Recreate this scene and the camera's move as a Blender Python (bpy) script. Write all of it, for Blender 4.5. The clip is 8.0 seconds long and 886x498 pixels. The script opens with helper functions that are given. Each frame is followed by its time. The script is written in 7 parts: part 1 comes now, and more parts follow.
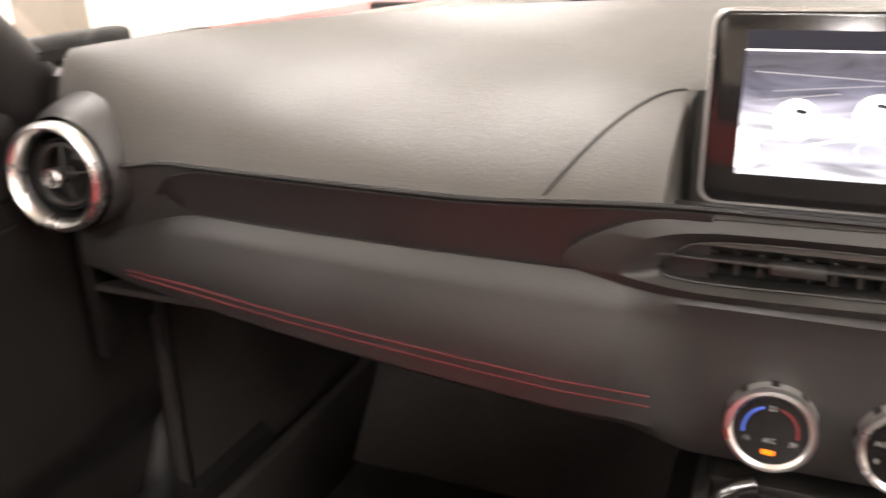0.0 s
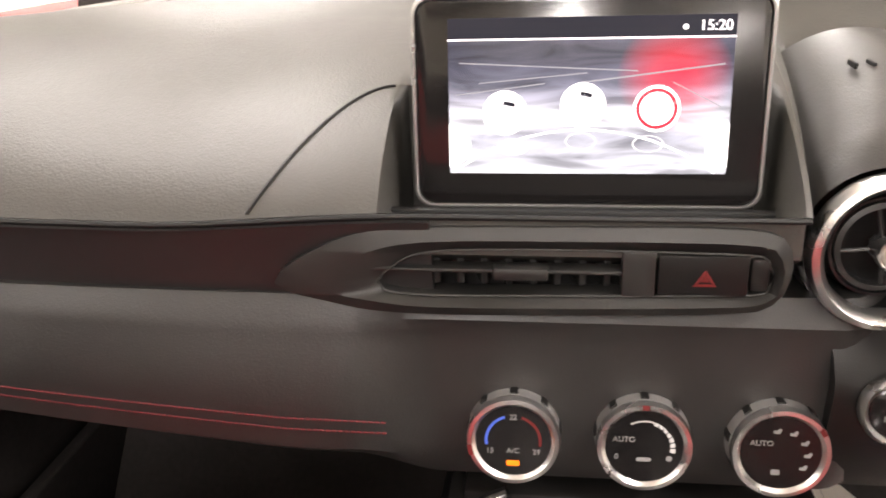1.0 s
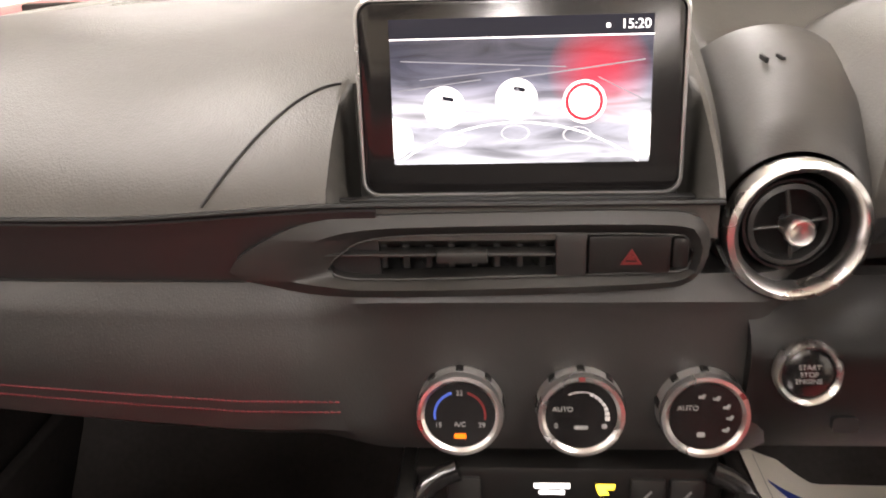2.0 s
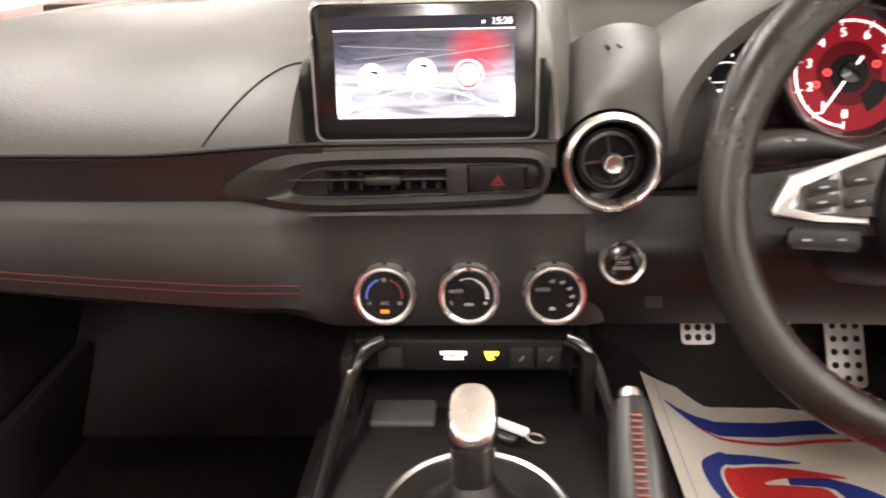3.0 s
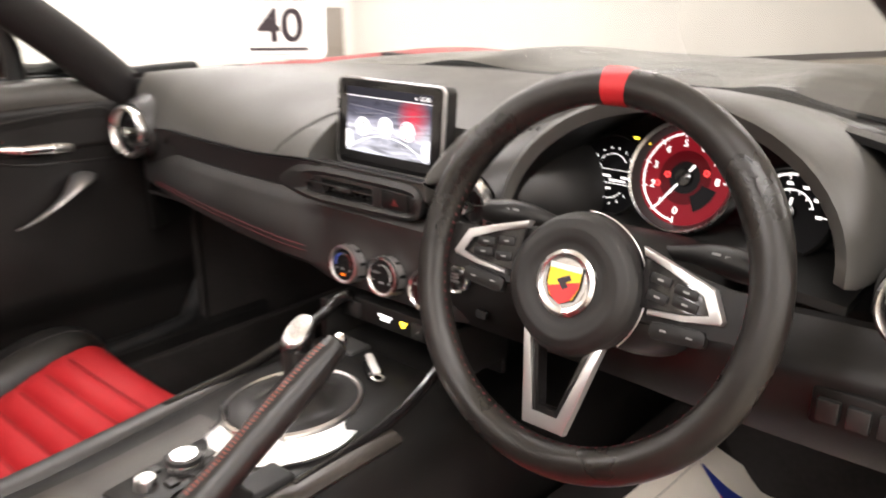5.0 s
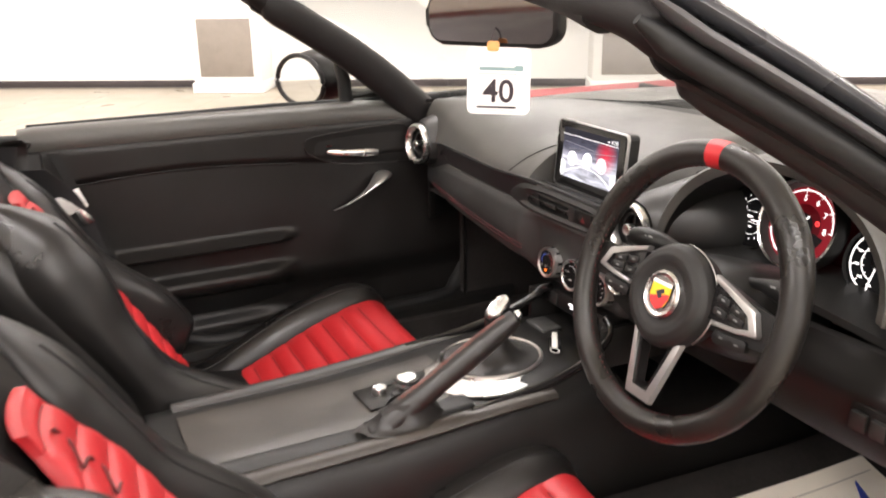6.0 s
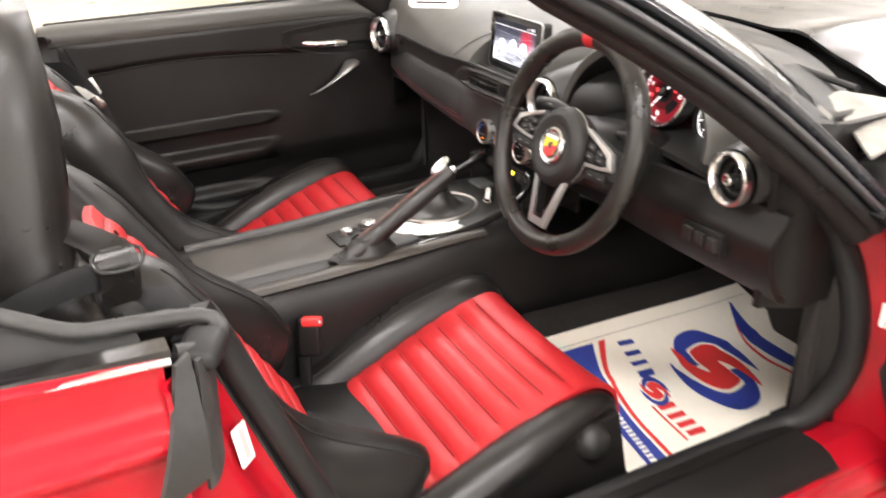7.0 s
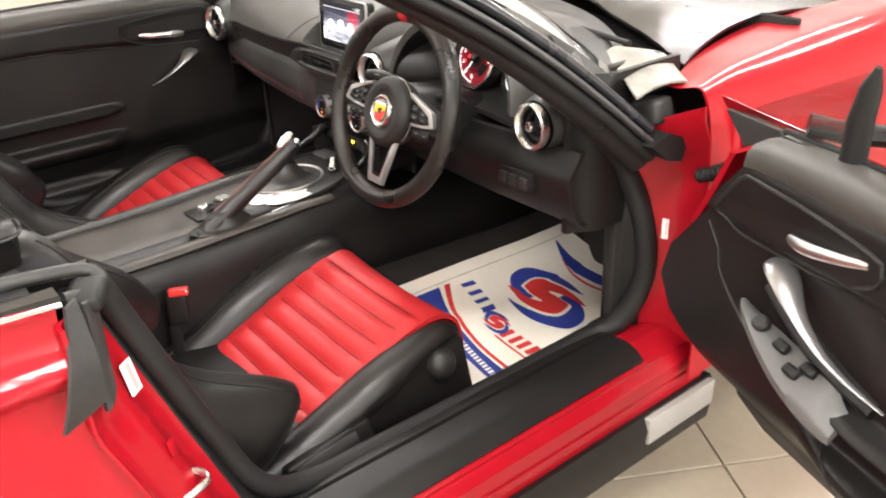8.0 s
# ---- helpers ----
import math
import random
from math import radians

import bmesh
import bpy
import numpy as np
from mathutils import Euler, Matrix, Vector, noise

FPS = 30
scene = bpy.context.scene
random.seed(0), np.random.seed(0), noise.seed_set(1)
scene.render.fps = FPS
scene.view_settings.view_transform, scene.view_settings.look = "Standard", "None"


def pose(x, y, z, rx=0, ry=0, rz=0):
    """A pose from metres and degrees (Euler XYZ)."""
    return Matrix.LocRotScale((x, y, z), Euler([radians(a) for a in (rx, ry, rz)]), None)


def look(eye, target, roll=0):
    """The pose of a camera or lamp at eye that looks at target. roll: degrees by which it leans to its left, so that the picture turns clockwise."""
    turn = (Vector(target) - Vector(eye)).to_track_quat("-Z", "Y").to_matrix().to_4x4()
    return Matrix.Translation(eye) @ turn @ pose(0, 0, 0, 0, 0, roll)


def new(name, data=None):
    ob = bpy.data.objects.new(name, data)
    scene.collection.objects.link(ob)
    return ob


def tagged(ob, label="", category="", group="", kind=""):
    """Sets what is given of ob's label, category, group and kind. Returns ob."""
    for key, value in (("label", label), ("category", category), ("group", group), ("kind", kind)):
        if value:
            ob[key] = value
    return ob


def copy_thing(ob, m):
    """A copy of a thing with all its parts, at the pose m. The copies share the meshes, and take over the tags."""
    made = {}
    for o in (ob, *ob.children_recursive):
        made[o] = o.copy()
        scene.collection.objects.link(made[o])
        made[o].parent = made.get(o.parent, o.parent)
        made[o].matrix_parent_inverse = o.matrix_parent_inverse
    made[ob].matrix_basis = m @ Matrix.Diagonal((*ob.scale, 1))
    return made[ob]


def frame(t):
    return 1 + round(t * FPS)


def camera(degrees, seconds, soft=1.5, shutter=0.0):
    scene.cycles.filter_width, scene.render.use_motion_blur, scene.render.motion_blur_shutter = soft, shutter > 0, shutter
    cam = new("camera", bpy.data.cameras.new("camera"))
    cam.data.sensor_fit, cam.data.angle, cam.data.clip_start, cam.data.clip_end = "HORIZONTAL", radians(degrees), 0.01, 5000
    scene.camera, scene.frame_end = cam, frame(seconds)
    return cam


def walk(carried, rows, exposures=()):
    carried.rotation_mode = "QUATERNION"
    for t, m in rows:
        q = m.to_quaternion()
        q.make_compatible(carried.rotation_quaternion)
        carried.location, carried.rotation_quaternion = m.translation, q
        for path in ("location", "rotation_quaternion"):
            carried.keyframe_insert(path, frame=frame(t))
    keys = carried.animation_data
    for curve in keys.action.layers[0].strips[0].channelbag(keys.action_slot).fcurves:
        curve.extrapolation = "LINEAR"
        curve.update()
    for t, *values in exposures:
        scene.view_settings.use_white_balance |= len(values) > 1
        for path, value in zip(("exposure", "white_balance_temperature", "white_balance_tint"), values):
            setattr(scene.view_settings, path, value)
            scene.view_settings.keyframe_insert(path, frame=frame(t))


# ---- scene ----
cam = camera(56.1, 8.0, soft=1.8, shutter=0.4)
PATH = [
    (0, (-0.083, -0.479, 0.974), (-0.826, 1.237, 0.266), -1.8),
    (0.5, (-0.081, -0.438, 0.972), (-0.47, 1.377, 0.227), -1.9),
    (1, (-0.055, -0.411, 0.968), (-0.312, 1.428, 0.227), -2.0),
    (1.2, (-0.05, -0.408, 0.963), (-0.286, 1.446, 0.251), -2.2),
    (2.3, (-0.045, -0.495, 0.973), (-0.171, 1.355, 0.224), -2.0),
    (2.5, (-0.035, -0.547, 0.972), (-0.158, 1.305, 0.227), -2.0),
    (3, (0.019, -0.664, 0.991), (-0.095, 1.191, 0.253), -1.7),
    (3.5, (0.143, -0.702, 1.009), (-0.074, 1.147, 0.276), -0.9),
    (4, (0.296, -0.707, 1.012), (-0.107, 1.114, 0.291), 1.4),
    (4.2, (0.376, -0.709, 1.011), (-0.15, 1.087, 0.304), 1.9),
    (5.3, (0.865, -0.713, 1.105), (-0.636, 0.462, 0.497), -0.7),
    (5.5, (0.937, -0.723, 1.133), (-0.678, 0.295, 0.537), -0.5),
    (6, (1.1, -0.778, 1.187), (-0.602, 0.051, 0.541), -0.8),
    (6.5, (1.254, -0.828, 1.22), (-0.409, -0.049, 0.429), -0.8),
    (7, (1.446, -0.864, 1.249), (-0.164, -0.062, 0.374), -1.7),
    (7.5, (1.571, -0.907, 1.27), (0.058, 0.043, 0.37), -2.5),
    (8, (1.618, -0.934, 1.278), (0.198, 0.133, 0.357), -2.8),
]
walk(cam, [(t, look(eye, target, roll)) for t, eye, target, roll in PATH],
     exposures=[(0.0, 0.65, 6800, 14), (1.0, 0.53, 6800, 14), (2.5, 0.36, 6850, 15), (3.0, 0.5, 6800, 14), (4.0, 0.5, 6550, 12), (5.5, 0.10, 6600, 13), (6.5, 0.26, 6550, 12), (7.0, 0.4, 6450, 11), (8.0, 0.26, 6500, 10)])

# ---------- light ----------
world = bpy.data.worlds.new("world")
scene.world = world
world.use_nodes = True
world.node_tree.nodes["Background"].inputs[0].default_value = (1.0, 0.96, 0.94, 1)
world.node_tree.nodes["Background"].inputs[1].default_value = 0.25

ROOM_TURN = 60.0          # the hall stands at this angle to the car
LAMP_WATTS = 96.0


def ceiling_lamp_light(x, y, z, sx, sy, watts):
    data = bpy.data.lights.new("strip_light", "AREA")
    data.shape, data.size, data.size_y = "RECTANGLE", sx, sy
    data.energy, data.color = watts, (1.0, 0.965, 0.955)
    ob = new("strip_light", data)
    ob.matrix_world = pose(x, y, z, 0, 0, ROOM_TURN)
    return ob


# ---------- materials ----------
def mat(name, color, rough=0.5, metal=0.0, vary=0.12, vary_scale=9.0, grain=0.0, grain_scale=900.0,
        rough_vary=0.08, coat=0.0, emit=None, emit_strength=0.0, spec=0.5):
    m = bpy.data.materials.new(name)
    m.use_nodes = True
    nt = m.node_tree
    b = nt.nodes["Principled BSDF"]
    link = nt.links.new
    tc = nt.nodes.new("ShaderNodeTexCoord")
    b.inputs["Metallic"].default_value = metal
    b.inputs["Specular IOR Level"].default_value = spec
    b.inputs["Coat Weight"].default_value = coat
    b.inputs["Coat Roughness"].default_value = 0.09
    n = nt.nodes.new("ShaderNodeTexNoise")
    n.inputs["Scale"].default_value = vary_scale
    n.inputs["Detail"].default_value = 6
    link(tc.outputs["Object"], n.inputs["Vector"])
    n2 = nt.nodes.new("ShaderNodeTexNoise")
    n2.inputs["Scale"].default_value = vary_scale * 14
    n2.inputs["Detail"].default_value = 3
    link(tc.outputs["Object"], n2.inputs["Vector"])
    add = nt.nodes.new("ShaderNodeMath")
    add.operation = "MULTIPLY_ADD"
    link(n2.outputs["Fac"], add.inputs[0])
    add.inputs[1].default_value = 0.5
    link(n.outputs["Fac"], add.inputs[2])
    ramp = nt.nodes.new("ShaderNodeMapRange")
    ramp.inputs[1].default_value, ramp.inputs[2].default_value = 0.45, 1.05
    ramp.inputs[3].default_value, ramp.inputs[4].default_value = 1 - vary, 1 + vary
    link(add.outputs[0], ramp.inputs[0])
    mul = nt.nodes.new("ShaderNodeVectorMath")
    mul.operation = "SCALE"
    mul.inputs[0].default_value = color
    link(ramp.outputs[0], mul.inputs["Scale"])
    link(mul.outputs[0], b.inputs["Base Color"])
    rr = nt.nodes.new("ShaderNodeMapRange")
    rr.inputs[1].default_value, rr.inputs[2].default_value = 0.3, 0.7
    rr.inputs[3].default_value = max(0.02, rough - rough_vary)
    rr.inputs[4].default_value = min(1.0, rough + rough_vary)
    link(n.outputs["Fac"], rr.inputs[0])
    link(rr.outputs[0], b.inputs["Roughness"])
    if grain > 0:
        g = nt.nodes.new("ShaderNodeTexVoronoi")
        g.inputs["Scale"].default_value = grain_scale
        link(tc.outputs["Object"], g.inputs["Vector"])
        g2 = nt.nodes.new("ShaderNodeTexNoise")
        g2.inputs["Scale"].default_value = grain_scale * 0.35
        g2.inputs["Detail"].default_value = 4
        link(tc.outputs["Object"], g2.inputs["Vector"])
        mixv = nt.nodes.new("ShaderNodeMath")
        mixv.operation = "ADD"
        link(g.outputs["Distance"], mixv.inputs[0])
        link(g2.outputs["Fac"], mixv.inputs[1])
        bump = nt.nodes.new("ShaderNodeBump")
        bump.inputs["Strength"].default_value = grain
        bump.inputs["Distance"].default_value = 0.0006
        link(mixv.outputs[0], bump.inputs["Height"])
        link(bump.outputs[0], b.inputs["Normal"])
    if emit:
        b.inputs["Emission Color"].default_value = (*emit, 1)
        b.inputs["Emission Strength"].default_value = emit_strength
    return m


def glass(name, tint, alpha, rough=0.0):
    """Thin clear pane: mostly see-through with a clean gloss."""
    m = bpy.data.materials.new(name)
    m.use_nodes = True
    nt = m.node_tree
    nt.nodes.remove(nt.nodes["Principled BSDF"])
    out = nt.nodes["Material Output"]
    t = nt.nodes.new("ShaderNodeBsdfTransparent")
    t.inputs[0].default_value = (*tint, 1)
    g = nt.nodes.new("ShaderNodeBsdfGlossy")
    g.inputs["Roughness"].default_value = rough
    lw = nt.nodes.new("ShaderNodeLayerWeight")
    lw.inputs[0].default_value = 0.5
    pw = nt.nodes.new("ShaderNodeMath")
    pw.operation = "POWER"
    nt.links.new(lw.outputs["Facing"], pw.inputs[0])
    pw.inputs[1].default_value = 2.2
    f = nt.nodes.new("ShaderNodeMath")
    f.operation = "MULTIPLY_ADD"
    nt.links.new(pw.outputs[0], f.inputs[0])
    f.inputs[1].default_value, f.inputs[2].default_value = alpha, 0.04
    mx = nt.nodes.new("ShaderNodeMixShader")
    nt.links.new(f.outputs[0], mx.inputs[0])
    nt.links.new(t.outputs[0], mx.inputs[1])
    nt.links.new(g.outputs[0], mx.inputs[2])
    nt.links.new(mx.outputs[0], out.inputs[0])
    return m


VINYL = mat("dash_vinyl", (0.048, 0.046, 0.041), 0.47, spec=0.50, grain=0.24, grain_scale=700, vary=0.1)
VINYL_BAND = mat("band_vinyl", (0.021, 0.020, 0.019), 0.46, grain=0.15, grain_scale=800)
PLASTIC = mat("black_plastic", (0.009, 0.0085, 0.008), 0.42, grain=0.15, grain_scale=1200, spec=0.28)
PLASTIC_GREY = mat("charcoal_plastic", (0.019, 0.0185, 0.0175), 0.40, spec=0.4, grain=0.12, grain_scale=1200)
GLOSS = mat("gloss_black", (0.010, 0.009, 0.009), 0.16, rough_vary=0.04)
TRIM_STRIP = mat("dark_trim_strip", (0.020, 0.018, 0.018), 0.42, rough_vary=0.06, spec=0.38)
CHROME = mat("satin_chrome", (0.72, 0.71, 0.70), 0.28, metal=1.0, vary=0.05, rough_vary=0.06)
SILVER = mat("silver_paint", (0.47, 0.46, 0.45), 0.30, metal=0.75, vary=0.02, rough_vary=0.02)
LEATHER = mat("black_leather", (0.0115, 0.0105, 0.0098), 0.36, grain=0.2, grain_scale=700, vary=0.2, rough_vary=0.1, spec=0.42)
RIM_LEATHER = mat("worn_rim_leather", (0.014, 0.0125, 0.011), 0.33, grain=0.2, grain_scale=900, vary=0.3, rough_vary=0.12, spec=0.4)
RED_LEATHER = mat("red_leather", (0.42, 0.018, 0.022), 0.42, spec=0.4, grain=0.22, grain_scale=700, vary=0.1)
DOOR_TRIM = mat("door_trim_vinyl", (0.0105, 0.0096, 0.0090), 0.40, grain=0.15, grain_scale=800, vary=0.2, spec=0.28)
DIAL_BLACK = mat("dial_black", (0.006, 0.006, 0.007), 0.6, spec=0.12, vary=0.05)
EDGE_GREY = mat("silver_edge", (0.46, 0.455, 0.45), 0.32, metal=0.8)
SKIRT_TIP = mat("pale_skirt", (0.27, 0.265, 0.25), 0.55)
BRAKE_STITCH = mat("orange_red_thread", (0.24, 0.065, 0.045), 0.8)
RED_GROOVE = mat("dark_red_groove", (0.16, 0.006, 0.008), 0.7)
RED_STITCH = mat("red_thread", (0.11, 0.011, 0.015), 0.8)
CARPET = mat("black_carpet", (0.031, 0.028, 0.0265), 0.95, grain=0.9, grain_scale=1500, vary=0.3, spec=0.1)
PAINT = mat("red_car_paint", (0.33, 0.005, 0.013), 0.40, coat=0.5, spec=0.06, vary=0.03, rough_vary=0.03)
SCUTTLE = mat("pale_grey_scuttle", (0.24, 0.23, 0.205), 0.42, vary=0.5, vary_scale=16)
BONNET_PAINT = mat("black_bonnet", (0.016, 0.016, 0.0165), 0.22, spec=0.6, vary=0.05)
CONSOLE_TOP = mat("console_panel", (0.029, 0.0245, 0.020), 0.42, grain=0.12, grain_scale=1200, vary=0.45, vary_scale=14)
RUBBER = mat("black_rubber", (0.012, 0.012, 0.012), 0.55, vary=0.2, spec=0.3)
RUBBER_GREY = mat("dusty_rubber", (0.034, 0.034, 0.033), 0.5, vary=0.25, spec=0.35)
WEB = mat("belt_webbing", (0.018, 0.018, 0.019), 0.75, grain=0.5, grain_scale=900)
WHITE_MARK = mat("white_print", (0.50, 0.50, 0.49), 0.5, emit=(1, 1, 1), emit_strength=0.06)
DIM_MARK = mat("grey_print", (0.24, 0.24, 0.235), 0.6)
RED_MARK = mat("red_print", (0.12, 0.010, 0.010), 0.5, emit=(1, 0.1, 0.05), emit_strength=0.006)
BLUE_MARK = mat("blue_print", (0.05, 0.10, 0.45), 0.5, emit=(0.1, 0.2, 1), emit_strength=0.12)
AMBER_LAMP = mat("amber_indicator", (0.30, 0.07, 0.01), 0.4, emit=(1, 0.17, 0.0), emit_strength=1.5)
YELLOW_LAMP = mat("yellow_indicator", (0.9, 0.7, 0.05), 0.4, emit=(1, 0.75, 0.05), emit_strength=3.0)
WHITE_LAMP = mat("white_indicator", (0.9, 0.9, 0.9), 0.4, emit=(1, 1, 1), emit_strength=2.5)
GAUGE_WHITE = mat("gauge_white", (0.8, 0.8, 0.8), 0.5, emit=(1, 0.97, 0.95), emit_strength=1.6)
GAUGE_RED = mat("gauge_red", (0.06, 0.002, 0.005), 0.6, spec=0.15, emit=(1, 0.03, 0.06), emit_strength=0.19)
PAPER = mat("paper_mat", (0.92, 0.87, 0.76), 0.75, vary=0.05, vary_scale=4)
INK_BLUE = mat("blue_ink", (0.03, 0.05, 0.30), 0.6, vary=0.06)
INK_RED = mat("red_ink", (0.70, 0.04, 0.04), 0.6, vary=0.06)
CARD = mat("white_card", (0.82, 0.81, 0.79), 0.6, vary=0.03)
INK_BLACK = mat("black_ink", (0.03, 0.02, 0.025), 0.6)
WALL = mat("white_wall_paint", (0.80, 0.79, 0.76), 0.7, vary=0.03, vary_scale=1.2)
TILE = mat("beige_floor_tile", (0.33, 0.285, 0.22), 0.35, vary=0.10, vary_scale=3.0)
GROUT = mat("tile_grout", (0.22, 0.19, 0.15), 0.9)
SKIRT = mat("dark_skirting", (0.05, 0.04, 0.04), 0.6)
GREY_PANEL = mat("grey_brown_panel", (0.24, 0.21, 0.18), 0.6)
METAL_PEDAL = mat("brushed_metal", (0.75, 0.74, 0.72), 0.4, metal=0.2)
GLASS = glass("window_glass", (0.95, 0.97, 0.955), 0.85, 0.02)
MIRROR = mat("mirror_silver", (0.86, 0.88, 0.88), 0.02, metal=1.0, vary=0.0, rough_vary=0.0)
LAMP_GLOW = mat("lamp_diffuser", (0.9, 0.9, 0.9), 0.5, emit=(1, 0.95, 0.86), emit_strength=9.0)


# ---------- shape helpers ----------
V = Vector


def ss(a, b, x):
    t = min(1.0, max(0.0, (x - a) / (b - a)))
    return t * t * (3 - 2 * t)


def lerp(a, b, t):
    return a + (b - a) * t


def thing(name, place, label, category, group="", kind=""):
    ob = new(name)
    ob.empty_display_size = 0.05
    ob.matrix_basis = Matrix.Translation(place)
    return tagged(ob, label, category, group, kind)


def part(name, bm, material, parent=None, label="", smooth=True, angle=38):
    """Link a bmesh, given in world coordinates, as one mesh object under a thing or a part."""
    bmesh.ops.recalc_face_normals(bm, faces=bm.faces)
    me = bpy.data.meshes.new(name)
    bm.to_mesh(me)
    bm.free()
    me.materials.append(material)
    if smooth:
        me.polygons.foreach_set("use_smooth", [True] * len(me.polygons))
        me.set_sharp_from_angle(angle=radians(angle))
    ob = new(name, me)
    if parent is not None:
        ob.parent = parent
        if parent.type == "EMPTY":
            ob.matrix_parent_inverse = parent.matrix_basis.inverted()
    if label:
        ob["label"] = label
    return ob


def solo(name, bm, material, label, category, group="", kind="", smooth=True):
    return tagged(part(name, bm, material, None, "", smooth), label, category, group, kind)


def grid(fn, nu, nv, close_u=False, close_v=False):
    """A sheet of points fn(u, v), u and v from 0 to 1."""
    bm = bmesh.new()
    mu, mv = nu + (0 if close_u else 1), nv + (0 if close_v else 1)
    vs = [[bm.verts.new(fn(i / nu, j / nv)) for j in range(mv)] for i in range(mu)]
    for i in range(nu):
        for j in range(nv):
            a, b = vs[i][j], vs[(i + 1) % mu][j]
            c, d = vs[(i + 1) % mu][(j + 1) % mv], vs[i][(j + 1) % mv]
            bm.faces.new((a, b, c, d))
    return bm


def thick(bm, depth, away=(0, 0, -1)):
    """Give an open sheet a thickness: its back lies depth away from it, towards away."""
    d = V(away).normalized() * abs(depth)
    edge = [e for e in bm.edges if len(e.link_faces) == 1]
    twin = {v: bm.verts.new(v.co + d) for v in bm.verts[:]}
    for f in bm.faces[:]:
        bm.faces.new([twin[v] for v in reversed(f.verts[:])])
    for e in edge:
        a, b = e.verts
        bm.faces.new((a, b, twin[b], twin[a]))
    return bm


def loft(rings, cap=True, closed=False):
    """Skin over closed rings of equally many points."""
    bm = bmesh.new()
    vs = [[bm.verts.new(p) for p in r] for r in rings]
    n = len(vs[0])
    for a, b in zip(vs, vs[1:] + (vs[:1] if closed else [])):
        for k in range(n):
            bm.faces.new((a[k], a[(k + 1) % n], b[(k + 1) % n], b[k]))
    if cap and not closed:
        bm.faces.new(vs[0])
        bm.faces.new(list(reversed(vs[-1])))
    return bm


def smooth_line(pts, n, closed=False):
    """n points along a soft curve through pts."""
    pts = [V(p) for p in pts]
    m = len(pts)
    segs = m if closed else m - 1
    raw = []
    for i in range(segs):
        if closed:
            p0, p1, p2, p3 = (pts[(i + k - 1) % m] for k in range(4))
        else:
            p0, p1, p2, p3 = pts[max(i - 1, 0)], pts[i], pts[i + 1], pts[min(i + 2, m - 1)]
        for k in range(14):
            t = k / 14
            raw.append(0.5 * ((2 * p1) + (p2 - p0) * t + (2 * p0 - 5 * p1 + 4 * p2 - p3) * t * t + (3 * p1 - p0 - 3 * p2 + p3) * t ** 3))
    raw.append(pts[0].copy() if closed else pts[-1].copy())
    d = [0.0]
    for a, b in zip(raw, raw[1:]):
        d.append(d[-1] + (b - a).length)
    out, j = [], 0
    count = n if closed else n - 1
    for i in range(n):
        s = d[-1] * i / count
        while j < len(raw) - 2 and d[j + 1] < s:
            j += 1
        span = d[j + 1] - d[j]
        out.append(raw[j].lerp(raw[j + 1], 0 if span == 0 else (s - d[j]) / span))
    return out


def tube(pts, r, sides=10, closed=False, flat=1.0, up=(0, 0, 1)):
    """A pipe along pts. r: a radius, or one for each point; flat: height over width."""
    pts = [V(p) for p in pts]
    n = len(pts)
    rings, side = [], None
    for i, p in enumerate(pts):
        a = pts[(i - 1) % n] if closed else pts[max(i - 1, 0)]
        b = pts[(i + 1) % n] if closed else pts[min(i + 1, n - 1)]
        d = (b - a).normalized()
        s = d.cross(V(up))
        if s.length < 1e-4:
            s = d.cross(V((0, 1, 0)))
        s.normalize()
        w = s.cross(d).normalized()
        rad = r[i] if isinstance(r, (list, tuple)) else r
        rings.append([p + s * (rad * math.cos(k)) + w * (rad * flat * math.sin(k)) for k in (2 * math.pi * j / sides for j in range(sides))])
    return loft(rings, True, closed)


def basis(axis, up=(0, 0, 1)):
    """Side, up and axis directions round an axis."""
    a = V(axis).normalized()
    s = V(up).cross(a)
    if s.length < 1e-4:
        s = V((1, 0, 0))
    s.normalize()
    return s, a.cross(s).normalized(), a


def lathe(profile, centre, axis, sides=32, cap=True, up=(0, 0, 1)):
    """Turn (radius, height) points round an axis."""
    s, w, a = basis(axis, up)
    c = V(centre)
    rings = [[c + a * h + s * (max(r, 1e-5) * math.cos(k)) + w * (max(r, 1e-5) * math.sin(k)) for k in (2 * math.pi * j / sides for j in range(sides))] for r, h in profile]
    return loft(rings, cap)


def box(c, s, bevel=0.003, seg=2, m=None):
    """A box with rounded edges: centre, sizes; m turns it about its centre."""
    bm = bmesh.new()
    bmesh.ops.create_cube(bm, size=1)
    for v in bm.verts:
        v.co = V((v.co.x * s[0], v.co.y * s[1], v.co.z * s[2]))
    if bevel > 0:
        bmesh.ops.bevel(bm, geom=bm.edges[:], offset=min(bevel, 0.45 * min(s)), segments=seg, affect="EDGES", profile=0.5)
    bm.transform(Matrix.Translation(c) @ (m.to_4x4() if m else Matrix.Identity(4)))
    return bm


def turn(rx=0, ry=0, rz=0):
    return Euler([radians(a) for a in (rx, ry, rz)]).to_matrix()


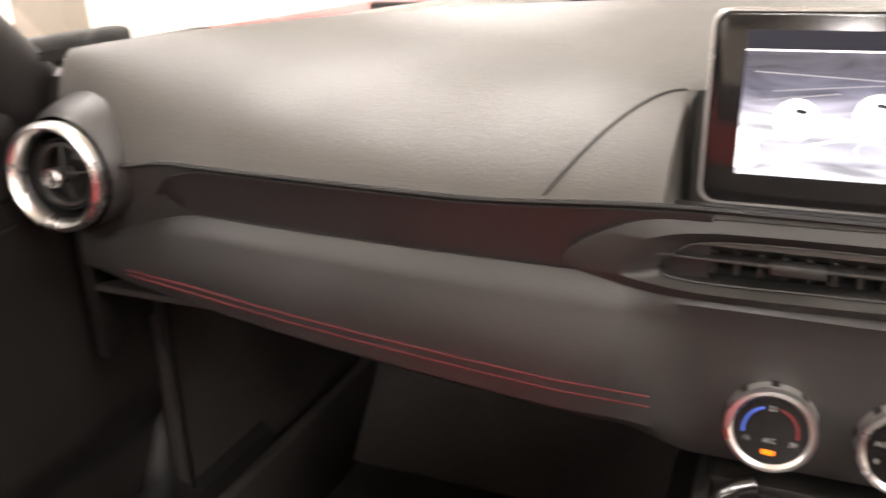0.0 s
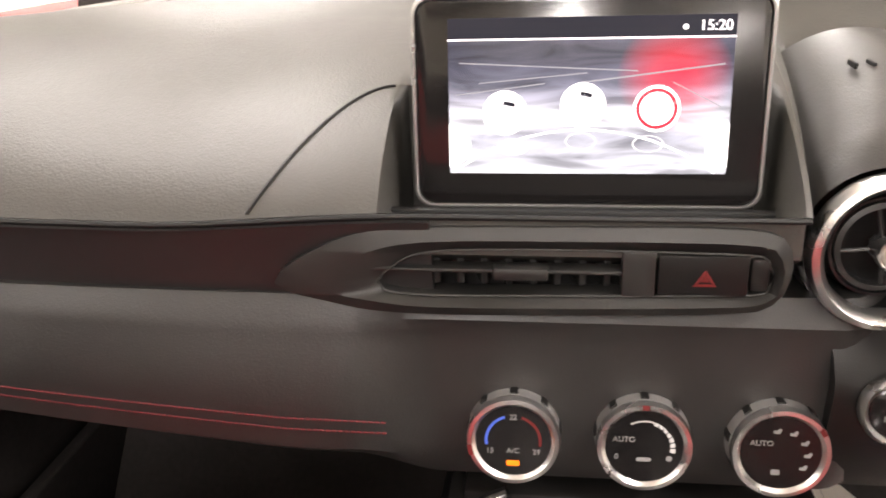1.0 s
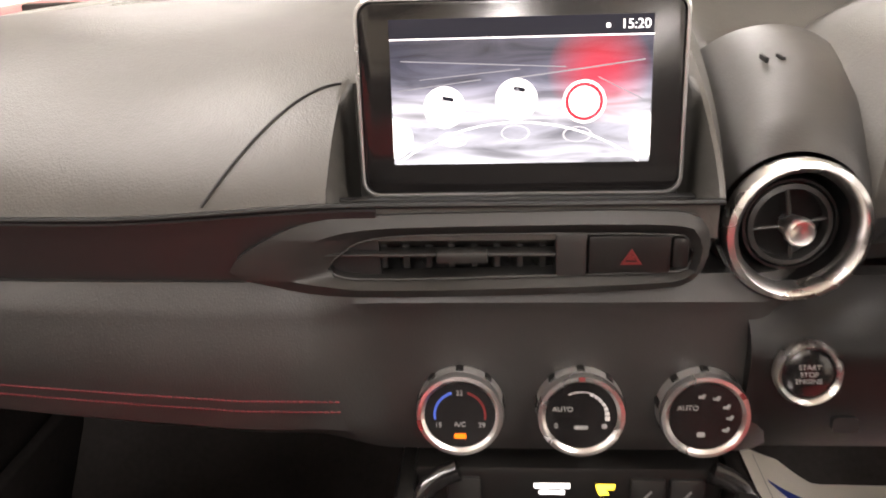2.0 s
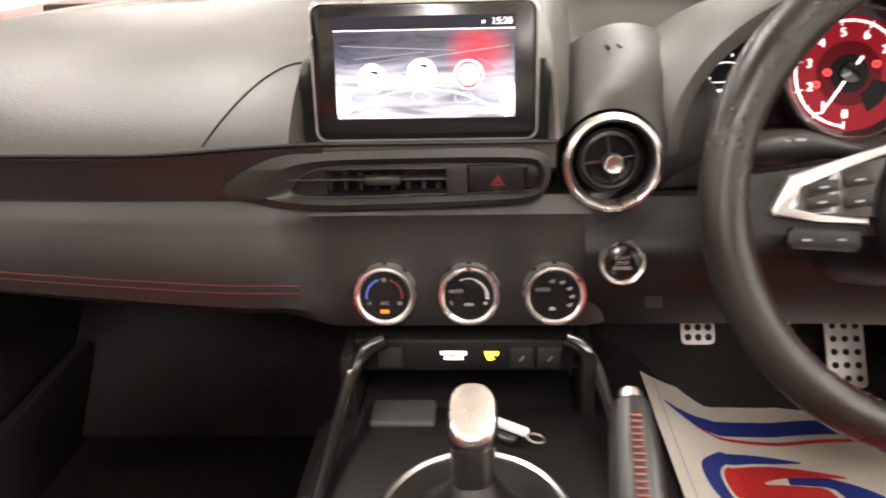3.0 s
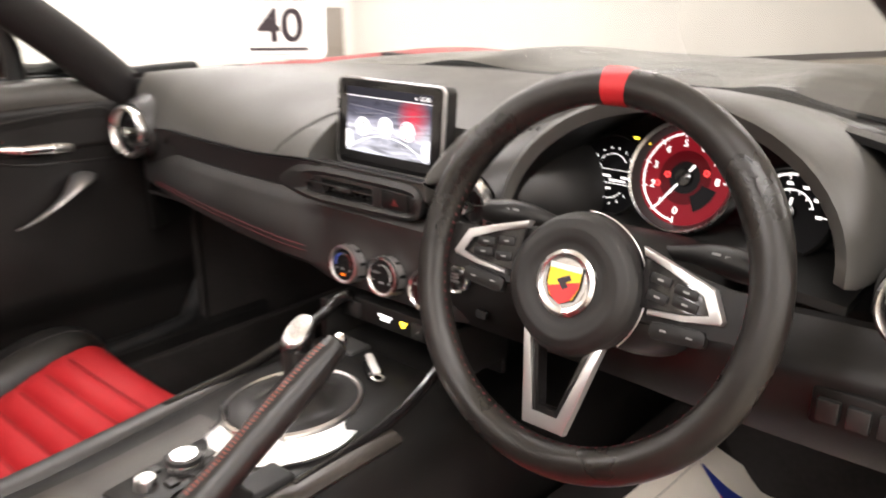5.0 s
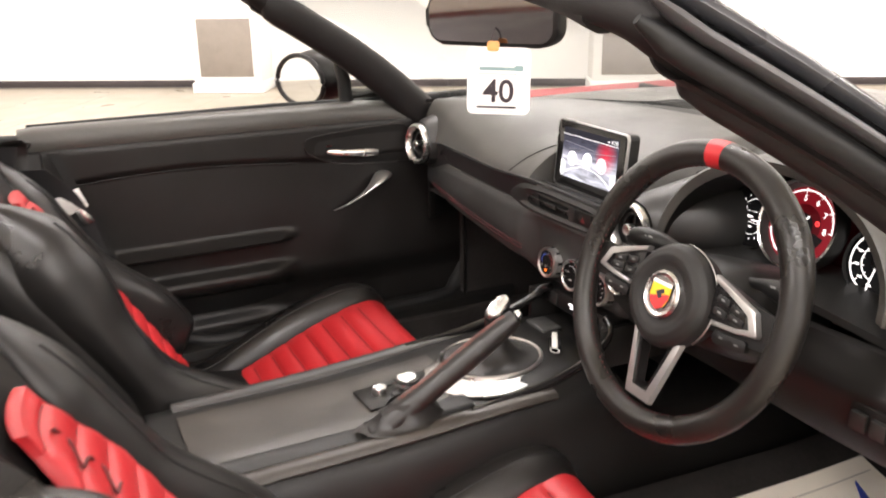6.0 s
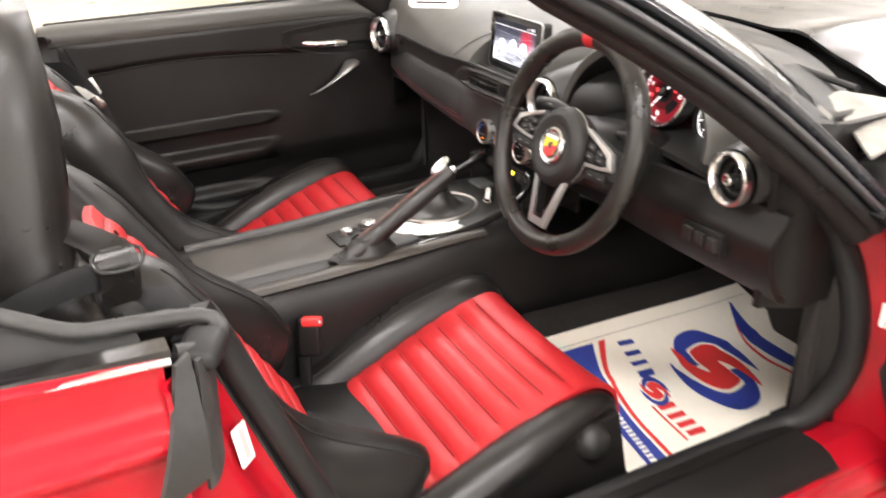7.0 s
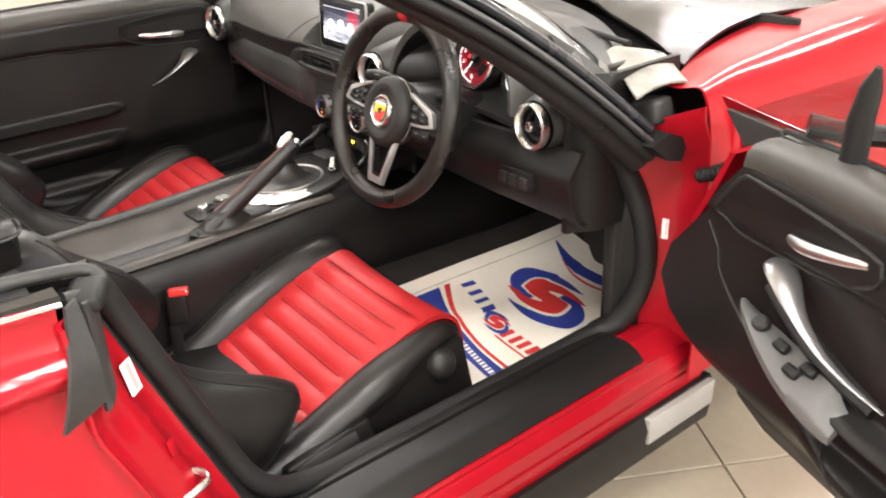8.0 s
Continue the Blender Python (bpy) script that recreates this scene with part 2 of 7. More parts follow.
def plate(outline, depth, place, bevel=0.0):
    """A flat plate: outline in (x, y) of its own, its front face at z = 0, depth behind; place: its matrix."""
    bm = bmesh.new()
    n = len(outline)
    f = [bm.verts.new((p[0], p[1], 0)) for p in outline]
    b = [bm.verts.new((p[0], p[1], -depth)) for p in outline]
    face = bm.faces.new(f)
    bm.faces.new(list(reversed(b)))
    for k in range(n):
        bm.faces.new((f[k], b[k], b[(k + 1) % n], f[(k + 1) % n]))
    if bevel > 0:
        bmesh.ops.bevel(bm, geom=list(face.edges), offset=bevel, segments=2, affect="EDGES", profile=0.5)
    bm.transform(place)
    return bm


def hoop(outer, inner, depth, place, lip=0.0):
    """A flat ring between two outlines of equally many points; lip raises its inner edge's depth."""
    def ring(o, z):
        return [place @ V((p[0], p[1], z)) for p in o]
    mid = [((a[0] + b[0]) / 2, (a[1] + b[1]) / 2) for a, b in zip(outer, inner)]
    return loft([ring(outer, -depth), ring(outer, -depth * 0.25), ring(mid, 0), ring(inner, -lip), ring(inner, -depth - lip)], False, True)


def face_at(centre, axis, up=(0, 0, 1)):
    """The matrix of a face at centre whose front looks along axis."""
    s, w, a = basis(axis, up)
    m = Matrix((s, w, a)).transposed().to_4x4()
    m.translation = V(centre)
    return m


def circle(r, n=32, a0=0.0, a1=360.0):
    return [(r * math.cos(radians(lerp(a0, a1, k / n))), r * math.sin(radians(lerp(a0, a1, k / n)))) for k in range(n)]


def rounded(w, h, r, n=5):
    out = []
    for cx, cy, a in ((w / 2 - r, h / 2 - r, 0), (-w / 2 + r, h / 2 - r, 90), (-w / 2 + r, -h / 2 + r, 180), (w / 2 - r, -h / 2 + r, 270)):
        out += [(cx + r * math.cos(radians(a + 90 * k / n)), cy + r * math.sin(radians(a + 90 * k / n))) for k in range(n + 1)]
    return out


def arc_band(r0, r1, a0, a1, n, depth, place):
    """A curved strip in a face: radii and angles in degrees."""
    ring = [(r1 * math.cos(radians(lerp(a0, a1, k / n))), r1 * math.sin(radians(lerp(a0, a1, k / n)))) for k in range(n + 1)]
    ring += [(r0 * math.cos(radians(lerp(a1, a0, k / n))), r0 * math.sin(radians(lerp(a1, a0, k / n)))) for k in range(n + 1)]
    return plate(ring, depth, place)


def words(body, size, place, depth=0.0002, align="CENTER", bold=0.0):
    """Flat lettering as a mesh, on the face given by place."""
    cu = bpy.data.curves.new("lettering", "FONT")
    cu.body, cu.size, cu.extrude, cu.align_x, cu.align_y = body, size, depth, align, "CENTER"
    cu.offset = bold
    ob = new("lettering", cu)
    bpy.context.view_layer.update()
    me = bpy.data.meshes.new_from_object(ob)
    bm = bmesh.new()
    bm.from_mesh(me)
    bm.transform(place)
    bpy.data.objects.remove(ob)
    bpy.data.meshes.remove(me)
    bpy.data.curves.remove(cu)
    return bm


def off(place, x, y, z=0.0, spin=0.0):
    return place @ pose(x, y, z, 0, 0, spin)


# ---------- the hall ----------
# room axes: u runs along the long white wall, n points from it into the hall
RU = V((math.cos(radians(ROOM_TURN)), math.sin(radians(ROOM_TURN)), 0))
RN = V((RU.y, -RU.x, 0))
WALL_D = -7.38             # the long wall's distance along RN
HALL = (-8.0, 9.0, WALL_D, 6.6, 3.3)


def hall(u, n, z=0.0):
    return RU * u + RN * n + V((0, 0, z))


def hall_box(u0, u1, n0, n1, z0, z1, bevel=0.0):
    m = Matrix.Rotation(radians(ROOM_TURN), 3, "Z")
    c = hall((u0 + u1) / 2, (n0 + n1) / 2, (z0 + z1) / 2)
    return box(c, (u1 - u0, n1 - n0, z1 - z0), bevel, 2, m)


def build_hall():
    u0, u1, n0, n1, h = HALL
    solo("wall_west", hall_box(u0, u1, n0 - 0.15, n0, 0, h), WALL, "plain white painted wall with dark skirting", "wall", kind="structure")
    solo("wall_east", hall_box(u0, u1, n1, n1 + 0.15, 0, h), WALL, "plain white painted wall of the hall", "wall", kind="structure")
    solo("wall_north", hall_box(u1, u1 + 0.15, n0 - 0.15, n1 + 0.15, 0, h), WALL, "plain white painted wall of the hall", "wall", kind="structure")
    solo("wall_south", hall_box(u0 - 0.15, u0, n0 - 0.15, n1 + 0.15, 0, h), WALL, "plain white painted wall of the hall", "wall", kind="structure")
    solo("ceiling", hall_box(u0, u1, n0, n1, h, h + 0.15), WALL, "white ceiling of the hall with strip lamps", "ceiling", kind="structure")
    solo("baseboard", hall_box(u0, u1, n0, n0 + 0.015, 0.0, 0.07, 0.003), SKIRT, "dark skirting board along the white wall", "skirting", kind="structure")
    # strip lamps
    for i, (u, n) in enumerate(((-4.6, -5.2), (-0.2, -5.2), (4.2, -5.2), (-4.6, -1.6), (-0.2, -1.6), (4.2, -1.6), (-4.6, 2.0), (-0.2, 2.0), (4.2, 2.0), (-4.6, 5.2), (-0.2, 5.2), (4.2, 5.2))):
        c = hall(u, n, h)
        lamp = thing("strip_lamp", c, "long white ceiling strip lamp, switched on", "ceiling lamp", "strip lamps of the hall")
        part("lamp_body", hall_box(u - 1.25, u + 1.25, n - 0.14, n + 0.14, h - 0.06, h, 0.01), WALL, lamp)
        part("diffuser", hall_box(u - 1.2, u + 1.2, n - 0.11, n + 0.11, h - 0.075, h - 0.062, 0.005), LAMP_GLOW, lamp, "glowing white diffuser")
        p = hall(u, n, h - 0.085)
        # the uneven factors add fill light for the white wall and driver's footwell
        ceiling_lamp_light(p.x, p.y, p.z, 2.4, 0.24, LAMP_WATTS * (1.7 if n < -4 else (4.2 if u > 3 else 1.8 if u > -1 else 1.2) if n > 4 else 2.0 if n > 1 and u < -3 else 1.0))


def wall_cabinet(u, width, depth, height, panel):
    """A white cabinet against the wall with a grey-brown panel in its front."""
    n0 = WALL_D
    ob = thing("wall_cabinet", hall(u, n0 + depth / 2), "white cabinet with grey-brown front panel against the wall", "cabinet", "white cabinets along the wall")
    part("carcass", hall_box(u - width / 2, u + width / 2, n0 + 0.016, n0 + depth, 0.10, height, 0.008), WALL, ob)
    part("plinth", hall_box(u - width / 2 - 0.02, u + width / 2 + 0.02, n0 + 0.016, n0 + depth + 0.02, 0, 0.099, 0.006), WALL, ob)
    part("front_panel", hall_box(u - panel / 2, u + panel / 2, n0 + depth - 0.004, n0 + depth + 0.006, 0.16, 0.16 + panel * 1.04, 0.004), GREY_PANEL, ob, "grey-brown panel")
    return ob


build_hall()
wall_cabinet(-2.84, 0.68, 0.46, 2.0, 0.54)
wall_cabinet(1.13, 0.72, 0.46, 2.0, 0.55)


# ---------- car body ----------
def footwell_z(x, y):
    """The driver's footwell floor, which climbs towards the tunnel."""
    c = min(1.25, max(0.0, 1 - (x - 0.247) / 0.115)) ** 1.25
    return 0.254 + 0.078 * c * (1 + 0.5 * max(0.0, 0.34 - y)) + 0.012 * ss(0.43, 0.62, x)


def wing_inner(y):
    """Half the bonnet's width at y, where it meets the front wings."""
    return 0.62 + 0.145 * max(0.0, (0.70 - y) / 0.50) ** 1.7


def build_body():
    ob = thing("car", (0, 0, 0), "glossy red open two-seater body with black sills and black bonnet", "car")
    # floor pan, bulkheads
    part("floor_pan", box((0, -0.15, 0.195), (1.46, 1.75, 0.02), 0.004), CARPET, ob)
    part("footwell_carpet", thick(grid(lambda u, v: V((lerp(0.185, 0.652, u), lerp(-0.30, 0.54, v), footwell_z(lerp(0.185, 0.652, u), lerp(-0.30, 0.54, v)) - 0.008)), 24, 12), 0.030), CARPET, ob, "black carpet of the driver's footwell")
    part("front_bulkhead", box((0, 0.70, 0.54), (1.40, 0.02, 0.68), 0.004), CARPET, ob)
    part("toe_board", box((0, 0.575, 0.33), (1.40, 0.02, 0.32), 0.004, 2, turn(-42, 0, 0)), CARPET, ob)
    part("rear_bulkhead", box((0, -1.03, 0.55), (1.44, 0.02, 0.70), 0.004, 2, turn(12, 0, 0)), CARPET, ob)
    for s in (-1, 1):
        part("footwell_side", box((s * 0.70, 0.42, 0.45), (0.02, 0.54, 0.50), 0.004), CARPET, ob)
        part("kick_panel", thick(grid(lambda u, v: V((s * (0.668 + 0.030 * ss(0.0, 0.25, u)), lerp(0.050 + 0.05 * ss(0.85, 0.9, lerp(0.885, 0.47, v)), 0.30, u), lerp(0.885, 0.60, v))), 16, 18), 0.012, (s, 0, 0)), PLASTIC, ob, "black trim at the foot of the pillar")
        part("rear_side_trim", box((s * 0.700, -0.93, 0.62), (0.03, 0.30, 0.46), 0.01), PLASTIC, ob)
        # sill: inner carpet, scuff strip, red outer, skirt
        part("sill", loft([[V((s * x, y, z)) for x, z in ((0.675, 0.21), (0.675, 0.345), (0.695, 0.372), (0.78, 0.380), (0.815, 0.366), (0.8265, 0.3570), (0.8250, 0.3530), (0.8265, 0.3500), (0.8315, 0.3465), (0.840, 0.332), (0.8415, 0.306), (0.8375, 0.303), (0.8375, 0.299), (0.841, 0.296), (0.840, 0.265), (0.80, 0.20))] for y in (-0.86, -0.6, -0.2, 0.28)]), PAINT, ob, "glossy red sill with pressed creases", angle=25)
        part("scuff_strip", loft([[V((s * x, y, z + 0.004)) for x, z in ((0.672, 0.335), (0.678, 0.364), (0.695, 0.378), (0.728, 0.3815), (0.731, 0.3750), (0.736, 0.3750), (0.739, 0.3835), (0.784, 0.386), (0.806, 0.380), (0.824, 0.3655), (0.816, 0.352), (0.70, 0.35))] for y in (-0.72, -0.5, -0.2, 0.06, 0.115 if s > 0 else 0.30)]), PLASTIC, ob, "black sill strip")
        if s > 0:
            part("sill_pad", box((s * 0.700, 0.208, 0.362), (0.046, 0.180, 0.040), 0.006, 3), PLASTIC, ob, "black sill trim below the post")
        part("side_skirt", loft([[V((s * x, y, z)) for x, z in ((0.79, 0.262), (0.850, 0.264), (0.862, 0.235), (0.852, 0.16), (0.80, 0.15))] for y in (-0.90, -0.3, 0.30)]), PLASTIC, ob, "black side skirt")
        part("skirt_tip", box((s * 0.842, 0.195, 0.232), (0.046, 0.20, 0.058), 0.004, 2), SKIRT_TIP, ob, "pale grey skirt end")

        # rear quarter: outer panel, door jamb and top
        def quarter(u, v):
            z = lerp(0.26, 0.860 + 0.045 * math.sin(min(1, u * 1.6) * 1.57) - 0.10 * u * u, v)
            y = lerp(max(-0.815, -0.742 + 0.34 * (0.737 - max(z, 0.372)) - 0.082), -2.05, u)
            bulge = 0.045 * math.sin(math.pi * min(1.0, 0.15 + 0.75 * v)) + 0.05 * ss(0.08, 0.45, u) * math.sin(math.pi * (0.2 + 0.6 * v)) + 0.020 * math.exp(-((z - 0.795) / 0.016) ** 2)
            return V((s * (0.795 + bulge - 0.10 * u * u), y, z))
        part("rear_wing", thick(grid(quarter, 60, 110), 0.004, (-s, 0, 0)), PAINT, ob, "glossy red rear wing")

        def wing_top(u, v):
            y = lerp(-0.815, -2.05, u)
            z = 0.860 + 0.045 * math.sin(min(1, u * 1.6) * 1.57) - 0.10 * u * u
            return V((s * (lerp(0.815, 0.800, v) - 0.10 * u * u), y, z + 0.004 * math.sin(v * 3.1)))
        part("wing_top", thick(grid(wing_top, 30, 6), 0.004), PAINT, ob)

        def jamb(u, v):
            z = lerp(0.372, 0.845, v)
            x = lerp(0.748, 0.832 + 0.016 * math.sin(v * 3.1), u)
            inner = -0.742 + 0.34 * (0.737 - z)
            y = lerp(inner, max(-0.815, inner - 0.080), u) - 0.006 * math.sin(u * 9.42)
            return V((s * x, y, z))
        part("rear_jamb", thick(grid(jamb, 24, 24), 0.004, (0, -1, 0)), PAINT, ob, "red rear door jamb")
        part("jamb_seal", tube(smooth_line([(s * 0.742, -0.758, 0.840), (s * 0.740, -0.724, 0.74), (s * 0.735, -0.675, 0.60), (s * 0.720, -0.615, 0.45), (s * 0.706, -0.54, 0.39), (s * 0.697, -0.40, 0.374), (s * 0.700, 0.06, 0.374), (s * 0.728, 0.145, 0.392), (s * 0.748, 0.188, 0.47), (s * 0.747, 0.194, 0.56), (s * 0.728, 0.182, 0.65), (s * 0.708, 0.160, 0.715), (s * 0.715, 0.115, 0.77), (s * 0.735, 0.06, 0.83)], 80), [0.016 + 0.005 * ss(0.62, 0.72, k / 79) for k in range(80)], 14, up=(1, 0, 0)), RUBBER, ob, "black rubber door seal")
        part("jamb_trim", thick(grid(lambda u, v: V((s * lerp(0.690, 0.750, u), -0.742 + 0.34 * (0.737 - lerp(0.38, 0.846, v)) + 0.030 * (1 - u), lerp(0.38, 0.846, v))), 8, 12), 0.02, (0, -1, 0)), RUBBER, ob, "black trim inside the jamb")
        part("inner_sill", box((s * 0.664, -0.10, 0.275), (0.020, 1.30, 0.150), 0.006, 3), CARPET, ob)

        # front jamb, hinge post and wing
        def post(u, v):
            z = lerp(0.36, 0.785 + 0.06 * u, v)
            x = lerp(0.715, 0.850, u)
            y = lerp(0.175, 0.235, u) + 0.02 * math.sin(u * 3.1) - 0.05 * ss(0.72, 1.0, v)
            return V((s * x, y, z))
        part("front_jamb", thick(grid(post, 12, 20), 0.004, (0, 1, 0)), PAINT, ob, "red front door jamb")
        part("jamb_lining", thick(grid(lambda u, v: V((s * lerp(0.684, 0.742 - 0.030 * ss(0.58, 0.72, lerp(0.37, 0.80, v)), u), 0.150 + 0.040 * u, lerp(0.37, 0.80, v))), 6, 16), 0.006, (0, 1, 0)), PLASTIC, ob, "black lining inside the front post")
        part("jamb_corner", box((s * 0.750, 0.180, 0.818), (0.058, 0.050, 0.046), 0.010, 3, turn(0, -12 * s, 0)), RUBBER_GREY, ob, "grey rubber corner block")
        part("post_tongue", loft([[V((s * x, y, z)) for y, z in ((0.115, 0.782), (0.165, 0.745), (0.200, 0.735), (0.215, 0.772), (0.16, 0.795))] for x in (0.752, 0.805)]), RUBBER, ob, "black rubber tongue on the post")
        for z in (0.505, 0.70):
            part("hinge", box((s * 0.848, 0.252, z), (0.030, 0.040, 0.060), 0.006, 2), PAINT, ob)
        part("check_arm", tube([(s * 0.835, 0.235, 0.655), (s * 0.90, 0.215, 0.650), (s * 0.95, 0.190, 0.648)], 0.008, 8), RUBBER, ob, "black door check arm")
        part("cable_boot", tube(smooth_line([(s * 0.838, 0.205, 0.716), (s * 0.870, 0.205, 0.732), (s * 0.905, 0.205, 0.754), (s * 0.945, 0.205, 0.778), (s * 0.980, 0.203, 0.815)], 34), [0.0115 + 0.002 * (k % 2) for k in range(34)], 10), RUBBER, ob, "ribbed rubber cable boot")

        def wing(u, v):
            y = lerp(0.205, 1.75, u)
            zt = 0.904 - 0.16 * max(0.0, (u - 0.42) / 0.58) ** 2 - 0.006 * (1 - ss(0.0, 0.12, u))
            a = v * math.pi / 2
            return V((s * lerp(0.862 - 0.06 * u * u, wing_inner(y), 1 - math.cos(a) ** 0.7 if v < 1 else 1), y, lerp(0.30, zt, math.sin(a) ** 0.25) - 0.040 * ss(0.5, 1.0, v)))
        part("front_wing", thick(grid(wing, 40, 36), 0.004, (-s, 0, -0.5)), PAINT, ob, "glossy red front wing")
        part("wing_edge", box((s * 0.835, 0.270, 0.58), (0.05, 0.012, 0.50), 0.004), PAINT, ob)

    # bonnet
    def bonnet(u, v):
        t = 2 * v - 1
        y = lerp(0.555 - 0.5 * (0.70 * t) ** 2, 1.85 - 0.25 * t * t, u)
        x = t * (wing_inner(y) - 0.004)
        z = 0.890 - 0.018 * (x / 0.65) ** 4 + 0.022 * math.sin(min(1, u * 1.3) * 2.4) - 0.20 * u ** 2.2 + 0.014 * math.exp(-((abs(x) - 0.30) / 0.07) ** 2) * (1 - u)
        return V((x, y, z))
    part("bonnet", thick(grid(bonnet, 40, 60), 0.006), BONNET_PAINT, ob, "satin black bonnet")

    # nose and tail close the body
    def nose(u, v):
        x = lerp(-0.80, 0.80, u)
        yf = 1.98 - 0.42 * abs(x / 0.80) ** 2.6
        a = v * math.pi
        return V((x, yf - 0.16 * (1 - math.sin(a)), 0.46 - 0.26 * math.cos(a) + 0.03 * (1 - abs(x))))
    part("front_bumper", thick(grid(nose, 40, 16), 0.006, (0, -1, 0)), PAINT, ob, "glossy red front bumper")
    def tail(u, v):
        x = lerp(-0.80, 0.80, u)
        yf = -2.12 + 0.22 * abs(x / 0.80) ** 3
        a = v * math.pi
        return V((x, yf + 0.08 * (1 - math.sin(a)), 0.53 - 0.29 * math.cos(a) + 0.02 * (1 - abs(x))))
    part("rear_bumper", thick(grid(tail, 40, 16), 0.006, (0, 1, 0)), PAINT, ob, "glossy red tail panel")

    # plenum below the windscreen
    def plenum(u, v):
        x = lerp(-0.72, 0.72, u)
        y0 = 0.400 - 0.46 * x * x
        return V((x, lerp(y0, y0 + 0.16, v), 0.868 - 0.022 * (x / 0.72) ** 4 - 0.012 * math.sin(v * 3.1)))
    part("plenum", thick(grid(plenum, 30, 6), 0.006), GLOSS, ob, "black plenum below the windscreen")
    for s in (-1, 1):
        def scuttle(u, v):
            x = lerp(0.60, 0.775, u)
            y0 = 0.402 - 0.46 * x * x
            return V((s * x, lerp(y0 - 0.02, y0 + 0.110 * math.sin(min(1.0, 0.25 + 1.6 * u) * 1.57), v), 0.893 - 0.022 * (x / 0.72) ** 4 + 0.010 * math.sin(v * 3.1) + 0.002 * math.sin(40 * x)))
        part("plenum_end", thick(grid(scuttle, 24, 6), 0.004), SCUTTLE, ob, "pale grey scuttle end")

    # rear deck, hood cover and side rails
    def deck(u, v):
        x = lerp(-0.70, 0.70, u)
        y = lerp(-1.02, -2.05, v)
        return V((x, y, 0.895 + 0.03 * math.sin(math.pi * v * 0.8) - 0.02 * (x / 0.7) ** 2 - 0.12 * v * v))
    part("rear_deck", thick(grid(deck, 20, 14), 0.006), PLASTIC, ob, "black rear deck")
    for s in (-1, 1):
        rail = smooth_line([(s * 0.650, -1.12, 0.935), (s * 0.705, -1.00, 0.925), (s * 0.735, -0.925, 0.900), (s * 0.744, -0.875, 0.876), (s * 0.746, -0.82, 0.870), (s * 0.742, -0.775, 0.862), (s * 0.748, -0.756, 0.855), (s * 0.766, -0.757, 0.848), (s * 0.778, -0.775, 0.848), (s * 0.782, -0.800, 0.852)], 40)
        part("shoulder_rail", tube(rail, 0.0085, 12, flat=0.9), RUBBER_GREY, ob, "grey-black shoulder rail")
        part("shoulder_wall", thick(grid(lambda u, v: rail[round(u * 27)].lerp(V((s * (0.797 - 0.03 * (1 - u) ** 2), lerp(-1.12, -0.80, u), 0.868 + 0.035 * (1 - u))), v) - V((0, 0, 0.004 + 0.022 * math.sin(v * 3.1) ** 0.6)), 27, 8), 0.006), RUBBER, ob, "black shoulder moulding")
        part("shoulder_inner", thick(grid(lambda u, v: V((s * lerp(lerp(0.66, 0.748, u), lerp(0.64, 0.70, u), v), lerp(-1.10, -0.775, u), lerp(lerp(0.925, 0.856, ss(0.3, 0.75, u)), 0.74, v))), 16, 5), 0.006), PLASTIC, ob)
        part("waist_strip", loft([[V((s * (0.800 + dx - 0.02 * k), y, 0.876 + dz + 0.02 * k * (1 - 0.5 * k))) for dx, dz in ((-0.024, -0.014), (0.006, -0.012), (0.003, -0.007), (-0.024, -0.009))] for k, y in ((0.0, -0.806), (0.2, -0.92), (0.45, -1.05), (0.8, -1.25))]), GLOSS, ob, "gloss black waist strip")
        # bright chrome stands in for the white reflection on the strip's lower half
        part("waist_sheen", loft([[V((s * (0.806 + dx - 0.02 * k), y, 0.866 + dz + 0.02 * k * (1 - 0.5 * k))) for dx, dz in ((0.005, -0.004), (0.011, -0.004), (0.012, -0.002), (0.009, 0.0), (0.005, 0.0))] for k, y in ((0.0, -0.808), (0.2, -0.92), (0.45, -1.05), (0.8, -1.25))]), CHROME, ob, "dark chrome waist moulding, its white reflection put in as bright chrome")
        part("shoulder_flap", thick(grid(lambda u, v: V((s * (lerp(lerp(0.762, 0.802, v), lerp(0.806, 0.838, v), u) + 0.008 * math.sin(u * 3.1)), lerp(-0.764, -0.786, u) - 0.012 * v, lerp(0.852, lerp(0.742, 0.738, u), v) - 0.004 * math.sin(v * 6.2))), 8, 12), 0.005, (-s, -0.5, 0)), RUBBER_GREY, ob, "grey rubber flap at the pillar")
        part("rear_flap", thick(grid(lambda u, v: V((s * (lerp(lerp(0.796, 0.836, v), lerp(0.812, 0.862, v), u) + 0.018 * math.sin(math.pi * v)), lerp(-0.790, lerp(-0.805, -0.842, v), u) - 0.004 * v, lerp(0.856, lerp(0.752, 0.748, u), v))), 8, 12), 0.005, (-s, -0.5, 0)), RUBBER_GREY, ob, "grey rubber flap behind the pillar")
        part("pillar_cap", box((s * 0.776, -0.776, 0.846), (0.050, 0.040, 0.022), 0.009, 3, turn(0, 6 * s, -30 * s)), RUBBER, ob, "black rubber cap on the pillar")
    return ob


build_body()


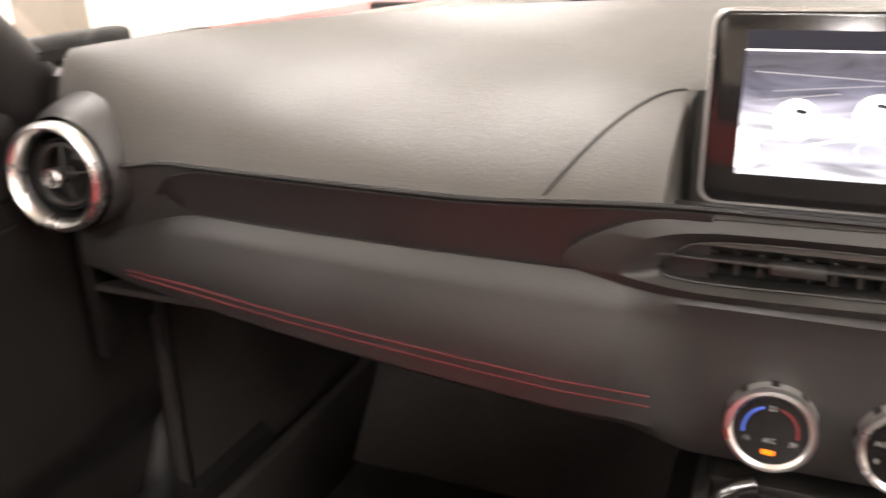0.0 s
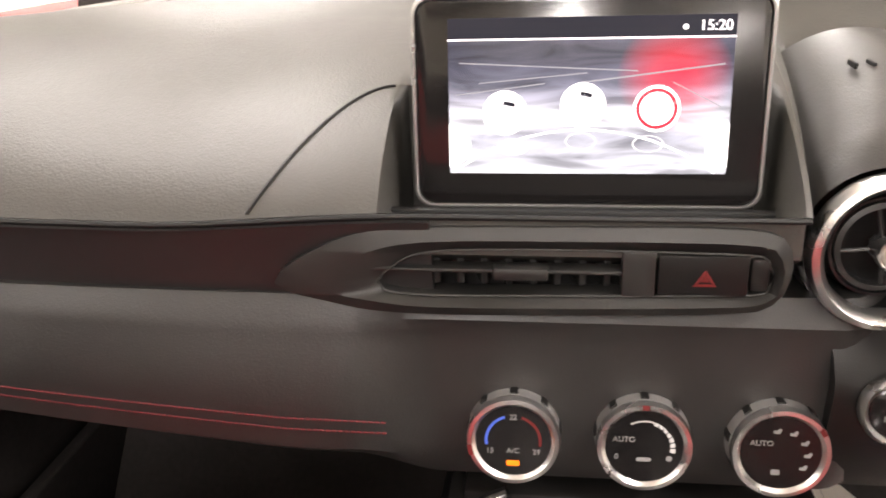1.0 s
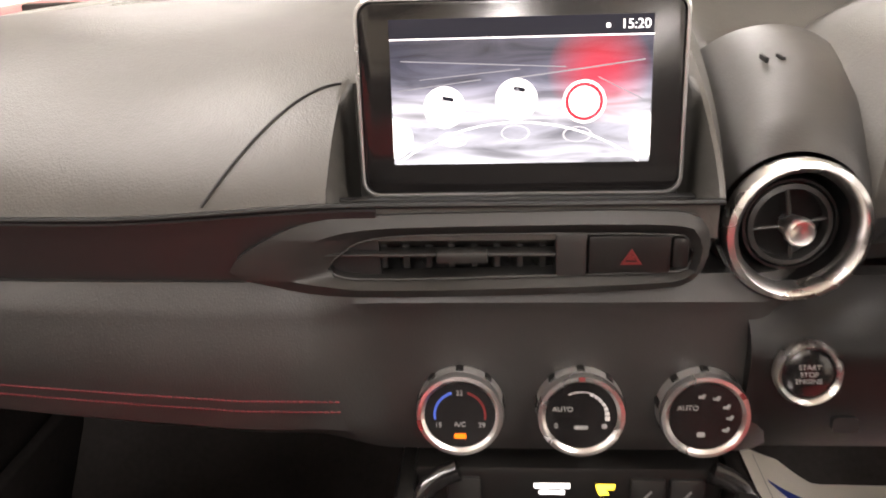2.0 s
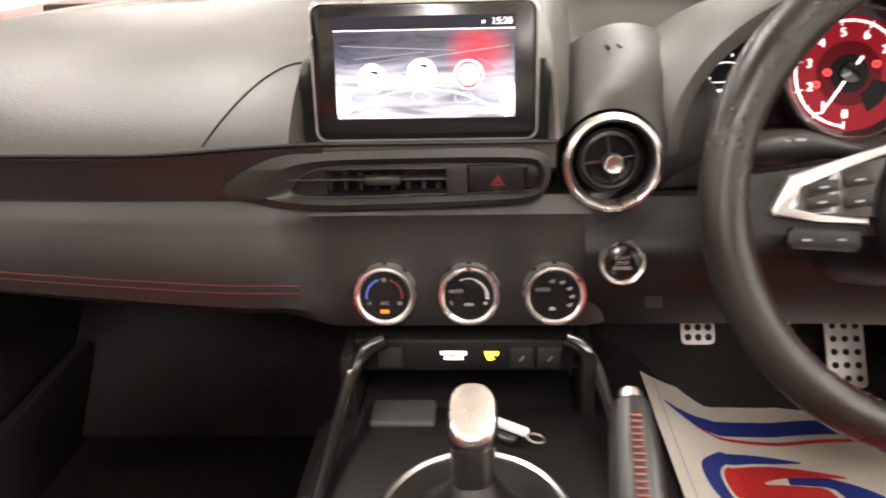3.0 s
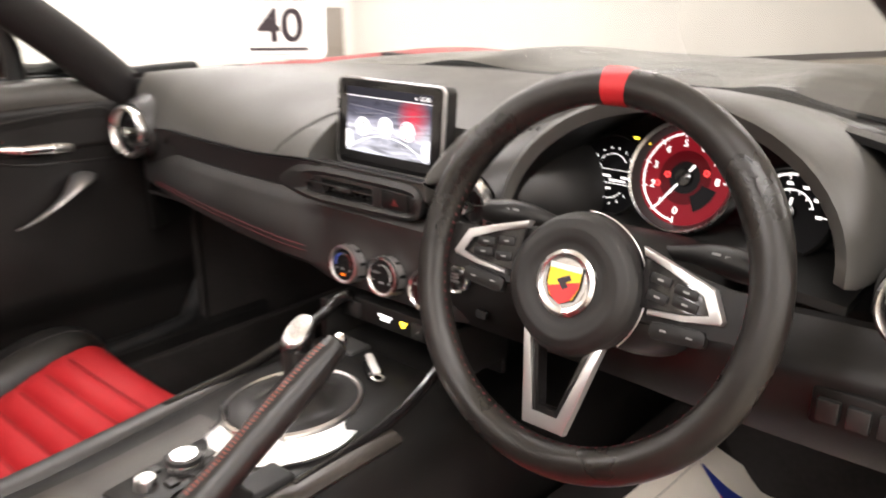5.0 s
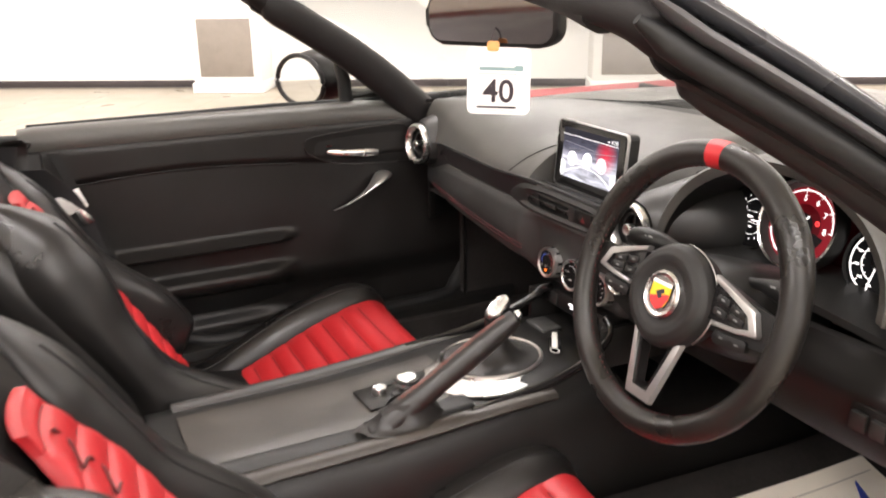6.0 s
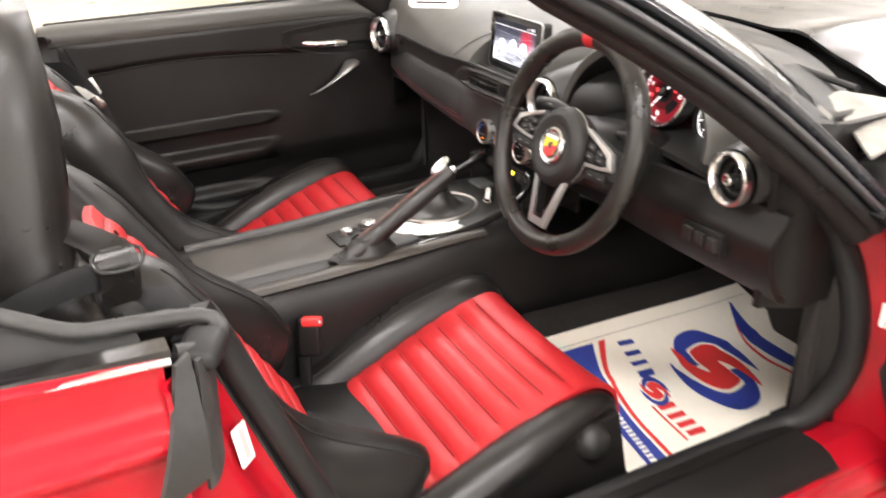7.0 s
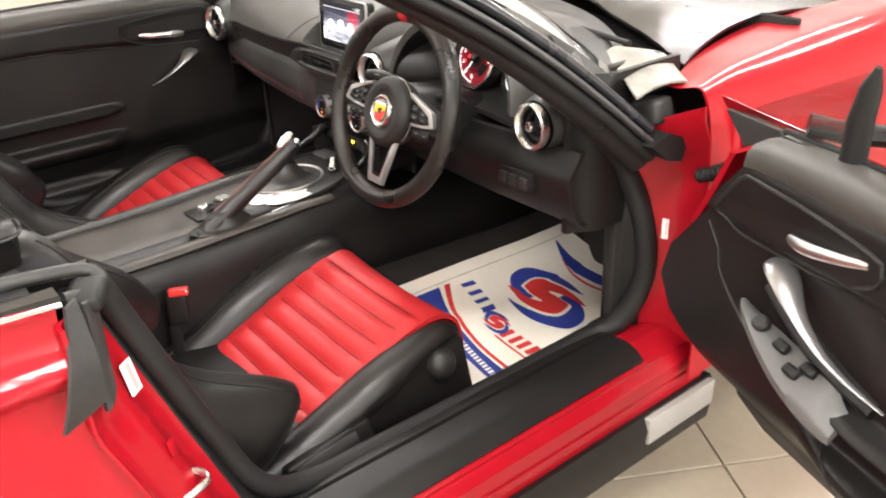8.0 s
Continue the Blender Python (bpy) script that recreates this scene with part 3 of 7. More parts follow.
def jamb_details():
    c = V((0.779, -0.757, 0.731))
    st = thing("jamb_sticker", c, "white paper label stuck on the red door jamb", "sticker")
    m = face_at(c, (0.62, 0.75, 0.25), (-0.2, 0, 1))
    part("paper", plate(rounded(0.026, 0.040, 0.002), 0.0006, off(m, 0, 0, 0.003)), CARD, st)
    part("print_bar", plate(rounded(0.009, 0.033, 0.001, 2), 0.0002, off(m, 0.002, 0, 0.0034)), STICKER_GREY, st)
    c = V((0.858, 0.118, 0.632))
    st = thing("post_sticker", c, "small white label on the front door post", "sticker")
    m = face_at((0.80, 0.178, 0.612), (0.25, -0.95, 0.0))
    part("paper", plate(rounded(0.012, 0.040, 0.002), 0.0006, off(m, 0, 0, 0.0025)), CARD, st)
    part("print_bar", plate(rounded(0.0015, 0.04, 0.0005, 2), 0.0002, off(m, 0.002, 0, 0.0029)), INK_RED, st)
    pl = thing("jamb_plug", (0.792, -0.735, 0.628), "small red square cover set in the door jamb", "cover")
    part("cover", plate(rounded(0.016, 0.020, 0.003), 0.003, off(face_at((0.795, -0.734, 0.628), (0.62, 0.75, 0.25), (-0.2, 0, 1)), 0, 0, 0.003), 0.001), PAINT, pl)
    k = thing("door_striker", (0.80, -0.735, 0.553), "bright metal door striker loop on the jamb", "striker")
    part("striker_plate", box((0.797, -0.757, 0.553), (0.050, 0.010, 0.040), 0.003, 2, turn(0, 0, -20)), METAL_PEDAL, k)
    part("loop", tube(smooth_line([(0.780, -0.753, 0.566), (0.785, -0.712, 0.570), (0.808, -0.706, 0.566), (0.816, -0.750, 0.560)], 16), 0.005, 8), CHROME, k, "bright striker loop")


STICKER_GREY = mat("printed_grey", (0.45, 0.36, 0.36), 0.7)
jamb_details()


def windscreen():
    ob = thing("windscreen", (0, 0.2, 0.88), "raked windscreen in a black padded frame", "windscreen")
    def base(x):
        return V((x, 0.395 - 0.46 * x * x, 0.885 - 0.03 * (x / 0.72) ** 4))

    def head(x):
        return V((x, -0.265 - 0.10 * (x / 0.6) ** 2, 1.180 - 0.030 * (x / 0.6) ** 2))

    def pane(u, v):
        t = 2 * u - 1
        a, b = base(t * 0.735), head(t * 0.585)
        p = a.lerp(b, v)
        return p + V((0, 0.02, 0.03)) * math.sin(v * math.pi) * 0.9
    g = part("glass_pane", grid(pane, 30, 16), GLASS, ob, "clear windscreen glass")
    g.visible_shadow = False
    for s in (-1, 1):
        foot, top = V((s * 0.748, 0.155, 0.757)), V((s * 0.606, -0.345, 1.128))
        def pillar(u, v):
            p = foot.lerp(top, u) + V((0, 0.014, 0.022)) * math.sin(u * math.pi)
            a = 2 * math.pi * v
            end = math.sqrt(max(0.02, 1 - max(0.0, (u - 0.93) / 0.07) ** 2))
            w, h = lerp(0.052, 0.036, u) * end, lerp(0.056, 0.040, u) * end
            return p + V((s * w * 0.62 * math.cos(a), -0.35 * w * math.cos(a) * 0.3, 0)) + V((0, 0.50, 0.86)) * (h * math.sin(a)) * 0.8 + V((0, 0, -0.0))
        part("pillar", grid(pillar, 24, 18, False, True), PILLAR, ob, "black padded windscreen pillar")
        def gutter(k, dx, dz):
            p = foot.lerp(top, k) + V((0, 0.014, 0.022)) * math.sin(min(k, 1.0) * math.pi)
            return p + V((s * dx, -0.012, dz))
        run = [1.07 * k / 24 for k in range(25)]
        shut = [1 - 0.6 * ss(1.02, 1.07, k) for k in run]
        part("pillar_seal", tube([gutter(k, 0.034 - 0.008 * k, -0.004) for k in run], [0.011 * e for e in shut], 10), RUBBER, ob, "rubber seal along the pillar")
        def inner(u, v):
            """Smooth inner trim: one broad face that tucks in along a scooped notch near its top."""
            k, a = u, radians(lerp(-100, 105, v))
            w = lerp(0.030, 0.021, u)
            scoop = 0.009 * ss(0.52, 0.62, u) * ss(0.46, 0.56, v) * (1 - ss(0.965, 1.0, u))
            p = gutter(k, 0.018, 0.004)
            return p + V((-s * (w - scoop) * math.cos(a), -0.010 * math.cos(a), (0.026 - scoop) * math.sin(a)))
        part("pillar_pad", thick(grid(inner, 60, 24), 0.004, (s, 0, 0)), PILLAR, ob, "smooth black inner trim of the pillar", angle=60)
        # a lighter grey line follows the edge of the notch
        part("trim_notch", tube(smooth_line([inner(0.535, 0.60), inner(0.55, 0.53), inner(0.62, 0.495), inner(0.74, 0.485), inner(0.88, 0.48), inner(0.97, 0.50)], 30), 0.0014, 6), PILLAR_GREY, ob, "thin grey line along the trim's notch")
        part("pillar_strip", tube([gutter(k, 0.040 - 0.008 * k, 0.018 - 0.003 * k) for k in run], [0.012 * e for e in shut], 10, flat=0.5), PILLAR_GREY, ob, "grey strip along the pillar")
        part("pillar_cap", tube([gutter(k, 0.024 - 0.008 * k, 0.044 - 0.006 * k) for k in run], [0.016 * e for e in shut], 12, flat=0.6), PILLAR_EDGE, ob, "gloss black pillar edge")
        # the padded corner bends from the pillar into the header
        bend = smooth_line([gutter(0.60, 0.018, 0.004), gutter(0.80, 0.014, 0.006), gutter(0.95, 0.006, 0.006), V((s * 0.600, -0.368, 1.148)), V((s * 0.560, -0.378, 1.160)), head(s * 0.46) + V((0, -0.022, 0))], 30)
        part("corner_pad", tube(bend, [0.012 + 0.008 * math.sin(min(1.0, k / 16) * 1.57) - 0.004 * ss(0.6, 0.95, k / 29) for k in range(30)], 16), PILLAR, ob, "padded corner of the windscreen frame")
        lt = part("roof_latch", box((s * 0.597, -0.366, 1.150), (0.030, 0.026, 0.030), 0.006, 3, turn(-38, 16 * s, 0)), PLASTIC_GREY, ob, "grey roof latch seat in the frame corner")
        part("latch_hole", lathe([(0.0065, -0.002), (0.0065, 0.0006), (0.0, 0.0008)], (s * 0.599, -0.3795, 1.1585), (0.0, -0.80, 0.55), 16), RUBBER, lt)
    part("header", tube(smooth_line([head(x) + V((0, -0.022, -0.002)) for x in (-0.56, -0.45, -0.25, 0, 0.25, 0.45, 0.56)], 40), [0.013 + 0.006 * abs(2 * k / 39 - 1) ** 2 for k in range(40)], 14, flat=0.9), PILLAR, ob, "black windscreen header")
    return ob


PILLAR_GREY = mat("grey_pillar_strip", (0.045, 0.044, 0.047), 0.42)
PILLAR_EDGE = mat("satin_pillar_edge", (0.03, 0.031, 0.035), 0.25)
PILLAR = mat("pillar_trim", (0.011, 0.0095, 0.0092), 0.55, grain=0.2, grain_scale=900, spec=0.3)
windscreen()


def wiper(x0, y0, z0, x1, y1, z1):
    ob = thing("wiper", (x0, y0, z0), "black windscreen wiper at rest", "wiper", "windscreen wipers")
    a, b = V((x0, y0, z0)), V((x1, y1, z1))
    part("arm", tube([a, a.lerp(b, 0.5) + V((0, 0, 0.012)), b.lerp(a, 0.15)], 0.007, 8, flat=0.5), GLOSS, ob)
    part("blade", tube(smooth_line([b.lerp(a, 0.75) + V((0, -0.03, 0.004)), b.lerp(a, 0.4) + V((0, -0.028, 0.012)), b + V((0.08 * (1 if x1 > x0 else -1), -0.01, 0.0))], 12), 0.006, 8), RUBBER, ob)


wiper(0.10, 0.43, 0.872, 0.52, 0.30, 0.888)
wiper(-0.52, 0.34, 0.868, -0.05, 0.40, 0.890)


def road_wheel(x, y):
    ob = thing("road_wheel", (x, y, 0), "black tyre on a dark alloy wheel", "car wheel", "road wheels")
    s = 1 if x > 0 else -1
    c = (x, y, 0.305)
    part("tyre", lathe([(0.20, -0.09), (0.285, -0.10), (0.305, -0.075), (0.305, 0.075), (0.285, 0.10), (0.20, 0.09)], c, (s, 0, 0), 48, False), RUBBER, ob)
    part("rim", lathe([(0.21, 0.085), (0.20, 0.06), (0.07, 0.05), (0.03, 0.06), (0.0, 0.06)], c, (s, 0, 0), 40, False), GLOSS, ob)


for wx, wy in ((0.74, 1.15), (-0.74, 1.15), (0.74, -1.17), (-0.74, -1.17)):
    road_wheel(wx, wy)


# ---------- dashboard ----------
# x to the car's right, y ahead, z up; x = 0 runs through the middle climate dial
NICHE = (-0.146, 0.070)   # where the display stands


def seam_z(x):
    z = 0.812 + 0.009 * ss(-0.30, -0.12, x)
    return z - 0.008 * ss(-0.535, -0.600, x)


def seam_y(x):
    return 0.004 + 0.03 * (x / 0.65) ** 2


def low_edge(x):
    """Height of the knee band's lower edge."""
    return 0.660 + 0.034 * min(1.0, max(0.0, (-0.21 - x) / 0.43))


def pad_top_y(x):
    return 0.34 - 0.62 * x * x


def pad(x, v):
    """The padded top of the dash: v from the seam (0) to the edge under the windscreen (1)."""
    k = v * math.pi / 2
    zt = 0.914 - 0.02 * (x / 0.65) ** 4
    y = lerp(seam_y(x), pad_top_y(x), lerp((1 - math.cos(k)) ** 0.95, v, 0.42))
    z = lerp(seam_z(x), zt, math.sin(k) ** 0.92)
    w = ss(NICHE[0] - 0.003, NICHE[0] + 0.003, x) * (1 - ss(NICHE[1] - 0.003, NICHE[1] + 0.003, x))
    w *= 1 - ss(0.868, 0.895, z)
    y += w * max(0.0, 0.085 - (y - seam_y(x))) * ss(0.0, 0.035, v)
    z -= 0.034 * w * ss(0.0, 0.012, v) * (1 - ss(0.08, 0.3, v))
    # behind the driver's dials the pad runs low
    c = ss(0.078, 0.112, x) * (1 - ss(0.575, 0.62, x))
    y = lerp(y, lerp(0.21, pad_top_y(x) + 0.05, v), c)
    e = ss(0.575, 0.62, x)
    y = lerp(y, lerp(0.075, pad_top_y(x) + 0.03, v), e)
    return V((x, y, z))


def build_dashboard():
    d = thing("dashboard", (0, 0.15, 0.60), "black padded dashboard with red double stitching and round vents", "dashboard")
    xs = [lerp(-0.66, NICHE[0] - 0.006, i / 40) for i in range(41)] + [lerp(NICHE[0] - 0.003, NICHE[0] + 0.003, i / 3) for i in range(4)]
    xs += [lerp(NICHE[0] + 0.006, NICHE[1] - 0.006, i / 16) for i in range(17)] + [lerp(NICHE[1] - 0.003, NICHE[1] + 0.003, i / 3) for i in range(4)]
    xs += [lerp(NICHE[1] + 0.006, 0.66, i / 40) for i in range(41)]
    n = len(xs) - 1
    part("pad", thick(grid(lambda u, v: pad(xs[round(u * n)], v), n, 36), 0.006, (0, 1, -0.6)), VINYL, d, "soft grained black top pad")
    # flat strip between the pad and the windscreen
    def shelf(u, v):
        x = lerp(-0.68, 0.68, u)
        y0 = pad_top_y(x)
        return V((x, lerp(y0 - 0.004, y0 + 0.16 + 0.04 * (1 - (x / 0.68) ** 2), v), 0.914 - 0.02 * (x / 0.65) ** 4 + 0.006 * math.sin(v * 3.1) - 0.03 * v))
    part("defroster_strip", thick(grid(shelf, 40, 6), 0.008), PLASTIC, d, "matt black strip below the windscreen")
    # seams pressed into the pad
    arc = [pad(lerp(-0.224, -0.15, t), 0.01 + 0.355 * math.sin(t * 1.571) ** 1.05) + V((0, -0.0002, 0.0002)) for t in (i / 20 for i in range(21))]
    part("pad_seam", tube(arc, 0.0011, 6), RUBBER, d)
    arc = [pad(lerp(-0.60, 0.075, t), 0.0) + V((0, -0.003, -0.001)) for t in (i / 40 for i in range(41))]
    part("edge_seam", tube(arc, 0.0016, 6), RUBBER, d)
    # recessed dark trim strip below the pad
    def strip(u, v):
        x = lerp(-0.55, -0.12, u)
        nose = math.sqrt(max(0.0, 1 - min(1.0, max(0.0, (-0.49 - x) / 0.06)) ** 2))
        zt = lerp(0.784, seam_z(x) - 0.004, nose)
        zb = lerp(0.783, 0.766, nose)
        z = lerp(zt, zb, v)
        return V((x, seam_y(x) - 0.005 + 0.013 * v ** 0.8, z))
    part("trim_strip", thick(grid(strip, 40, 10), 0.004, (0, 1, 0)), TRIM_STRIP, d, "dark satin trim strip")
    part("strip_end", thick(grid(lambda u, v: V((lerp(-0.668, -0.47, u), seam_y(lerp(-0.668, -0.47, u)) + 0.0015 + 0.010 * v, lerp(seam_z(lerp(-0.668, -0.47, u)) - 0.002, 0.760 - 0.03 * ss(-0.50, -0.66, lerp(-0.668, -0.47, u)), v))), 24, 8), 0.004, (0, 1, 0)), VINYL_BAND, d)
    # padded lower band
    def band_bottom(x):
        z = low_edge(x)
        return lerp(z, 0.642, ss(-0.175, -0.120, x))

    def band(x):
        zb, zt = band_bottom(x), 0.768 - 0.03 * ss(-0.50, -0.66, x)
        y0 = 0.008 + 0.045 * (x / 0.66) ** 4
        h = zt - zb
        flat = 1 - 0.85 * ss(-0.18, -0.12, x)
        y0 += 0.026 * ss(0.105, 0.150, x) + 0.012 * (1 - flat)
        out = [(y0 + 0.004, zt), (y0 - 0.004, zt - 0.012 * h / 0.1)]
        for k in range(9):
            t = k / 8
            out.append((y0 - 0.006 * flat - 0.009 * flat * math.sin(t * 2.5) * (h / 0.104), zt - 0.02 * h / 0.104 - (h - 0.032 * h / 0.104) * t))
        out += [(y0 + 0.004, zb), (y0 + 0.05, zb + 0.004), (y0 + 0.05, zt)]
        return [V((x, y, z)) for y, z in out]
    bx = [lerp(-0.67, -0.17, i / 30) for i in range(31)] + [lerp(-0.165, -0.105, i / 12) for i in range(13)] + [lerp(-0.10, 0.10, i / 8) for i in range(9)] + [lerp(0.105, 0.150, i / 6) for i in range(7)]
    part("knee_band", loft([band(x) for x in bx]), VINYL_BAND, d, "padded knee band with red stitching")
    # red twin stitching: small single stitches
    for row, dz in ((0, 0.0345), (1, 0.027)):
        bm = bmesh.new()
        for i in range(120):
            x = lerp(-0.60, -0.150, i / 119)
            zb = low_edge(x)
            h = 0.768 - 0.03 * ss(-0.50, -0.66, x) - zb
            z = zb + dz * h / 0.104
            y0 = 0.008 + 0.045 * (x / 0.66) ** 4
            t = (0.768 - 0.03 * ss(-0.50, -0.66, x) - 0.02 * h / 0.104 - z) / (h - 0.032 * h / 0.104)
            y = y0 - 0.0066 - 0.009 * math.sin(t * 2.5) * (h / 0.104)
            me = bpy.data.meshes.new("stitch")
            b = box((x, y, z), (0.0031, 0.0012, 0.0011), 0.0003, 1, turn(0, 3, 0))
            b.to_mesh(me)
            b.free()
            bm.from_mesh(me)
            bpy.data.meshes.remove(me)
        part("stitching", bm, RED_STITCH, d, "row of red stitches", smooth=False)["kind"] = "stuff"
    # underside and dark back of the footwells
    part("under_panel", thick(grid(lambda u, v: V((lerp(-0.67, 0.67, u), lerp(0.05, 0.34, v), lerp(0.672, 0.60, v))), 8, 4), 0.006, (0, 0, 1)), CARPET, d)
    # centre: leaf-shaped bezel with the slot vent and hazard switch
    m = face_at((0, -0.001, 0), (0, -1, 0.0))
    outer = [(-0.210, 0.779), (-0.184, 0.800), (-0.145, 0.812), (-0.06, 0.8145), (0.045, 0.8145), (0.066, 0.806), (0.069, 0.790), (0.062, 0.773), (0.04, 0.767), (-0.06, 0.763), (-0.14, 0.7625), (-0.178, 0.768)]
    inner = [(-0.150, 0.781), (-0.143, 0.789), (-0.122, 0.799), (-0.06, 0.8015), (0.045, 0.8005), (0.057, 0.796), (0.060, 0.789), (0.057, 0.781), (0.045, 0.7775), (-0.06, 0.7745), (-0.125, 0.7735), (-0.146, 0.776)]
    o2 = [(p.x, p.y) for p in smooth_line([(*q, 0) for q in outer], 72, True)]
    i2 = [(p.x, p.y) for p in smooth_line([(*q, 0) for q in inner], 72, True)]
    part("vent_bezel", hoop(o2, i2, 0.014, m, 0.006), PLASTIC_GREY, d, "satin charcoal leaf-shaped bezel")
    part("vent_rim", tube([m @ V((x, y, -0.004)) for x, y in i2], 0.0006, 6, True), PLASTIC_GREY, d)
    part("vent_box", box((-0.045, 0.035, 0.7885), (0.222, 0.006, 0.05), 0.001), RUBBER, d)
    part("vane", box((-0.088, 0.009, 0.7885), (0.150, 0.012, 0.0022), 0.0008), PLASTIC_GREY, d, "thin horizontal vane")
    part("vent_slider", box((-0.071, 0.003, 0.7885), (0.030, 0.010, 0.0075), 0.002), PLASTIC_GREY, d)
    for i in range(9):
        part("upright_vane", box((-0.134 + 0.0135 * i, 0.022, 0.7885), (0.0042, 0.014, 0.026), 0.0006, 1, turn(0, 0, 18)), PLASTIC_GREY, d)
    part("blank_cover", box((-0.0085, 0.012, 0.7885), (0.0175, 0.02, 0.0255), 0.001), PLASTIC_GREY, d)
    sw = part("hazard_switch", box((0.0245, 0.011, 0.789), (0.046, 0.02, 0.0225), 0.001), PLASTIC, d, "black hazard switch with red triangle")
    tri = [(0, 0.0052), (-0.0062, -0.0045), (0.0062, -0.0045)]
    tin = [(0, 0.0026), (-0.0036, -0.003), (0.0036, -0.003)]
    tm = face_at((0.0255, 0.0006, 0.7875), (0, -1, 0))
    part("triangle", hoop(tri, tin, 0.0006, tm), RED_MARK, sw, "red warning triangle", smooth=False)
    part("triangle_core", plate([(x * 0.4, y * 0.4) for x, y in tri], 0.0005, tm), RED_MARK, sw, smooth=False)
    part("end_cover", box((0.0535, 0.012, 0.789), (0.0105, 0.02, 0.0195), 0.003), PLASTIC, d)
    # panel between seam, display shelf and vent pod
    part("display_shelf", loft([[V((x, y, z - q)) for x, z in ((-0.147, 0.800), (0.0735, 0.800), (0.0735, 0.8205), (-0.147, 0.8195))] for y, q in ((0.0055, 0.003), (0.020, 0.012), (0.095, 0.030))]), VINYL, d)
    # climate panel surround and switch row below it
    part("climate_surround", box((-0.006, 0.060, 0.684), (0.270, 0.05, 0.090), 0.016, 4), PLASTIC, d)
    part("driver_panel", thick(grid(lambda u, v: V((lerp(0.100, 0.708, u), 0.032 - 0.03 * ss(0.0, 0.35, v) + 0.035 * v ** 3 + 0.02 * ss(0.5, 1, u), lerp(0.762, 0.636, v) - 0.015 * ss(0.3, 1, u) * v)), 36, 14), 0.01, (0, 1, 0.2)), PLASTIC, d, "dark plastic panel below the wheel")
    part("panel_lip", tube([V((lerp(0.10, 0.706, t), 0.05 + 0.02 * ss(0.5, 1, t), 0.636 - 0.015 * ss(0.3, 1, t))) for t in (i / 16 for i in range(17))], 0.006, 8), PLASTIC, d)
    part("switch_plate", box((0.585, 0.020, 0.690), (0.085, 0.018, 0.040), 0.005), PLASTIC, d)
    for i in range(3):
        part("small_switch", box((0.560 + 0.026 * i, 0.008, 0.690), (0.020, 0.008, 0.022), 0.002), PLASTIC_GREY, d)
    # end panels of the dash, beside the doors
    for s in (-1, 1):
        part("end_panel", box((s * 0.664, 0.18, 0.79), (0.022, 0.24, 0.19), 0.01), PLASTIC, d)
    return d


def air_vent(d, c, axis, pod, r=0.043):
    """A round jet vent: chrome ring, dark barrel, turning ring, spokes and knob. pod: how far its hood runs back,
    and the hood's left, right and top at its far end."""
    s, w, a = basis(axis)
    c = V(c)
    deep, left, right, top = pod
    rings = []
    for t in (0.0, 0.03, 0.08, 0.16, 0.30, 0.5, 0.75, 1.0):
        e = ss(0.0, 1.0, t ** 0.7)
        x0, x1 = lerp(c.x - 1.17 * r, left, e), lerp(c.x + 1.17 * r, right, min(1.0, 1.8 * e))
        zt, zb = lerp(c.z + 1.17 * r, top, math.sin(t * math.pi / 2)), c.z - 1.17 * r
        grow = 0.004 * ss(0.0, 0.08, t)
        rings.append([V(((x0 + x1) / 2 + ((x1 - x0) / 2 + grow) * math.cos(k), c.y + 0.008 + deep * t, (c.z + ((zt - c.z) + grow) * math.sin(k)) if math.sin(k) > 0 else c.z + (c.z - zb) * math.sin(k))) for k in (2 * math.pi * j / 48 for j in range(48))])
    v = part("air_vent", loft(rings, False), VINYL_BAND, d, "round jet air vent with chrome ring")
    part("barrel", lathe([(r * 0.97, 0.004), (r * 0.90, -0.002), (r * 0.82, -0.022), (r * 0.78, -0.024), (r * 0.74, -0.008), (r * 0.70, -0.008), (r * 0.66, -0.024), (r * 0.50, -0.026), (0.0, -0.026)], c, axis, 40, False), BARREL, v, "black vent barrel")
    part("chrome_ring", lathe([(r * 1.10, -0.006), (r * 1.13, 0.003), (r * 1.10, 0.008), (r * 1.01, 0.010), (r * 0.92, 0.006), (r * 0.88, -0.004)], c, axis, 56, False), CHROME, v, "bright chrome ring")
    part("turn_ring", lathe([(r * 0.64, -0.014), (r * 0.66, -0.008), (r * 0.58, -0.007), (r * 0.56, -0.014)], c, axis, 40, False), PLASTIC_GREY, v)
    for ang in (8, 98, 188, 278):
        e = s * math.cos(radians(ang)) + w * math.sin(radians(ang))
        part("spoke", tube([c + e * (r * 0.15) - a * 0.008, c + e * (r * 0.62) - a * 0.011], 0.0012, 6), PLASTIC_GREY, v)
    part("knob", lathe([(0.0065, -0.012), (0.0075, 0.000), (0.0088, 0.004), (0.0088, 0.008), (0.0072, 0.0100), (0.0050, 0.0092), (0.0, 0.0090)], c, axis, 12, False), CHROME, v, "small silver knob")
    return v


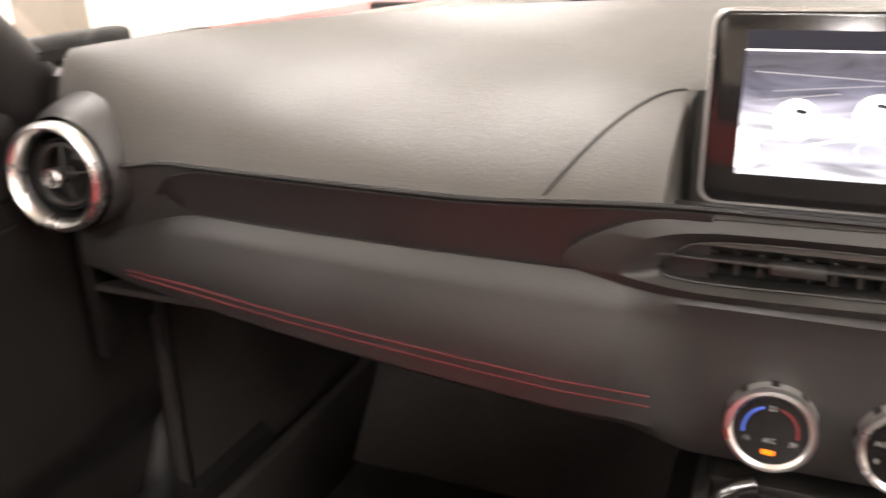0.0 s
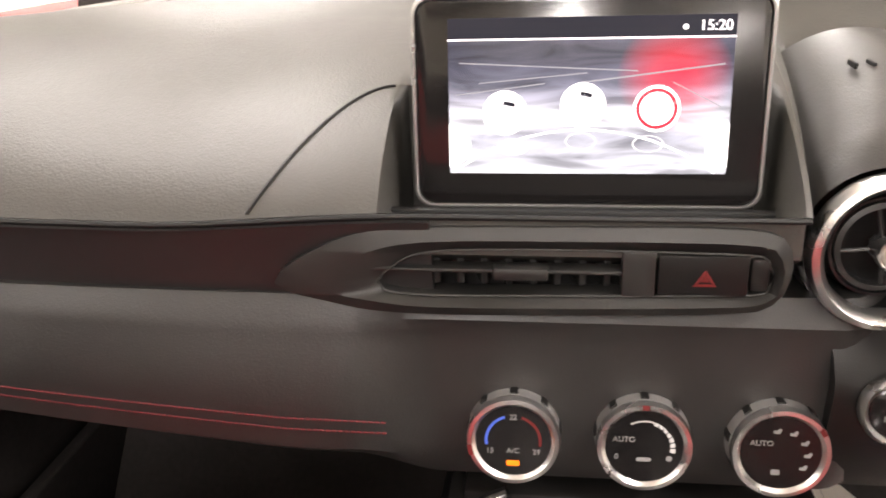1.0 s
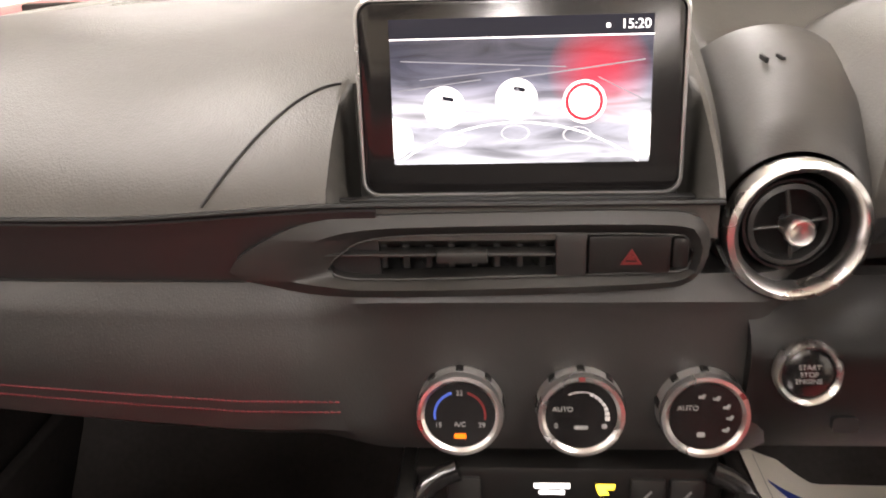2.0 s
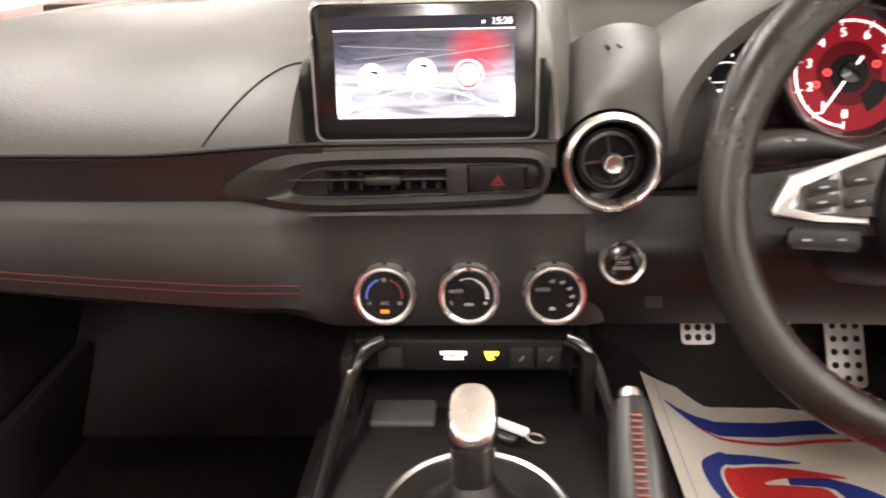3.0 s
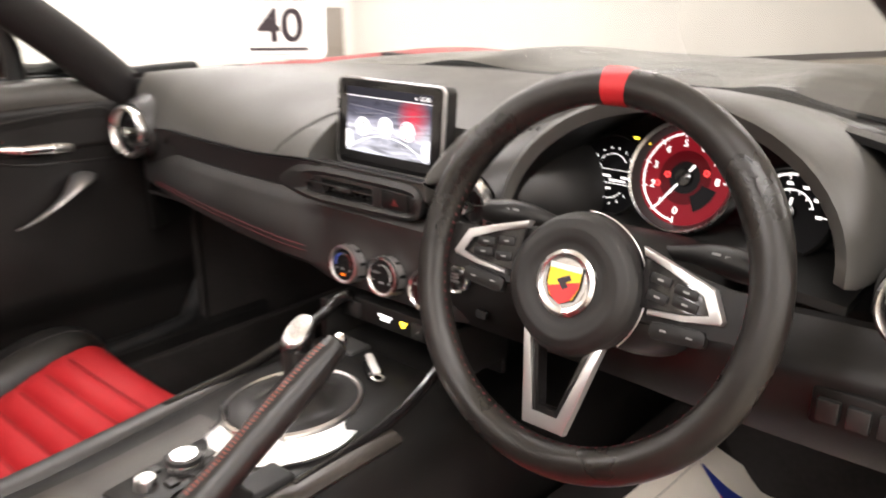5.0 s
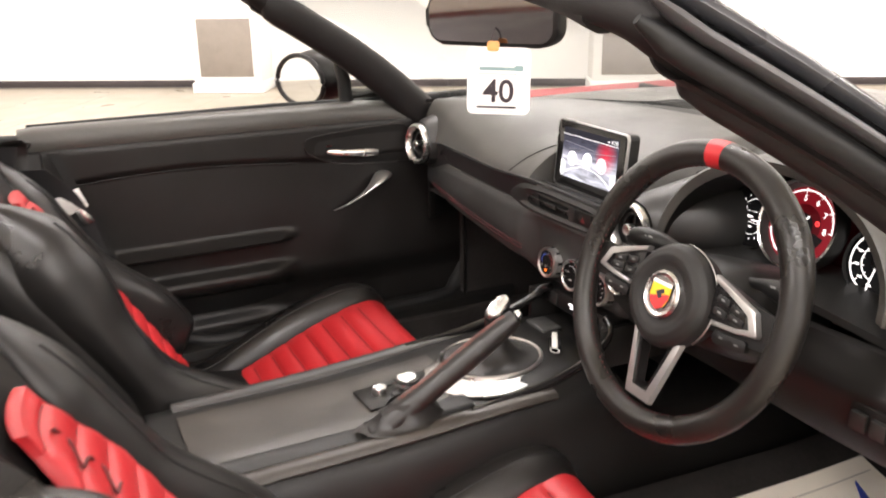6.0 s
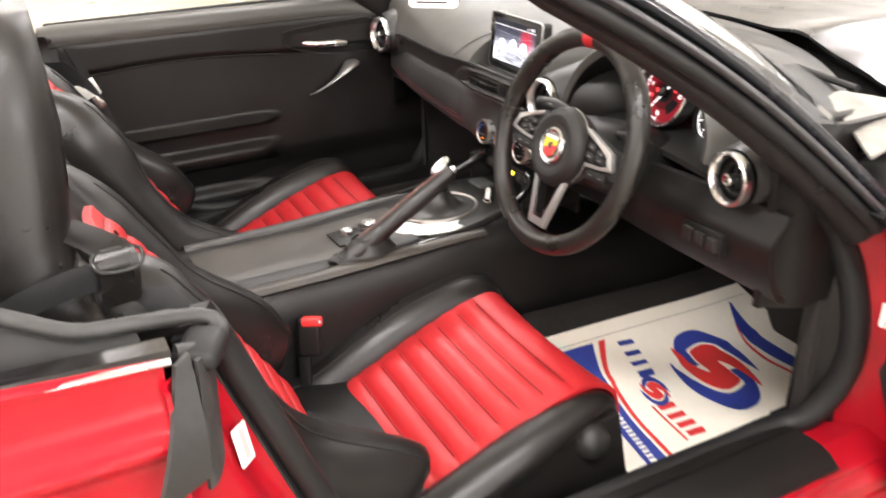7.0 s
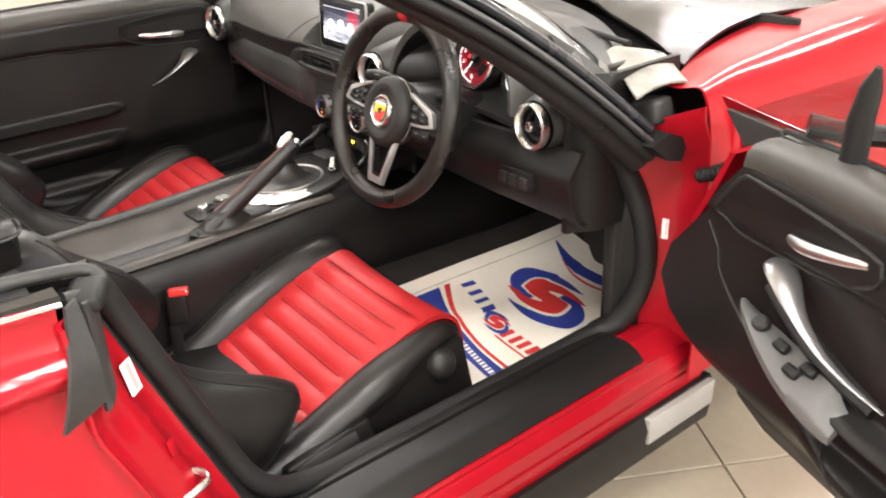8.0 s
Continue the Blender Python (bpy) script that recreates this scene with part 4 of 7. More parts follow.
def start_button(d, c):
    b = part("start_button", lathe([(0.0155, 0.0), (0.0155, 0.004), (0.0135, 0.0055), (0.0, 0.0055)], c, (0, -1, 0.15), 32), GLOSS, d, "round engine start button")
    part("button_ring", lathe([(0.0195, -0.002), (0.0200, 0.004), (0.0182, 0.0075), (0.0158, 0.005), (0.0157, -0.001)], c, (0, -1, 0.15), 40, False), CHROME, b, "chrome ring")
    m = face_at(V(c) + V((0, -0.0056, 0.0008)), (0, -1, 0.15))
    for txt, y in (("START", 0.0045), ("STOP", 0.0), ("ENGINE", -0.0042)):
        part("lettering", words(txt, 0.0044, off(m, 0, y), 0.0001), DIM_MARK, b, smooth=False)
    return b


BARREL = mat("vent_black", (0.007, 0.007, 0.007), 0.34, spec=0.3)
DASH = build_dashboard()
air_vent(DASH, (0.122, 0.022, 0.796), (0.05, -1, 0.06), (0.20, 0.0775, 0.240, 0.882), 0.0378)
air_vent(DASH, (-0.638, 0.008, 0.796), (0.10, -1, 0.06), (0.15, -0.69, -0.585, 0.878), 0.0415)
air_vent(DASH, (0.620, 0.022, 0.797), (-0.10, -1, 0.06), (0.15, 0.575, 0.67, 0.866), 0.0370)
start_button(DASH, (0.131, 0.000, 0.714))
part("blank_slot", plate(rounded(0.016, 0.010, 0.003), 0.004, face_at((0.162, 0.0065, 0.672), (0, -1, 0.1))), RUBBER, DASH)
for k in (-1, 1):
    part("pod_slit", box((0.136 + 0.0055 * k, 0.143, 0.8745), (0.0024, 0.010, 0.004), 0.0006, 1, turn(10, 0, 12)), RUBBER, DASH)


def display():
    """The screen that stands in the middle of the dash."""
    tilt = radians(5)
    up = V((0, math.sin(tilt), math.cos(tilt)))
    face = V((0, -math.cos(tilt), math.sin(tilt)))
    c = V((-0.0365, 0.054, 0.8690))
    ob = thing("infotainment_display", (-0.0365, 0.07, 0.812), "freestanding dashboard touchscreen showing a menu of round icons", "screen")
    m = face_at(c, face, up)
    part("housing", plate(rounded(0.1945, 0.1180, 0.010), 0.022, off(m, 0, 0, -0.001), 0.0015), PLASTIC, ob)
    part("bezel", plate(rounded(0.1895, 0.1130, 0.009), 0.004, off(m, 0, 0, 0.001), 0.0008), GLOSS, ob, "gloss black bezel")
    o, i = rounded(0.1960, 0.1195, 0.0105), rounded(0.1915, 0.1150, 0.009)
    part("edge_trim", hoop(o, i, 0.005, off(m, 0, 0, 0.0012)), EDGE_GREY, ob, "thin silver edge")
    W, H = 0.154, 0.086
    lit = off(m, 0.0, 0.004, 0.0016)
    scr = part("screen", plate(rounded(W, H, 0.0006, 1), 0.0006, lit), SCREEN, ob, "lit screen with dark blue-grey and white menu picture", smooth=False)
    part("status_bar", plate(rounded(W, 0.011, 0.0004, 1), 0.0004, off(lit, 0, H / 2 - 0.0055, 0.0004)), SCREEN_DARK, scr, smooth=False)
    part("divider", plate(rounded(W, 0.0008, 0.0002, 1), 0.0003, off(lit, 0, H / 2 - 0.0115, 0.0008)), SCREEN_WHITE, scr, smooth=False)
    part("lettering", words("15:20", 0.0078, off(lit, W / 2 - 0.0105, H / 2 - 0.0058, 0.0008), 0.0001), SCREEN_WHITE, scr, "white clock reading", smooth=False)
    part("status_icon", plate(circle(0.0014, 10), 0.0003, off(lit, W / 2 - 0.0262, H / 2 - 0.0062, 0.0008)), SCREEN_WHITE, scr, smooth=False)
    # round menu icons
    for x, y, r in ((-0.0453, -0.0085, 0.0125), (-0.0022, -0.0045, 0.0125), (0.0378, -0.0065, 0.0128)):
        part("menu_icon", plate(circle(r, 28), 0.0004, off(lit, x, y, 0.0009)), SCREEN_WHITE, scr, smooth=False)
    for x, y, a0, a1 in ((-0.0770, -0.0270, -90, 90), (0.0770, -0.0270, 90, 270)):
        part("menu_icon", plate(circle(0.0122, 16, a0, a1) + [(0, 0.0122 if a0 < 0 else -0.0122)], 0.0004, off(lit, x, y, 0.0009)), SCREEN_WHITE, scr, smooth=False)
    part("icon_ring", hoop(circle(0.0112, 32), circle(0.0092, 32), 0.0003, off(lit, 0.0378, -0.0065, 0.0012)), SCREEN_RED, scr, "red ring round the chosen icon", smooth=False)
    part("menu_arc", arc_band(0.1203, 0.1213, 53, 127, 40, 0.0003, off(lit, -0.002, -0.1389, 0.0007)), SCREEN_WHITE, scr, smooth=False)
    for x, y, w, h, a in ((-0.022, 0.0165, 0.098, 0.0006, -3), (0.034, 0.0125, 0.078, 0.0008, 7), (0.059, 0.001, 0.030, 0.0005, -27), (-0.048, 0.0045, 0.050, 0.0006, 7), (-0.030, 0.0105, 0.060, 0.0005, 5)):
        part("menu_streak", plate(rounded(w, h, h * 0.4, 2), 0.0002, off(lit, x, y, 0.0006, a)), SCREEN_HAZE, scr, smooth=False)
    for x, y in ((-0.0405, -0.028), (-0.003, -0.0245), (0.034, -0.026)):
        part("small_icon", hoop(circle(0.0088, 24), circle(0.0078, 24), 0.0002, off(lit, x, y, 0.0007) @ Matrix.Diagonal((1, 0.55, 1, 1))), SCREEN_GLOW, scr, smooth=False)
    for x, y in ((-0.049, -0.012), (-0.042, -0.0145), (-0.006, -0.008), (0.002, -0.0095), (-0.003, 0.0005), (-0.047, -0.0045)):
        part("icon_glyph", plate(rounded(0.0045, 0.0018, 0.0007, 2), 0.0002, off(lit, x, y, 0.0012, 25)), SCREEN_GLOW, scr, smooth=False)
    for x, y in ((-0.043, -0.0035), (-0.0005, 0.0015)):
        part("icon_glyph", plate(rounded(0.007, 0.0024, 0.0008, 2), 0.0002, off(lit, x, y, 0.0012, -12)), SCREEN_DARK, scr, smooth=False)
    return ob


def screen_material(name):
    """The menu picture's wash: slate above, white glow below, red glow round one icon."""
    m = bpy.data.materials.new(name)
    m.use_nodes = True
    nt = m.node_tree
    b = nt.nodes["Principled BSDF"]
    link = nt.links.new
    geo = nt.nodes.new("ShaderNodeTexCoord")
    sep = nt.nodes.new("ShaderNodeSeparateXYZ")
    link(geo.outputs["Object"], sep.inputs[0])
    zr = nt.nodes.new("ShaderNodeMapRange")
    zr.inputs[1].default_value, zr.inputs[2].default_value = 0.806, 0.900
    link(sep.outputs["Z"], zr.inputs[0])
    mp = nt.nodes.new("ShaderNodeMapping")
    mp.inputs["Scale"].default_value = (11, 10, 60)
    mp.inputs["Rotation"].default_value = (0, 0.12, 0)
    link(geo.outputs["Object"], mp.inputs[0])
    n = nt.nodes.new("ShaderNodeTexNoise")
    n.inputs["Scale"].default_value = 1.6
    n.inputs["Detail"].default_value = 4
    n.inputs["Distortion"].default_value = 0.7
    link(mp.outputs[0], n.inputs["Vector"])
    ramp = nt.nodes.new("ShaderNodeValToRGB")
    link(zr.outputs[0], ramp.inputs[0])
    e = ramp.color_ramp.elements
    e[0].position, e[0].color = 0.0, (0.78, 0.78, 0.84, 1)
    e[1].position, e[1].color = 1.0, (0.05, 0.05, 0.07, 1)
    for pos, col in ((0.25, (0.62, 0.62, 0.68, 1)), (0.34, (0.46, 0.46, 0.52, 1)), (0.42, (0.38, 0.38, 0.43, 1)), (0.48, (0.36, 0.36, 0.42, 1)), (0.56, (0.62, 0.61, 0.67, 1)), (0.63, (0.62, 0.61, 0.68, 1)), (0.70, (0.34, 0.33, 0.40, 1)), (0.78, (0.13, 0.13, 0.17, 1)), (0.88, (0.07, 0.07, 0.10, 1))):
        k = e.new(pos)
        k.color = col
    streak = nt.nodes.new("ShaderNodeMapRange")
    streak.inputs[1].default_value, streak.inputs[2].default_value = 0.34, 0.66
    streak.inputs[3].default_value, streak.inputs[4].default_value = 0.45, 1.5
    link(n.outputs["Fac"], streak.inputs[0])
    wash = nt.nodes.new("ShaderNodeVectorMath")
    wash.operation = "SCALE"
    link(ramp.outputs[0], wash.inputs[0])
    link(streak.outputs[0], wash.inputs["Scale"])
    red = nt.nodes.new("ShaderNodeVectorMath")
    red.operation = "DISTANCE"
    link(geo.outputs["Object"], red.inputs[0])
    red.inputs[1].default_value = (0.010, 0.056, 0.884)
    rr = nt.nodes.new("ShaderNodeMapRange")
    rr.inputs[1].default_value, rr.inputs[2].default_value = 0.005, 0.031
    rr.inputs[3].default_value, rr.inputs[4].default_value = 0.72, 0.0
    link(red.outputs["Value"], rr.inputs[0])
    mc = nt.nodes.new("ShaderNodeMix")
    mc.data_type = "RGBA"
    link(rr.outputs[0], mc.inputs[0])
    link(wash.outputs[0], mc.inputs[6])
    mc.inputs[7].default_value = (0.75, 0.02, 0.05, 1)
    link(mc.outputs[2], b.inputs["Emission Color"])
    b.inputs["Emission Strength"].default_value = 1.5
    b.inputs["Base Color"].default_value = (0.01, 0.01, 0.012, 1)
    b.inputs["Roughness"].default_value = 0.15
    return m


SCREEN = screen_material("screen_picture")
SCREEN_DARK = mat("screen_dark", (0.008, 0.008, 0.010), 0.5, spec=0.15, emit=(0.03, 0.03, 0.045), emit_strength=0.6)
SCREEN_GLOW = mat("screen_grey", (0.3, 0.3, 0.3), 0.2, emit=(0.62, 0.60, 0.68), emit_strength=1.0)
SCREEN_HAZE = mat("screen_haze", (0.1, 0.1, 0.1), 0.3, emit=(0.50, 0.49, 0.56), emit_strength=0.6)
SCREEN_WHITE = mat("screen_white", (0.8, 0.8, 0.8), 0.15, emit=(1, 0.98, 1), emit_strength=1.3)
SCREEN_RED = mat("screen_red", (0.5, 0.02, 0.03), 0.15, emit=(0.75, 0.03, 0.05), emit_strength=1.1)
display()


def climate_controls():
    """Three round dials on the dark panel."""
    ob = thing("climate_controls", (0, 0.03, 0.64), "row of three round chrome-ringed climate dials on a black panel", "climate controls")
    axis = V((0, -1, 0.12))
    for i, x in enumerate((-0.075, 0.0, 0.075)):
        c = V((x, 0.002, 0.682))
        dial = part("dial", lathe([(0.0286, 0.026), (0.0281, 0.022), (0.0272, 0.002), (0.0262, -0.002), (0.0, -0.002)], c, -axis, 48), SILVER, ob, "round climate dial")
        s, w, a = basis(axis)
        for k in range(9):
            ang = 2 * math.pi * (k + 0.25) / 9
            e = s * math.cos(ang) + w * math.sin(ang)
            b = box((0, 0, 0), (0.0014, 0.0048, 0.017), 0.0004, 1)
            b.transform(Matrix.Translation(c + e * 0.0276 - a * 0.012) @ Matrix((e, a.cross(e), a)).transposed().to_4x4())
            part("grip_groove", b, PLASTIC, dial, smooth=False)
        part("chrome_ring", lathe([(0.0266, -0.006), (0.0275, 0.000), (0.0266, 0.0042), (0.0242, 0.0046), (0.0223, 0.0026), (0.0221, 0.0)], c, axis, 48, False), CHROME, dial, "polished chrome ring")
        m = face_at(c + axis.normalized() * 0.0022, axis)
        part("dial_face", plate(circle(0.0222, 40), 0.002, m), GLOSS, dial, "gloss black dial face")
        f = off(m, 0, 0, 0.0003) @ Matrix.Diagonal((1.09, 1.09, 1, 1))
        if i == 0:
            part("blue_arc", arc_band(0.0138, 0.0152, 108, 190, 14, 0.0002, f), BLUE_MARK, dial)
            part("red_arc", arc_band(0.0138, 0.0152, -10, 72, 14, 0.0002, f), RED_MARK, dial)
            for txt, x2, y2 in (("22", 0, 0.0138), ("15", -0.0125, -0.0062), ("29", 0.0125, -0.0062), ("A/C", 0, -0.0058)):
                part("lettering", words(txt, 0.0042, off(f, x2, y2)), DIM_MARK, dial, smooth=False)
            part("indicator", plate(rounded(0.0070, 0.0030, 0.0008, 3), 0.0003, off(f, 0, -0.0130, 0.0002)), AMBER_LAMP, dial, "glowing amber lamp")
            part("pointer", arc_band(0.0242, 0.0270, 185, 200, 4, 0.0004, off(m, 0, 0, 0.0030)), RED_MARK, dial)
        elif i == 1:
            part("fan_arc", arc_band(0.0144, 0.0150, 45, 120, 16, 0.0002, f), WHITE_MARK, dial)
            for k in range(7):
                a0 = 66 - 12 * k
                part("fan_step", arc_band(0.0134, 0.0134 + 0.0009 + 0.0003 * k, a0 - 4.5, a0 + 4.5, 3, 0.0002, f), WHITE_MARK, dial)
            for txt, x2, y2 in (("AUTO", -0.0105, 0.0040), ("0", -0.0142, -0.0062)):
                part("lettering", words(txt, 0.0042, off(f, x2, y2)), DIM_MARK, dial, smooth=False)
            part("symbol", plate(rounded(0.0078, 0.0022, 0.001, 3), 0.0002, off(f, 0.0, -0.0072)), DIM_MARK, dial)
            part("symbol", plate(rounded(0.0030, 0.0030, 0.001, 3), 0.0002, off(f, 0.0130, -0.0062)), DIM_MARK, dial)
            part("pointer", arc_band(0.0242, 0.0270, 86, 95, 4, 0.0004, off(m, 0, 0, 0.0030)), RED_MARK, dial)
        else:
            part("lettering", words("AUTO", 0.0042, off(f, -0.0098, 0.0052)), DIM_MARK, dial, smooth=False)
            for ang in (100, 65, 32, 2, -30):
                q = 0.0136
                part("symbol", plate([(-0.002, -0.0012), (0.001, -0.0016), (0.0022, 0.001), (0.0008, 0.0016), (-0.0004, 0.0002), (-0.002, 0.0004)], 0.0002, off(f, q * math.cos(radians(ang)), q * math.sin(radians(ang)) - 0.001)), DIM_MARK, dial, smooth=False)
            part("symbol", plate(rounded(0.0046, 0.0030, 0.0008, 2), 0.0002, off(f, -0.002, -0.0110)), DIM_MARK, dial)
            part("pointer", arc_band(0.0242, 0.0270, 30, 40, 4, 0.0004, off(m, 0, 0, 0.0030)), RED_MARK, dial)
    return ob


climate_controls()


# ---------- instruments, steering wheel, pedals ----------
def cowl_ring(y, rx, rz, zc, n=28):
    return [V((0.36 - rx * math.cos(math.pi * k / n), y + 0.03 * math.sin(math.pi * k / n), zc + rz * math.sin(math.pi * k / n))) for k in range(n + 1)]


def instrument_cluster():
    ob = thing("instrument_cluster", (0.36, 0.16, 0.74), "hooded instrument cluster with red tachometer and white speedometer", "instrument cluster")
    rows = [(0.036, 0.180, 0.129, 0.802), (0.032, 0.191, 0.142, 0.800), (0.040, 0.199, 0.147, 0.799), (0.11, 0.212, 0.148, 0.797), (0.20, 0.215, 0.132, 0.797), (0.30, 0.220, 0.118, 0.79)]
    rings = [cowl_ring(*r) for r in rows]
    inner = [cowl_ring(y, rx, rz, zc) for y, rx, rz, zc in ((0.036, 0.180, 0.129, 0.802), (0.09, 0.178, 0.124, 0.801), (0.20, 0.176, 0.112, 0.80))]
    n = len(rings) - 1
    part("cowl", thick(grid(lambda u, v: rings[round(u * n)][round(v * 28)], n, 28), 0.004, (0, 0.3, -1)), VINYL, ob, "grained black cowl over the dials")
    m1 = len(inner) - 1
    part("cowl_lining", thick(grid(lambda u, v: inner[round(u * m1)][round(v * 28)], m1, 28), 0.003, (0, 0.3, 1)), PLASTIC, ob)
    back = [(-0.185 * math.cos(math.pi * k / 24), 0.118 * math.sin(math.pi * k / 24)) for k in range(25)]
    part("back_panel", plate(back + [(0.185, -0.07), (-0.185, -0.07)], 0.01, face_at((0.36, 0.172, 0.80), (0, -1, 0.15))), RUBBER, ob)
    part("lower_shroud", thick(grid(lambda u, v: V((0.36 + lerp(-0.19, 0.19, u), lerp(0.055, 0.16, v), 0.772 + 0.012 * math.sin(u * math.pi) + 0.012 * v)), 12, 5), 0.01), PLASTIC_GREY, ob)
    axis = V((0.0, -1, 0.30))

    def tick_ring(f, r0, r1, angs, w, material, parent):
        for a in angs:
            part("tick", plate([(r0, -w), (r1, -w), (r1, w), (r0, w)], 0.0002, off(f, 0, 0, 0, a)), material, parent, smooth=False)

    # tachometer
    c = V((0.350, 0.118, 0.8505))
    R = 0.0595
    t = part("tachometer", lathe([(R, -0.028), (R * 1.02, 0.0), (R * 0.98, 0.004), (R * 0.90, -0.004), (R * 0.88, -0.010)], c, axis, 56, False), PLASTIC_GREY, ob, "red-faced tachometer")
    part("dial_rim", lathe([(R * 1.03, 0.001), (R * 1.05, 0.004), (R * 1.02, 0.0065), (R * 0.98, 0.004)], c, axis, 56, False), CHROME, t, "thin bright rim")
    f = face_at(c - axis.normalized() * 0.008, axis)
    part("dial_plate", plate(circle(R * 0.90, 56), 0.002, f), GAUGE_RED, t, "glowing red dial")
    part("centre_disc", plate(circle(R * 0.50, 40), 0.001, off(f, 0, 0, 0.0003)), GAUGE_DEEP, t, "darker red dial centre")
    part("centre_hub", plate(circle(R * 0.30, 40), 0.001, off(f, 0, 0, 0.0005)), DIAL_BLACK, t)
    part("grey_sector", arc_band(R * 0.36, R * 0.66, -64, -14, 12, 0.001, off(f, 0, 0, 0.0006)), DIAL_BLACK, t)
    part("scale_arc", arc_band(R * 0.80, R * 0.825, 0, 265, 60, 0.0003, off(f, 0, 0, 0.0006)), GAUGE_WHITE, t)
    tick_ring(off(f, 0, 0, 0.0008), R * 0.74, R * 0.86, [265 - 33.1 * k for k in range(9)], 0.0005, GAUGE_WHITE, t)
    tick_ring(off(f, 0, 0, 0.0008), R * 0.78, R * 0.83, [265 - 6.62 * k for k in range(41) if k % 5], 0.00025, GAUGE_WHITE, t)
    for k in range(9):
        a = radians(265 - 33.1 * k)
        part("lettering", words(str(k), 0.0112, off(f, R * 0.63 * math.cos(a), R * 0.63 * math.sin(a), 0.001)), GAUGE_WHITE, t, smooth=False)
    part("needle", plate([(-0.018, -0.0011), (R * 0.76, -0.0005), (R * 0.76, 0.0005), (-0.018, 0.0011)], 0.0008, off(f, 0, 0, 0.004, 235)), GAUGE_WHITE, t, smooth=False)
    part("needle_hub", lathe([(0.010, 0.0), (0.009, 0.005), (0.0, 0.006)], c - axis.normalized() * 0.007, axis, 24), GLOSS, t)
    for x, y in ((-0.020, 0.001), (-0.030, -0.010), (0.024, 0.008)):
        part("warning_lamp", hoop(circle(0.0034, 14), circle(0.0018, 14), 0.0004, off(f, x, y, 0.0016)), GAUGE_RED_HOT, t, smooth=False)
    # speedometer
    c = V((0.457, 0.142, 0.8255))
    R = 0.0475
    s = part("speedometer", lathe([(R, -0.024), (R * 1.03, 0.0), (R * 0.97, 0.003), (R * 0.94, -0.006)], c, axis, 48, False), PLASTIC, ob, "black speedometer with white scale")
    f = face_at(c - axis.normalized() * 0.005, axis)
    part("dial_plate", plate(circle(R * 0.96, 48), 0.002, f), DIAL_BLACK, s)
    part("scale_arc", arc_band(R * 0.83, R * 0.87, 0, 262, 50, 0.0003, off(f, 0, 0, 0.0004)), GAUGE_WHITE, s)
    part("scale_arc", arc_band(R * 0.50, R * 0.53, 20, 255, 40, 0.0003, off(f, 0, 0, 0.0004)), GAUGE_WHITE, s)
    tick_ring(off(f, 0, 0, 0.0005), R * 0.74, R * 0.88, [262 - 32.7 * k for k in range(9)], 0.0006, GAUGE_WHITE, s)
    tick_ring(off(f, 0, 0, 0.0005), R * 0.44, R * 0.53, [255 - 26.1 * k for k in range(10)], 0.0005, GAUGE_WHITE, s)
    for k in range(9):
        a = radians(262 - 32.7 * k)
        part("numeral_bar", plate(rounded(0.0066, 0.0030, 0.0008, 2), 0.0002, off(f, R * 0.65 * math.cos(a), R * 0.65 * math.sin(a), 0.0005)), GAUGE_WHITE, s, smooth=False)
    part("needle", plate([(-0.016, -0.0011), (R * 0.80, -0.0005), (R * 0.80, 0.0005), (-0.016, 0.0011)], 0.0008, off(f, 0, 0, 0.004, 264)), GAUGE_WHITE, s, smooth=False)
    part("needle_hub", lathe([(0.009, 0.0), (0.008, 0.005), (0.0, 0.006)], c - axis.normalized() * 0.004, axis, 24), GLOSS, s)
    # information screen
    c = V((0.246, 0.142, 0.832))
    R = 0.050
    i = part("info_screen", lathe([(R, -0.024), (R * 1.03, 0.0), (R * 0.97, 0.003), (R * 0.94, -0.006)], c, axis, 48, False), PLASTIC, ob, "dark screen with fuel and temperature scales")
    f = face_at(c - axis.normalized() * 0.005, axis)
    part("screen_plate", plate(circle(R * 0.96, 48), 0.002, f), DIAL_BLACK, i)
    g = off(f, 0, 0, 0.0006)
    part("scale_arc", arc_band(0.0200, 0.0208, 35, 145, 20, 0.0002, off(g, 0, 0.006)), GAUGE_WHITE, i)
    part("scale_arc", arc_band(0.0200, 0.0208, 215, 325, 20, 0.0002, off(g, 0, -0.006)), GAUGE_WHITE, i)
    tick_ring(off(g, 0, 0.006), 0.026, 0.0290, [35 + 22 * k for k in range(6)], 0.0006, GAUGE_WHITE, i)
    tick_ring(off(g, 0, -0.006), 0.026, 0.0290, [215 + 22 * k for k in range(6)], 0.0006, GAUGE_WHITE, i)
    for y, w in ((0.0075, 0.056), (-0.0085, 0.056)):
        part("rule", plate(rounded(w, 0.0006, 0.0002, 1), 0.0002, off(g, 0, y)), GAUGE_WHITE, i, smooth=False)
    for x, y, w in ((-0.020, 0.0110, 0.010), (-0.020, -0.0005, 0.005), (-0.006, -0.0005, 0.012), (0.018, -0.0005, 0.008), (0.010, -0.0050, 0.022), (-0.020, -0.0050, 0.008), (0.0, -0.0150, 0.006)):
        part("reading_bar", plate(rounded(w, 0.0024, 0.0006, 2), 0.0002, off(g, x, y)), GAUGE_WHITE, i, smooth=False)
    for k, x in ((0, 0.287), (1, 0.302)):
        part("warning_lamp", plate(rounded(0.0065, 0.0028, 0.0008, 2), 0.0004, face_at((x, 0.128, 0.884 - 0.004 * k), axis)), YELLOW_LAMP, ob, "yellow warning lamp", smooth=False)
    return ob


